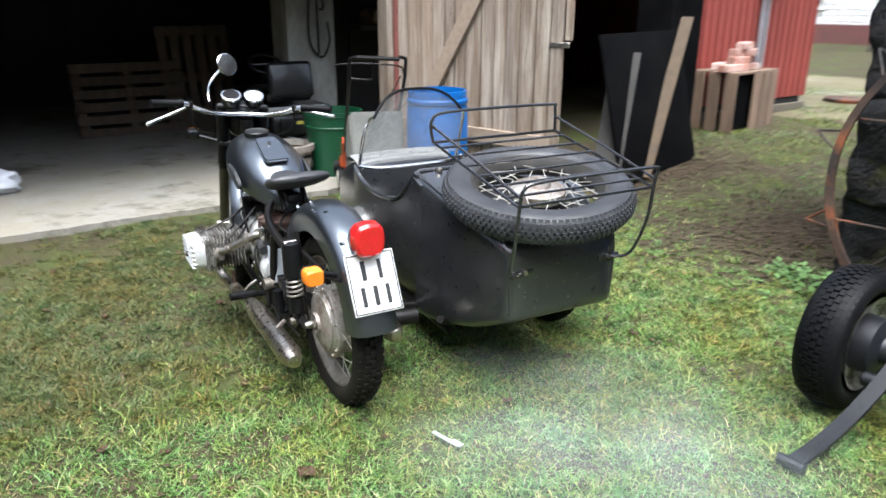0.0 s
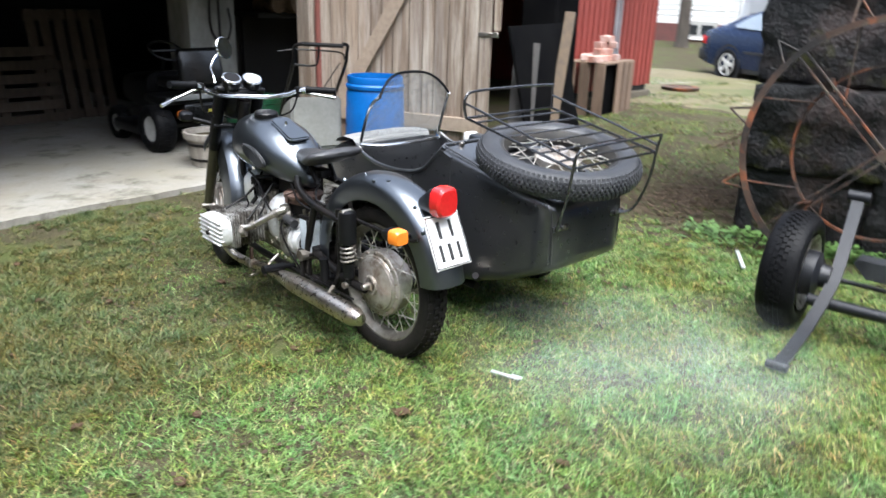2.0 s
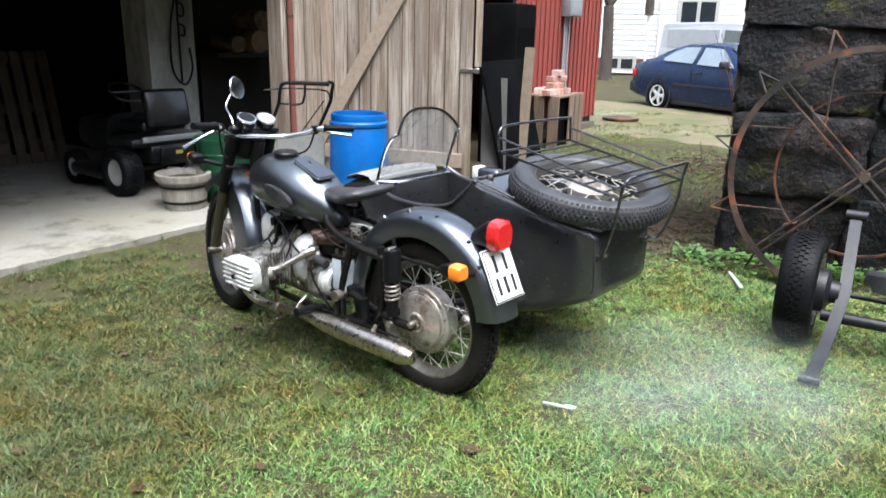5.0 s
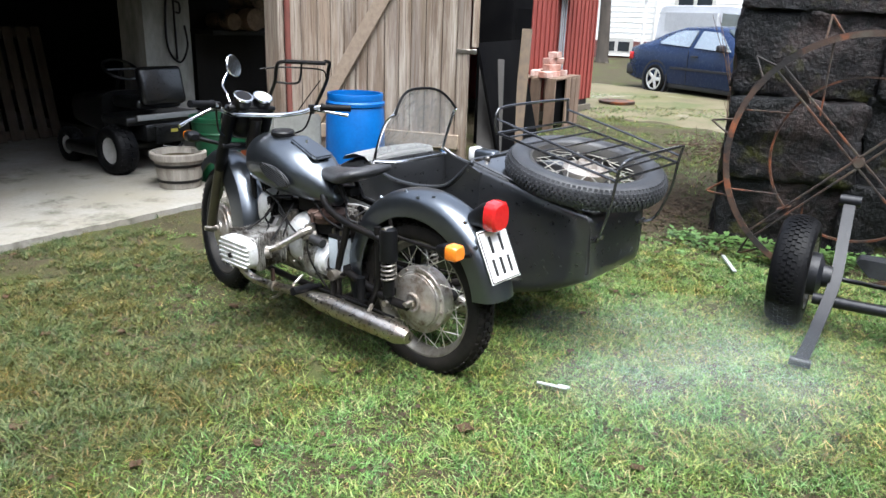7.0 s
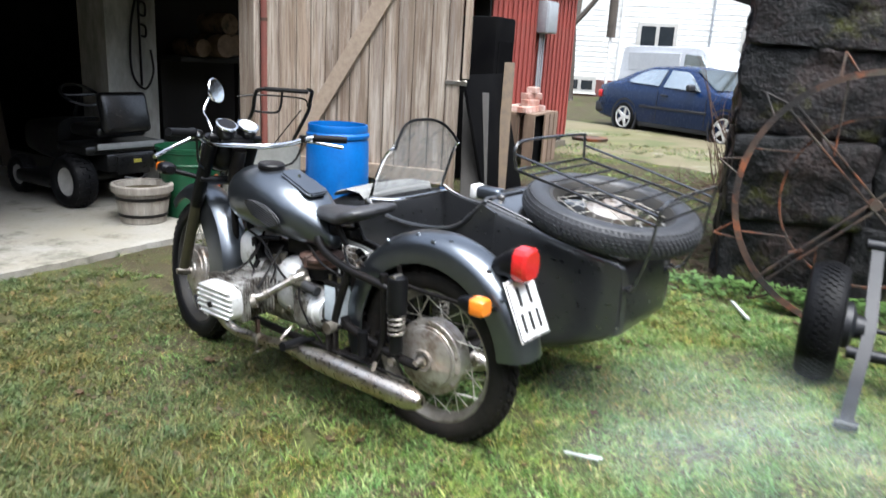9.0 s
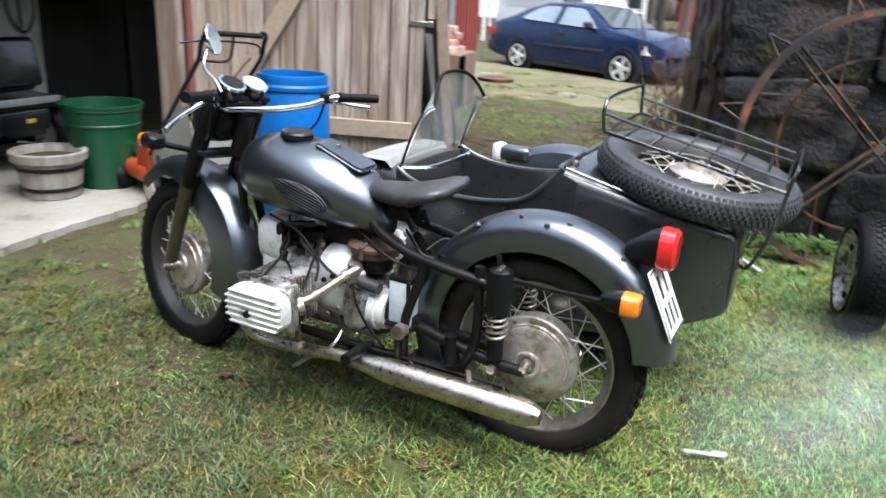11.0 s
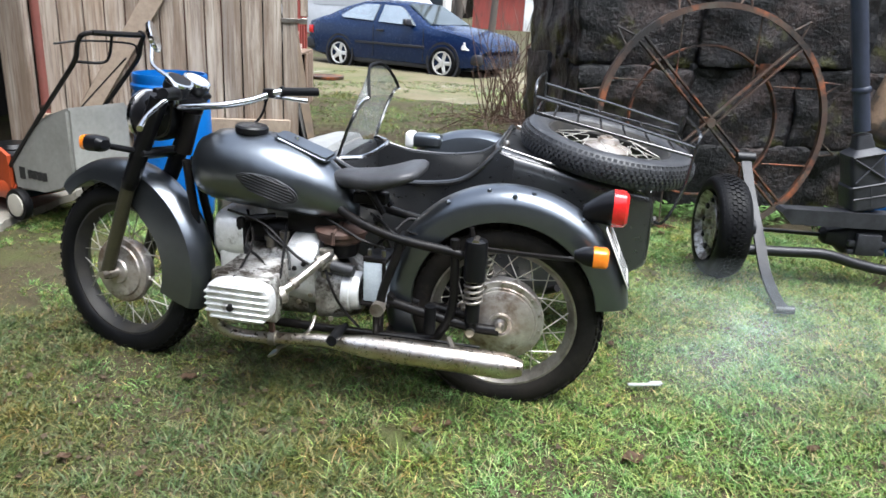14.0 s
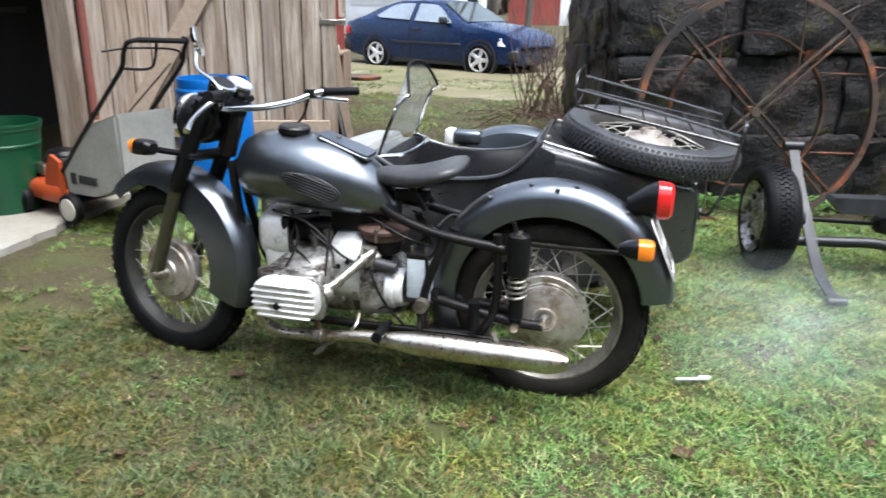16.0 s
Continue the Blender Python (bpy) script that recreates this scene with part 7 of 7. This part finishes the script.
for k in range(160):
    c = Vector((5.9 + srd.gauss(0, 0.35), 0.65 + srd.gauss(0, 0.40), 0))
    c.z = ground_height(c.x, c.y) + srd.uniform(0.01, 0.14)
    d = Vector((srd.uniform(-1, 1), srd.uniform(-1, 1), srd.uniform(-0.15, 0.4))).normalized() * srd.uniform(0.1, 0.3)
    heap.append(tube([c - d, c + d], [0.006, 0.002], 4))
tagged(part("brushwood", join(*heap), TWIG), "heap of dead brushwood and twigs on the ground", "brushwood", kind="stuff")

# ---- lawn: blades, litter ----
GRASS = bpy.data.materials.new("grass_blades")
GRASS.use_nodes = True
gn, gl = GRASS.node_tree.nodes, GRASS.node_tree.links
gb_ = gn["Principled BSDF"]
geo, rmp, tcg = gn.new("ShaderNodeNewGeometry"), gn.new("ShaderNodeValToRGB"), gn.new("ShaderNodeTexCoord")
els = rmp.color_ramp.elements
els[0].position, els[0].color = 0.0, (0.040, 0.108, 0.024, 1)
els[1].position, els[1].color = 1.0, (0.42, 0.38, 0.2, 1)
for p_, c_ in ((0.35, (0.092, 0.188, 0.042, 1)), (0.66, (0.168, 0.285, 0.074, 1)), (0.87, (0.285, 0.365, 0.16, 1)), (0.94, (0.2, 0.17, 0.095, 1))):
    e_ = els.new(p_)
    e_.color = c_
gl.new(geo.outputs["Random Per Island"], rmp.inputs[0])
pat = gn.new("ShaderNodeTexNoise")
pat.inputs["Scale"].default_value, pat.inputs["Detail"].default_value = 1.6, 7
gl.new(tcg.outputs["Object"], pat.inputs["Vector"])
pr = gn.new("ShaderNodeValToRGB")
pr.color_ramp.elements[0].position, pr.color_ramp.elements[1].position = 0.42, 0.64
pr.color_ramp.elements[0].color, pr.color_ramp.elements[1].color = (1, 1, 1, 1), (1.1, 0.86, 0.68, 1)
gl.new(pat.outputs["Fac"], pr.inputs[0])
mg = gn.new("ShaderNodeMix")
mg.data_type, mg.blend_type = "RGBA", "MULTIPLY"
mg.inputs["Factor"].default_value = 1.0
gl.new(rmp.outputs[0], mg.inputs["A"])
gl.new(pr.outputs[0], mg.inputs["B"])
clump = gn.new("ShaderNodeTexNoise")
clump.inputs["Scale"].default_value, clump.inputs["Detail"].default_value = 8.5, 4
gl.new(tcg.outputs["Object"], clump.inputs["Vector"])
cr_ = gn.new("ShaderNodeValToRGB")
cr_.color_ramp.elements[0].position, cr_.color_ramp.elements[1].position = 0.36, 0.66
cr_.color_ramp.elements[0].color, cr_.color_ramp.elements[1].color = (0.80, 0.97, 0.98, 1), (1.15, 0.98, 0.74, 1)
gl.new(clump.outputs["Fac"], cr_.inputs[0])
mc = gn.new("ShaderNodeMix")
mc.data_type, mc.blend_type = "RGBA", "MULTIPLY"
mc.inputs["Factor"].default_value = 1.0
gl.new(mg.outputs["Result"], mc.inputs["A"])
gl.new(cr_.outputs[0], mc.inputs["B"])
gl.new(mc.outputs["Result"], gb_.inputs["Base Color"])
gb_.inputs["Roughness"].default_value = 0.55
gb_.inputs["Specular IOR Level"].default_value = 0.35
gb_.inputs["Subsurface Weight"].default_value = 0.0


WORN = GRASS.copy()
WORN.name = "worn_grass_blades"
for nd in WORN.node_tree.nodes:
    if nd.type == "MIX":
        nd.inputs["Factor"].default_value = 1.0
    if nd.type == "VALTORGB" and len(nd.color_ramp.elements) == 6:
        for e_, c_ in zip(nd.color_ramp.elements, ((0.026, 0.048, 0.012), (0.05, 0.078, 0.02), (0.088, 0.112, 0.034), (0.15, 0.152, 0.062), (0.12, 0.085, 0.045), (0.22, 0.185, 0.095))):
            e_.color = (*c_, 1)


def blades(name, x0, x1, y0, y1, count, hmin, hmax, width, seed, keep, label):
    rng = np.random.default_rng(seed)
    x = rng.uniform(x0, x1, count)
    y = rng.uniform(y0, y1, count)
    ok = np.array([keep(a, b) for a, b in zip(x, y)])
    x, y = x[ok], y[ok]
    n = len(x)
    z = np.array([ground_height(a, b) for a, b in zip(x, y)]) - 0.004
    patch = np.array([noise.noise((a * 1.3, b * 1.3, 7)) for a, b in zip(x, y)])
    tuft = np.array([noise.noise((a * 7, b * 7, 3)) for a, b in zip(x, y)])
    h = rng.uniform(hmin, hmax, n) * np.clip(1 + 0.6 * patch + 0.8 * tuft, 0.35, 2.2)
    ang = rng.uniform(0, 2 * np.pi, n)
    w = width * rng.uniform(0.6, 1.3, n) / 2
    lean = rng.uniform(0.4, 2.6, n) * h
    la = rng.uniform(0, 2 * np.pi, n)
    bx, by = np.cos(ang) * w, np.sin(ang) * w
    lx, ly = np.cos(la) * lean, np.sin(la) * lean
    v = np.empty((n, 5, 3))
    v[:, 0] = np.stack([x - bx, y - by, z], 1)
    v[:, 1] = np.stack([x + bx, y + by, z], 1)
    v[:, 2] = np.stack([x + bx * 0.8 + lx * 0.35, y + by * 0.8 + ly * 0.35, z + h * 0.6], 1)
    v[:, 3] = np.stack([x - bx * 0.8 + lx * 0.35, y - by * 0.8 + ly * 0.35, z + h * 0.6], 1)
    v[:, 4] = np.stack([x + lx, y + ly, z + h * 0.95], 1)
    me = bpy.data.meshes.new(name)
    me.vertices.add(n * 5)
    me.vertices.foreach_set("co", v.ravel())
    loops = (np.arange(n)[:, None] * 5 + np.array([0, 1, 2, 3, 3, 2, 4])[None]).ravel()
    me.loops.add(n * 7)
    me.loops.foreach_set("vertex_index", loops)
    me.polygons.add(n * 2)
    me.polygons.foreach_set("loop_start", (np.arange(n)[:, None] * 7 + np.array([0, 4])[None]).ravel())
    me.update(calc_edges=True)
    me.validate()
    me.materials.append(GRASS)
    me.materials.append(WORN)
    wear = np.clip((y - 0.0) / 0.9, 0, 1) * np.clip((0.45 - x) / 0.5, 0, 1) * 0.92 + 0.14 + np.clip((-0.3 - x) / 1.0, 0, 1) * 0.35 + 0.45 * patch + np.clip((x - 2.6) / 1.6, 0, 1) * 0.40
    me.polygons.foreach_set("material_index", np.repeat((rng.uniform(0, 1, n) < wear).astype(np.int32), 2))
    return tagged(new(name, me), label, "grass", kind="stuff")


def lawn_keep(x, y):
    q = BARN.inverted() @ Vector((x, y, 0))
    if q.y > -0.195 + 0.06 * noise.noise((x * 7, y * 7, 0)):
        return False
    w = STONEWALL.inverted() @ Vector((x, y, 0))
    if w.x > -0.05 and w.y < 0.05:
        return False
    mud = noise.noise((x * 0.8, y * 0.8, 12)) + 0.4 * noise.noise((x * 3.5, y * 3.5, 3))
    near_slab = max(0, 1 - abs(q.y + 0.3) / 1.3) * (1 if x < 1.3 else 0.25)
    corner = (x - 3.5) ** 2 / 2.6 + (y - 0.45) ** 2 / 1.1
    junk = (x - 4.1) ** 2 / 3.2 + (y - 2.3) ** 2 / 1.5
    fine = 0.30 * noise.noise((x * 23, y * 23, 5)) + 0.25 * noise.noise((x * 9, y * 9, 8))
    if min(corner, junk) < 0.5 + fine * 3.4:
        return False
    return mud + fine + near_slab * 0.66 < 0.46


blades("grass_near", -1.9, 2.7, -1.9, 3.0, 400000, 0.010, 0.034, 0.0052, 1, lawn_keep, "short damp lawn grass in the yard")
blades("grass_far", 2.7, 7.5, -1.5, 4.2, 60000, 0.012, 0.042, 0.006, 2, lawn_keep, "short lawn grass towards the drive")
blades("grass_drive", 7.5, 11.5, -3.5, 6.5, 45000, 0.015, 0.05, 0.009, 4, lambda x, y: noise.noise((x * 0.7, y * 0.7, 2)) + 0.5 * noise.noise((x * 4, y * 4, 2)) > -0.1 + max(0, x - 8.6) * 0.22, "thin grass creeping over the drive")
blades("grass_wide", -9.0, 7.0, -8.0, 3.0, 150000, 0.015, 0.05, 0.009, 6, lambda x, y: (y < -1.9 or x < -4.5) and lawn_keep(x, y), "lawn grass behind the yard")
blades("grass_left", -4.5, -1.9, -2.0, 3.0, 34000, 0.012, 0.036, 0.005, 3, lawn_keep, "short lawn grass beside the slab")

worn = blades("grass_worn", -4.0, 1.4, 0.9, 3.1, 60000, 0.005, 0.02, 0.0036, 8, lambda x, y: (BARN.inverted() @ Vector((x, y, 0))).y < -0.21 and noise.noise((x * 2, y * 2, 5)) + 0.8 * noise.noise((x * 9, y * 9, 5)) > (BARN.inverted() @ Vector((x, y, 0))).y * -0.45 - 0.75, "worn straw-coloured grass beside the slab")
worn.data.materials[0] = WORN

LITTER = material("brown_leaf_litter", (0.045, 0.034, 0.022), 0.8, 0, (0.07, 0.048, 0.03), 18, per_piece=0.0, spec=0.2)
lt = np.random.default_rng(41)


def litter(name, cx, cy, rx, ry, n, label):
    vs, fs = [], []
    for k in range(n):
        a, r = lt.uniform(0, 6.28), abs(lt.normal(0, 0.62))
        x_, y_ = cx + rx * r * math.cos(a), cy + ry * r * math.sin(a)
        q = STONEWALL.inverted() @ Vector((x_, y_, 0))
        if q.x > -0.03 and q.y < 0.03:
            continue
        z_ = ground_height(x_, y_) + lt.uniform(0.0, 0.02)
        L, w, b = lt.uniform(0.012, 0.035), lt.uniform(0.006, 0.016), lt.uniform(0, 6.28)
        d, e = (math.cos(b) * L, math.sin(b) * L), (-math.sin(b) * w, math.cos(b) * w)
        i_ = len(vs)
        vs += [(x_ - d[0], y_ - d[1], z_ + lt.uniform(0, 0.012)), (x_ + e[0], y_ + e[1], z_), (x_ + d[0], y_ + d[1], z_ + lt.uniform(0, 0.012)), (x_ - e[0], y_ - e[1], z_)]
        fs.append((i_, i_ + 1, i_ + 2, i_ + 3))
    me = bpy.data.meshes.new(name)
    me.from_pydata(vs, [], fs)
    me.materials.append(LITTER)
    return tagged(new(name, me), label, "leaf litter", kind="stuff")


litter("leaf_litter", 3.5, 0.5, 1.5, 0.95, 3800, "brown leaf litter at the wall corner")
litter("leaf_litter", 4.1, 2.3, 1.6, 1.05, 3200, "brown leaf litter under the leaning junk")
def crumbs(name, n, label):
    """Tiny dark bits of leaf and earth lying in the grass."""
    vs, fs = [], []
    for k in range(n):
        x_, y_ = lt.uniform(-3.0, 4.2), lt.uniform(-1.6, 2.9)
        if noise.noise((x_ * 1.1, y_ * 1.1, 21)) < lt.uniform(-0.35, 0.25) or not lawn_keep(x_, y_):
            continue
        z_ = ground_height(x_, y_) + lt.uniform(0.008, 0.022)
        s_ = lt.uniform(0.003, 0.015)
        i_ = len(vs)
        for q in range(5):
            a = q * 1.257 + lt.uniform(-0.4, 0.4)
            vs.append((x_ + math.cos(a) * s_ * lt.uniform(0.6, 1.3), y_ + math.sin(a) * s_ * lt.uniform(0.6, 1.3), z_ + lt.uniform(-0.005, 0.006)))
        fs.append(tuple(range(i_, i_ + 5)))
    me = bpy.data.meshes.new(name)
    me.from_pydata(vs, [], fs)
    me.materials.append(LITTER)
    return tagged(new(name, me), label, "leaf litter", kind="stuff")


crumbs("leaf_crumbs", 4200, "dark crumbs of dead leaves in the lawn")
LEAF = material("dead_brown_leaf", (0.08, 0.045, 0.025), 0.7, 0, (0.13, 0.075, 0.04), 30, bump=0.2)
def dead_leaf(x, y, size, turn, mat, name="fallen_leaf", label="curled brown fallen leaf on the lawn", group="fallen leaves"):
    bm = bmesh.new()
    rows_ = []
    for v_ in np.linspace(-1, 1, 7):
        wv = (1 - abs(v_) ** 2.2) * 0.5 + 0.03
        rows_.append([bm.verts.new((float(u) * wv * size, float(v_) * size * 0.75, size * (0.14 * abs(float(u)) ** 1.5 + 0.10 * math.sin(v_ * 5 + 2 * u)))) for u in np.linspace(-1, 1, 5)])
    for a, b in zip(rows_, rows_[1:]):
        for k in range(4):
            bm.faces.new((a[k], a[k + 1], b[k + 1], b[k]))
    bmesh.ops.solidify(bm, geom=bm.faces[:], thickness=0.0015)
    return tagged(part(name, bm, mat, xf=xform(x, y, ground_height(x, y) + 0.02, turn)), label, "leaf", group)


dead_leaf(-0.355, -0.484, 0.055, 30, LEAF)
lf = random.Random(17)
for k in range(70):
    x, y = lf.uniform(-1.6, 2.4), lf.uniform(-1.2, 2.8)
    if lawn_keep(x, y):
        dead_leaf(x, y, lf.uniform(0.015, 0.042), lf.uniform(0, 360), LEAF)
WHITE_SCRAP = material("white_plastic_scrap", (0.42, 0.45, 0.43), 0.5, 0, (0.25, 0.28, 0.25), 20)
tagged(part("plastic_scrap", join(box(0, 0, 0, 0.13, 0.018, 0.006, 0.002, 1), box(0.05, 0.006, 0.003, 0.05, 0.02, 0.006, 0.002, 1)), WHITE_SCRAP, xf=xform(0.148, -0.55, ground_height(0.148, -0.55) + 0.032, -72)), "white plastic scrap lying on the grass", "litter")
tagged(part("white_stick", box(0, 0, 0, 0.024, 0.32, 0.012, 0.002, 1), WHITE_SCRAP, xf=xform(2.33, -0.49, ground_height(2.33, -0.49) + 0.035, -57)), "white painted stick lying on the grass", "stick")
# low weeds at the foot of the wall
WEED = material("green_weed_leaf", (0.07, 0.15, 0.03), 0.5, 0, (0.11, 0.2, 0.05), 12)
wrd = random.Random(31)
wv_, wf_ = [], []
for k in range(420):
    u = wrd.random()
    base = STONEWALL @ Vector((-0.12 - abs(wrd.gauss(0, 0.18)), 0.3 - 2.6 * u, 0))
    zc = ground_height(base.x, base.y)
    for j in range(5):
        a = wrd.uniform(0, 6.28)
        L = wrd.uniform(0.02, 0.055)
        up_ = wrd.uniform(0.01, 0.06)
        c = Vector((base.x, base.y, zc + up_))
        d, s_ = Vector((math.cos(a), math.sin(a), wrd.uniform(-0.1, 0.5))), Vector((-math.sin(a), math.cos(a), 0))
        i = len(wv_)
        wv_ += [c, c + d * L * 0.5 + s_ * L * 0.35, c + d * L, c + d * L * 0.5 - s_ * L * 0.35]
        wf_.append((i, i + 1, i + 2, i + 3))
me = bpy.data.meshes.new("weeds")
me.from_pydata(wv_, [], wf_)
me.materials.append(WEED)
tagged(new("weeds", me), "low green weeds along the wall foot", "weeds", kind="stuff")

# an unidentified white object on the barn floor, added as a crumpled shape
bm = bmesh.new()
bmesh.ops.create_icosphere(bm, subdivisions=4, radius=1.0)
for v in bm.verts:
    w = noise.noise_vector(v.co * 2.2)
    v.co = Vector((v.co.x * 0.20, v.co.y * 0.14, max(v.co.z, -0.6) * 0.12)) * (1 + 0.45 * w.x) + w * 0.02
WHITE_OBJECT = material("white_object_plastic", (0.62, 0.65, 0.7), 0.4, 0, (0.5, 0.53, 0.58), 12)
tagged(part("plastic_sack", bm, WHITE_OBJECT, xf=xform(-1.38, 4.15, 0.115, 20)), "crumpled white shape added for an unidentified object on the concrete floor", "sack")

# thin blue-white exhaust smoke drifting low over the grass behind the silencers
SMOKE = bpy.data.materials.new("thin_exhaust_smoke")
SMOKE.use_nodes = True
sn, sl = SMOKE.node_tree.nodes, SMOKE.node_tree.links
sn.clear()
so, smix, str_, sdf = sn.new("ShaderNodeOutputMaterial"), sn.new("ShaderNodeMixShader"), sn.new("ShaderNodeBsdfTransparent"), sn.new("ShaderNodeBsdfDiffuse")
sdf.inputs["Color"].default_value = (0.62, 0.70, 0.70, 1)
stc, sgr, snz, smul = sn.new("ShaderNodeTexCoord"), sn.new("ShaderNodeTexGradient"), sn.new("ShaderNodeTexNoise"), sn.new("ShaderNodeMath")
sgr.gradient_type = "SPHERICAL"
snz.inputs["Scale"].default_value, snz.inputs["Detail"].default_value = 1.6, 5
smr = sn.new("ShaderNodeMapRange")
smr.inputs["From Min"].default_value, smr.inputs["From Max"].default_value = 0.30, 0.72
smr.inputs["To Min"].default_value, smr.inputs["To Max"].default_value = 0.015, 0.19
smul.operation = "MULTIPLY"
sl.new(stc.outputs["Object"], sgr.inputs["Vector"])
sl.new(stc.outputs["Object"], snz.inputs["Vector"])
sl.new(snz.outputs["Fac"], smr.inputs["Value"])
sl.new(sgr.outputs["Fac"], smul.inputs[0])
sl.new(smr.outputs[0], smul.inputs[1])
sl.new(smul.outputs[0], smix.inputs[0])
sl.new(str_.outputs[0], smix.inputs[1])
sl.new(sdf.outputs[0], smix.inputs[2])
sl.new(smix.outputs[0], so.inputs["Surface"])
bm = bmesh.new()
for k in range(2):
    g = [[bm.verts.new((r * math.cos(a), r * math.sin(a), -0.45 + 0.9 * k + 0.22 * noise.noise((r * math.cos(a) * 2.1, r * math.sin(a) * 2.1, k * 3.7)))) for a in np.linspace(0, 2 * math.pi, 36, endpoint=False).tolist()] for r in np.linspace(0.05, 0.98, 12).tolist()]
    for a, b in zip(g, g[1:]):
        for i in range(36):
            bm.faces.new((a[i], a[(i + 1) % 36], b[(i + 1) % 36], b[i]))
    bm.faces.new(g[0][::-1])
smoke = part("exhaust_smoke", bm, SMOKE)
smoke.matrix_basis = Matrix.Translation((0.48, -1.06, 0.16)) @ pose(0, 0, 0, 0, 0, -40) @ Matrix.Diagonal((0.9, 0.74, 0.18, 1))
tagged(smoke, "thin blue-white exhaust smoke hanging over the lawn", "smoke", kind="stuff")
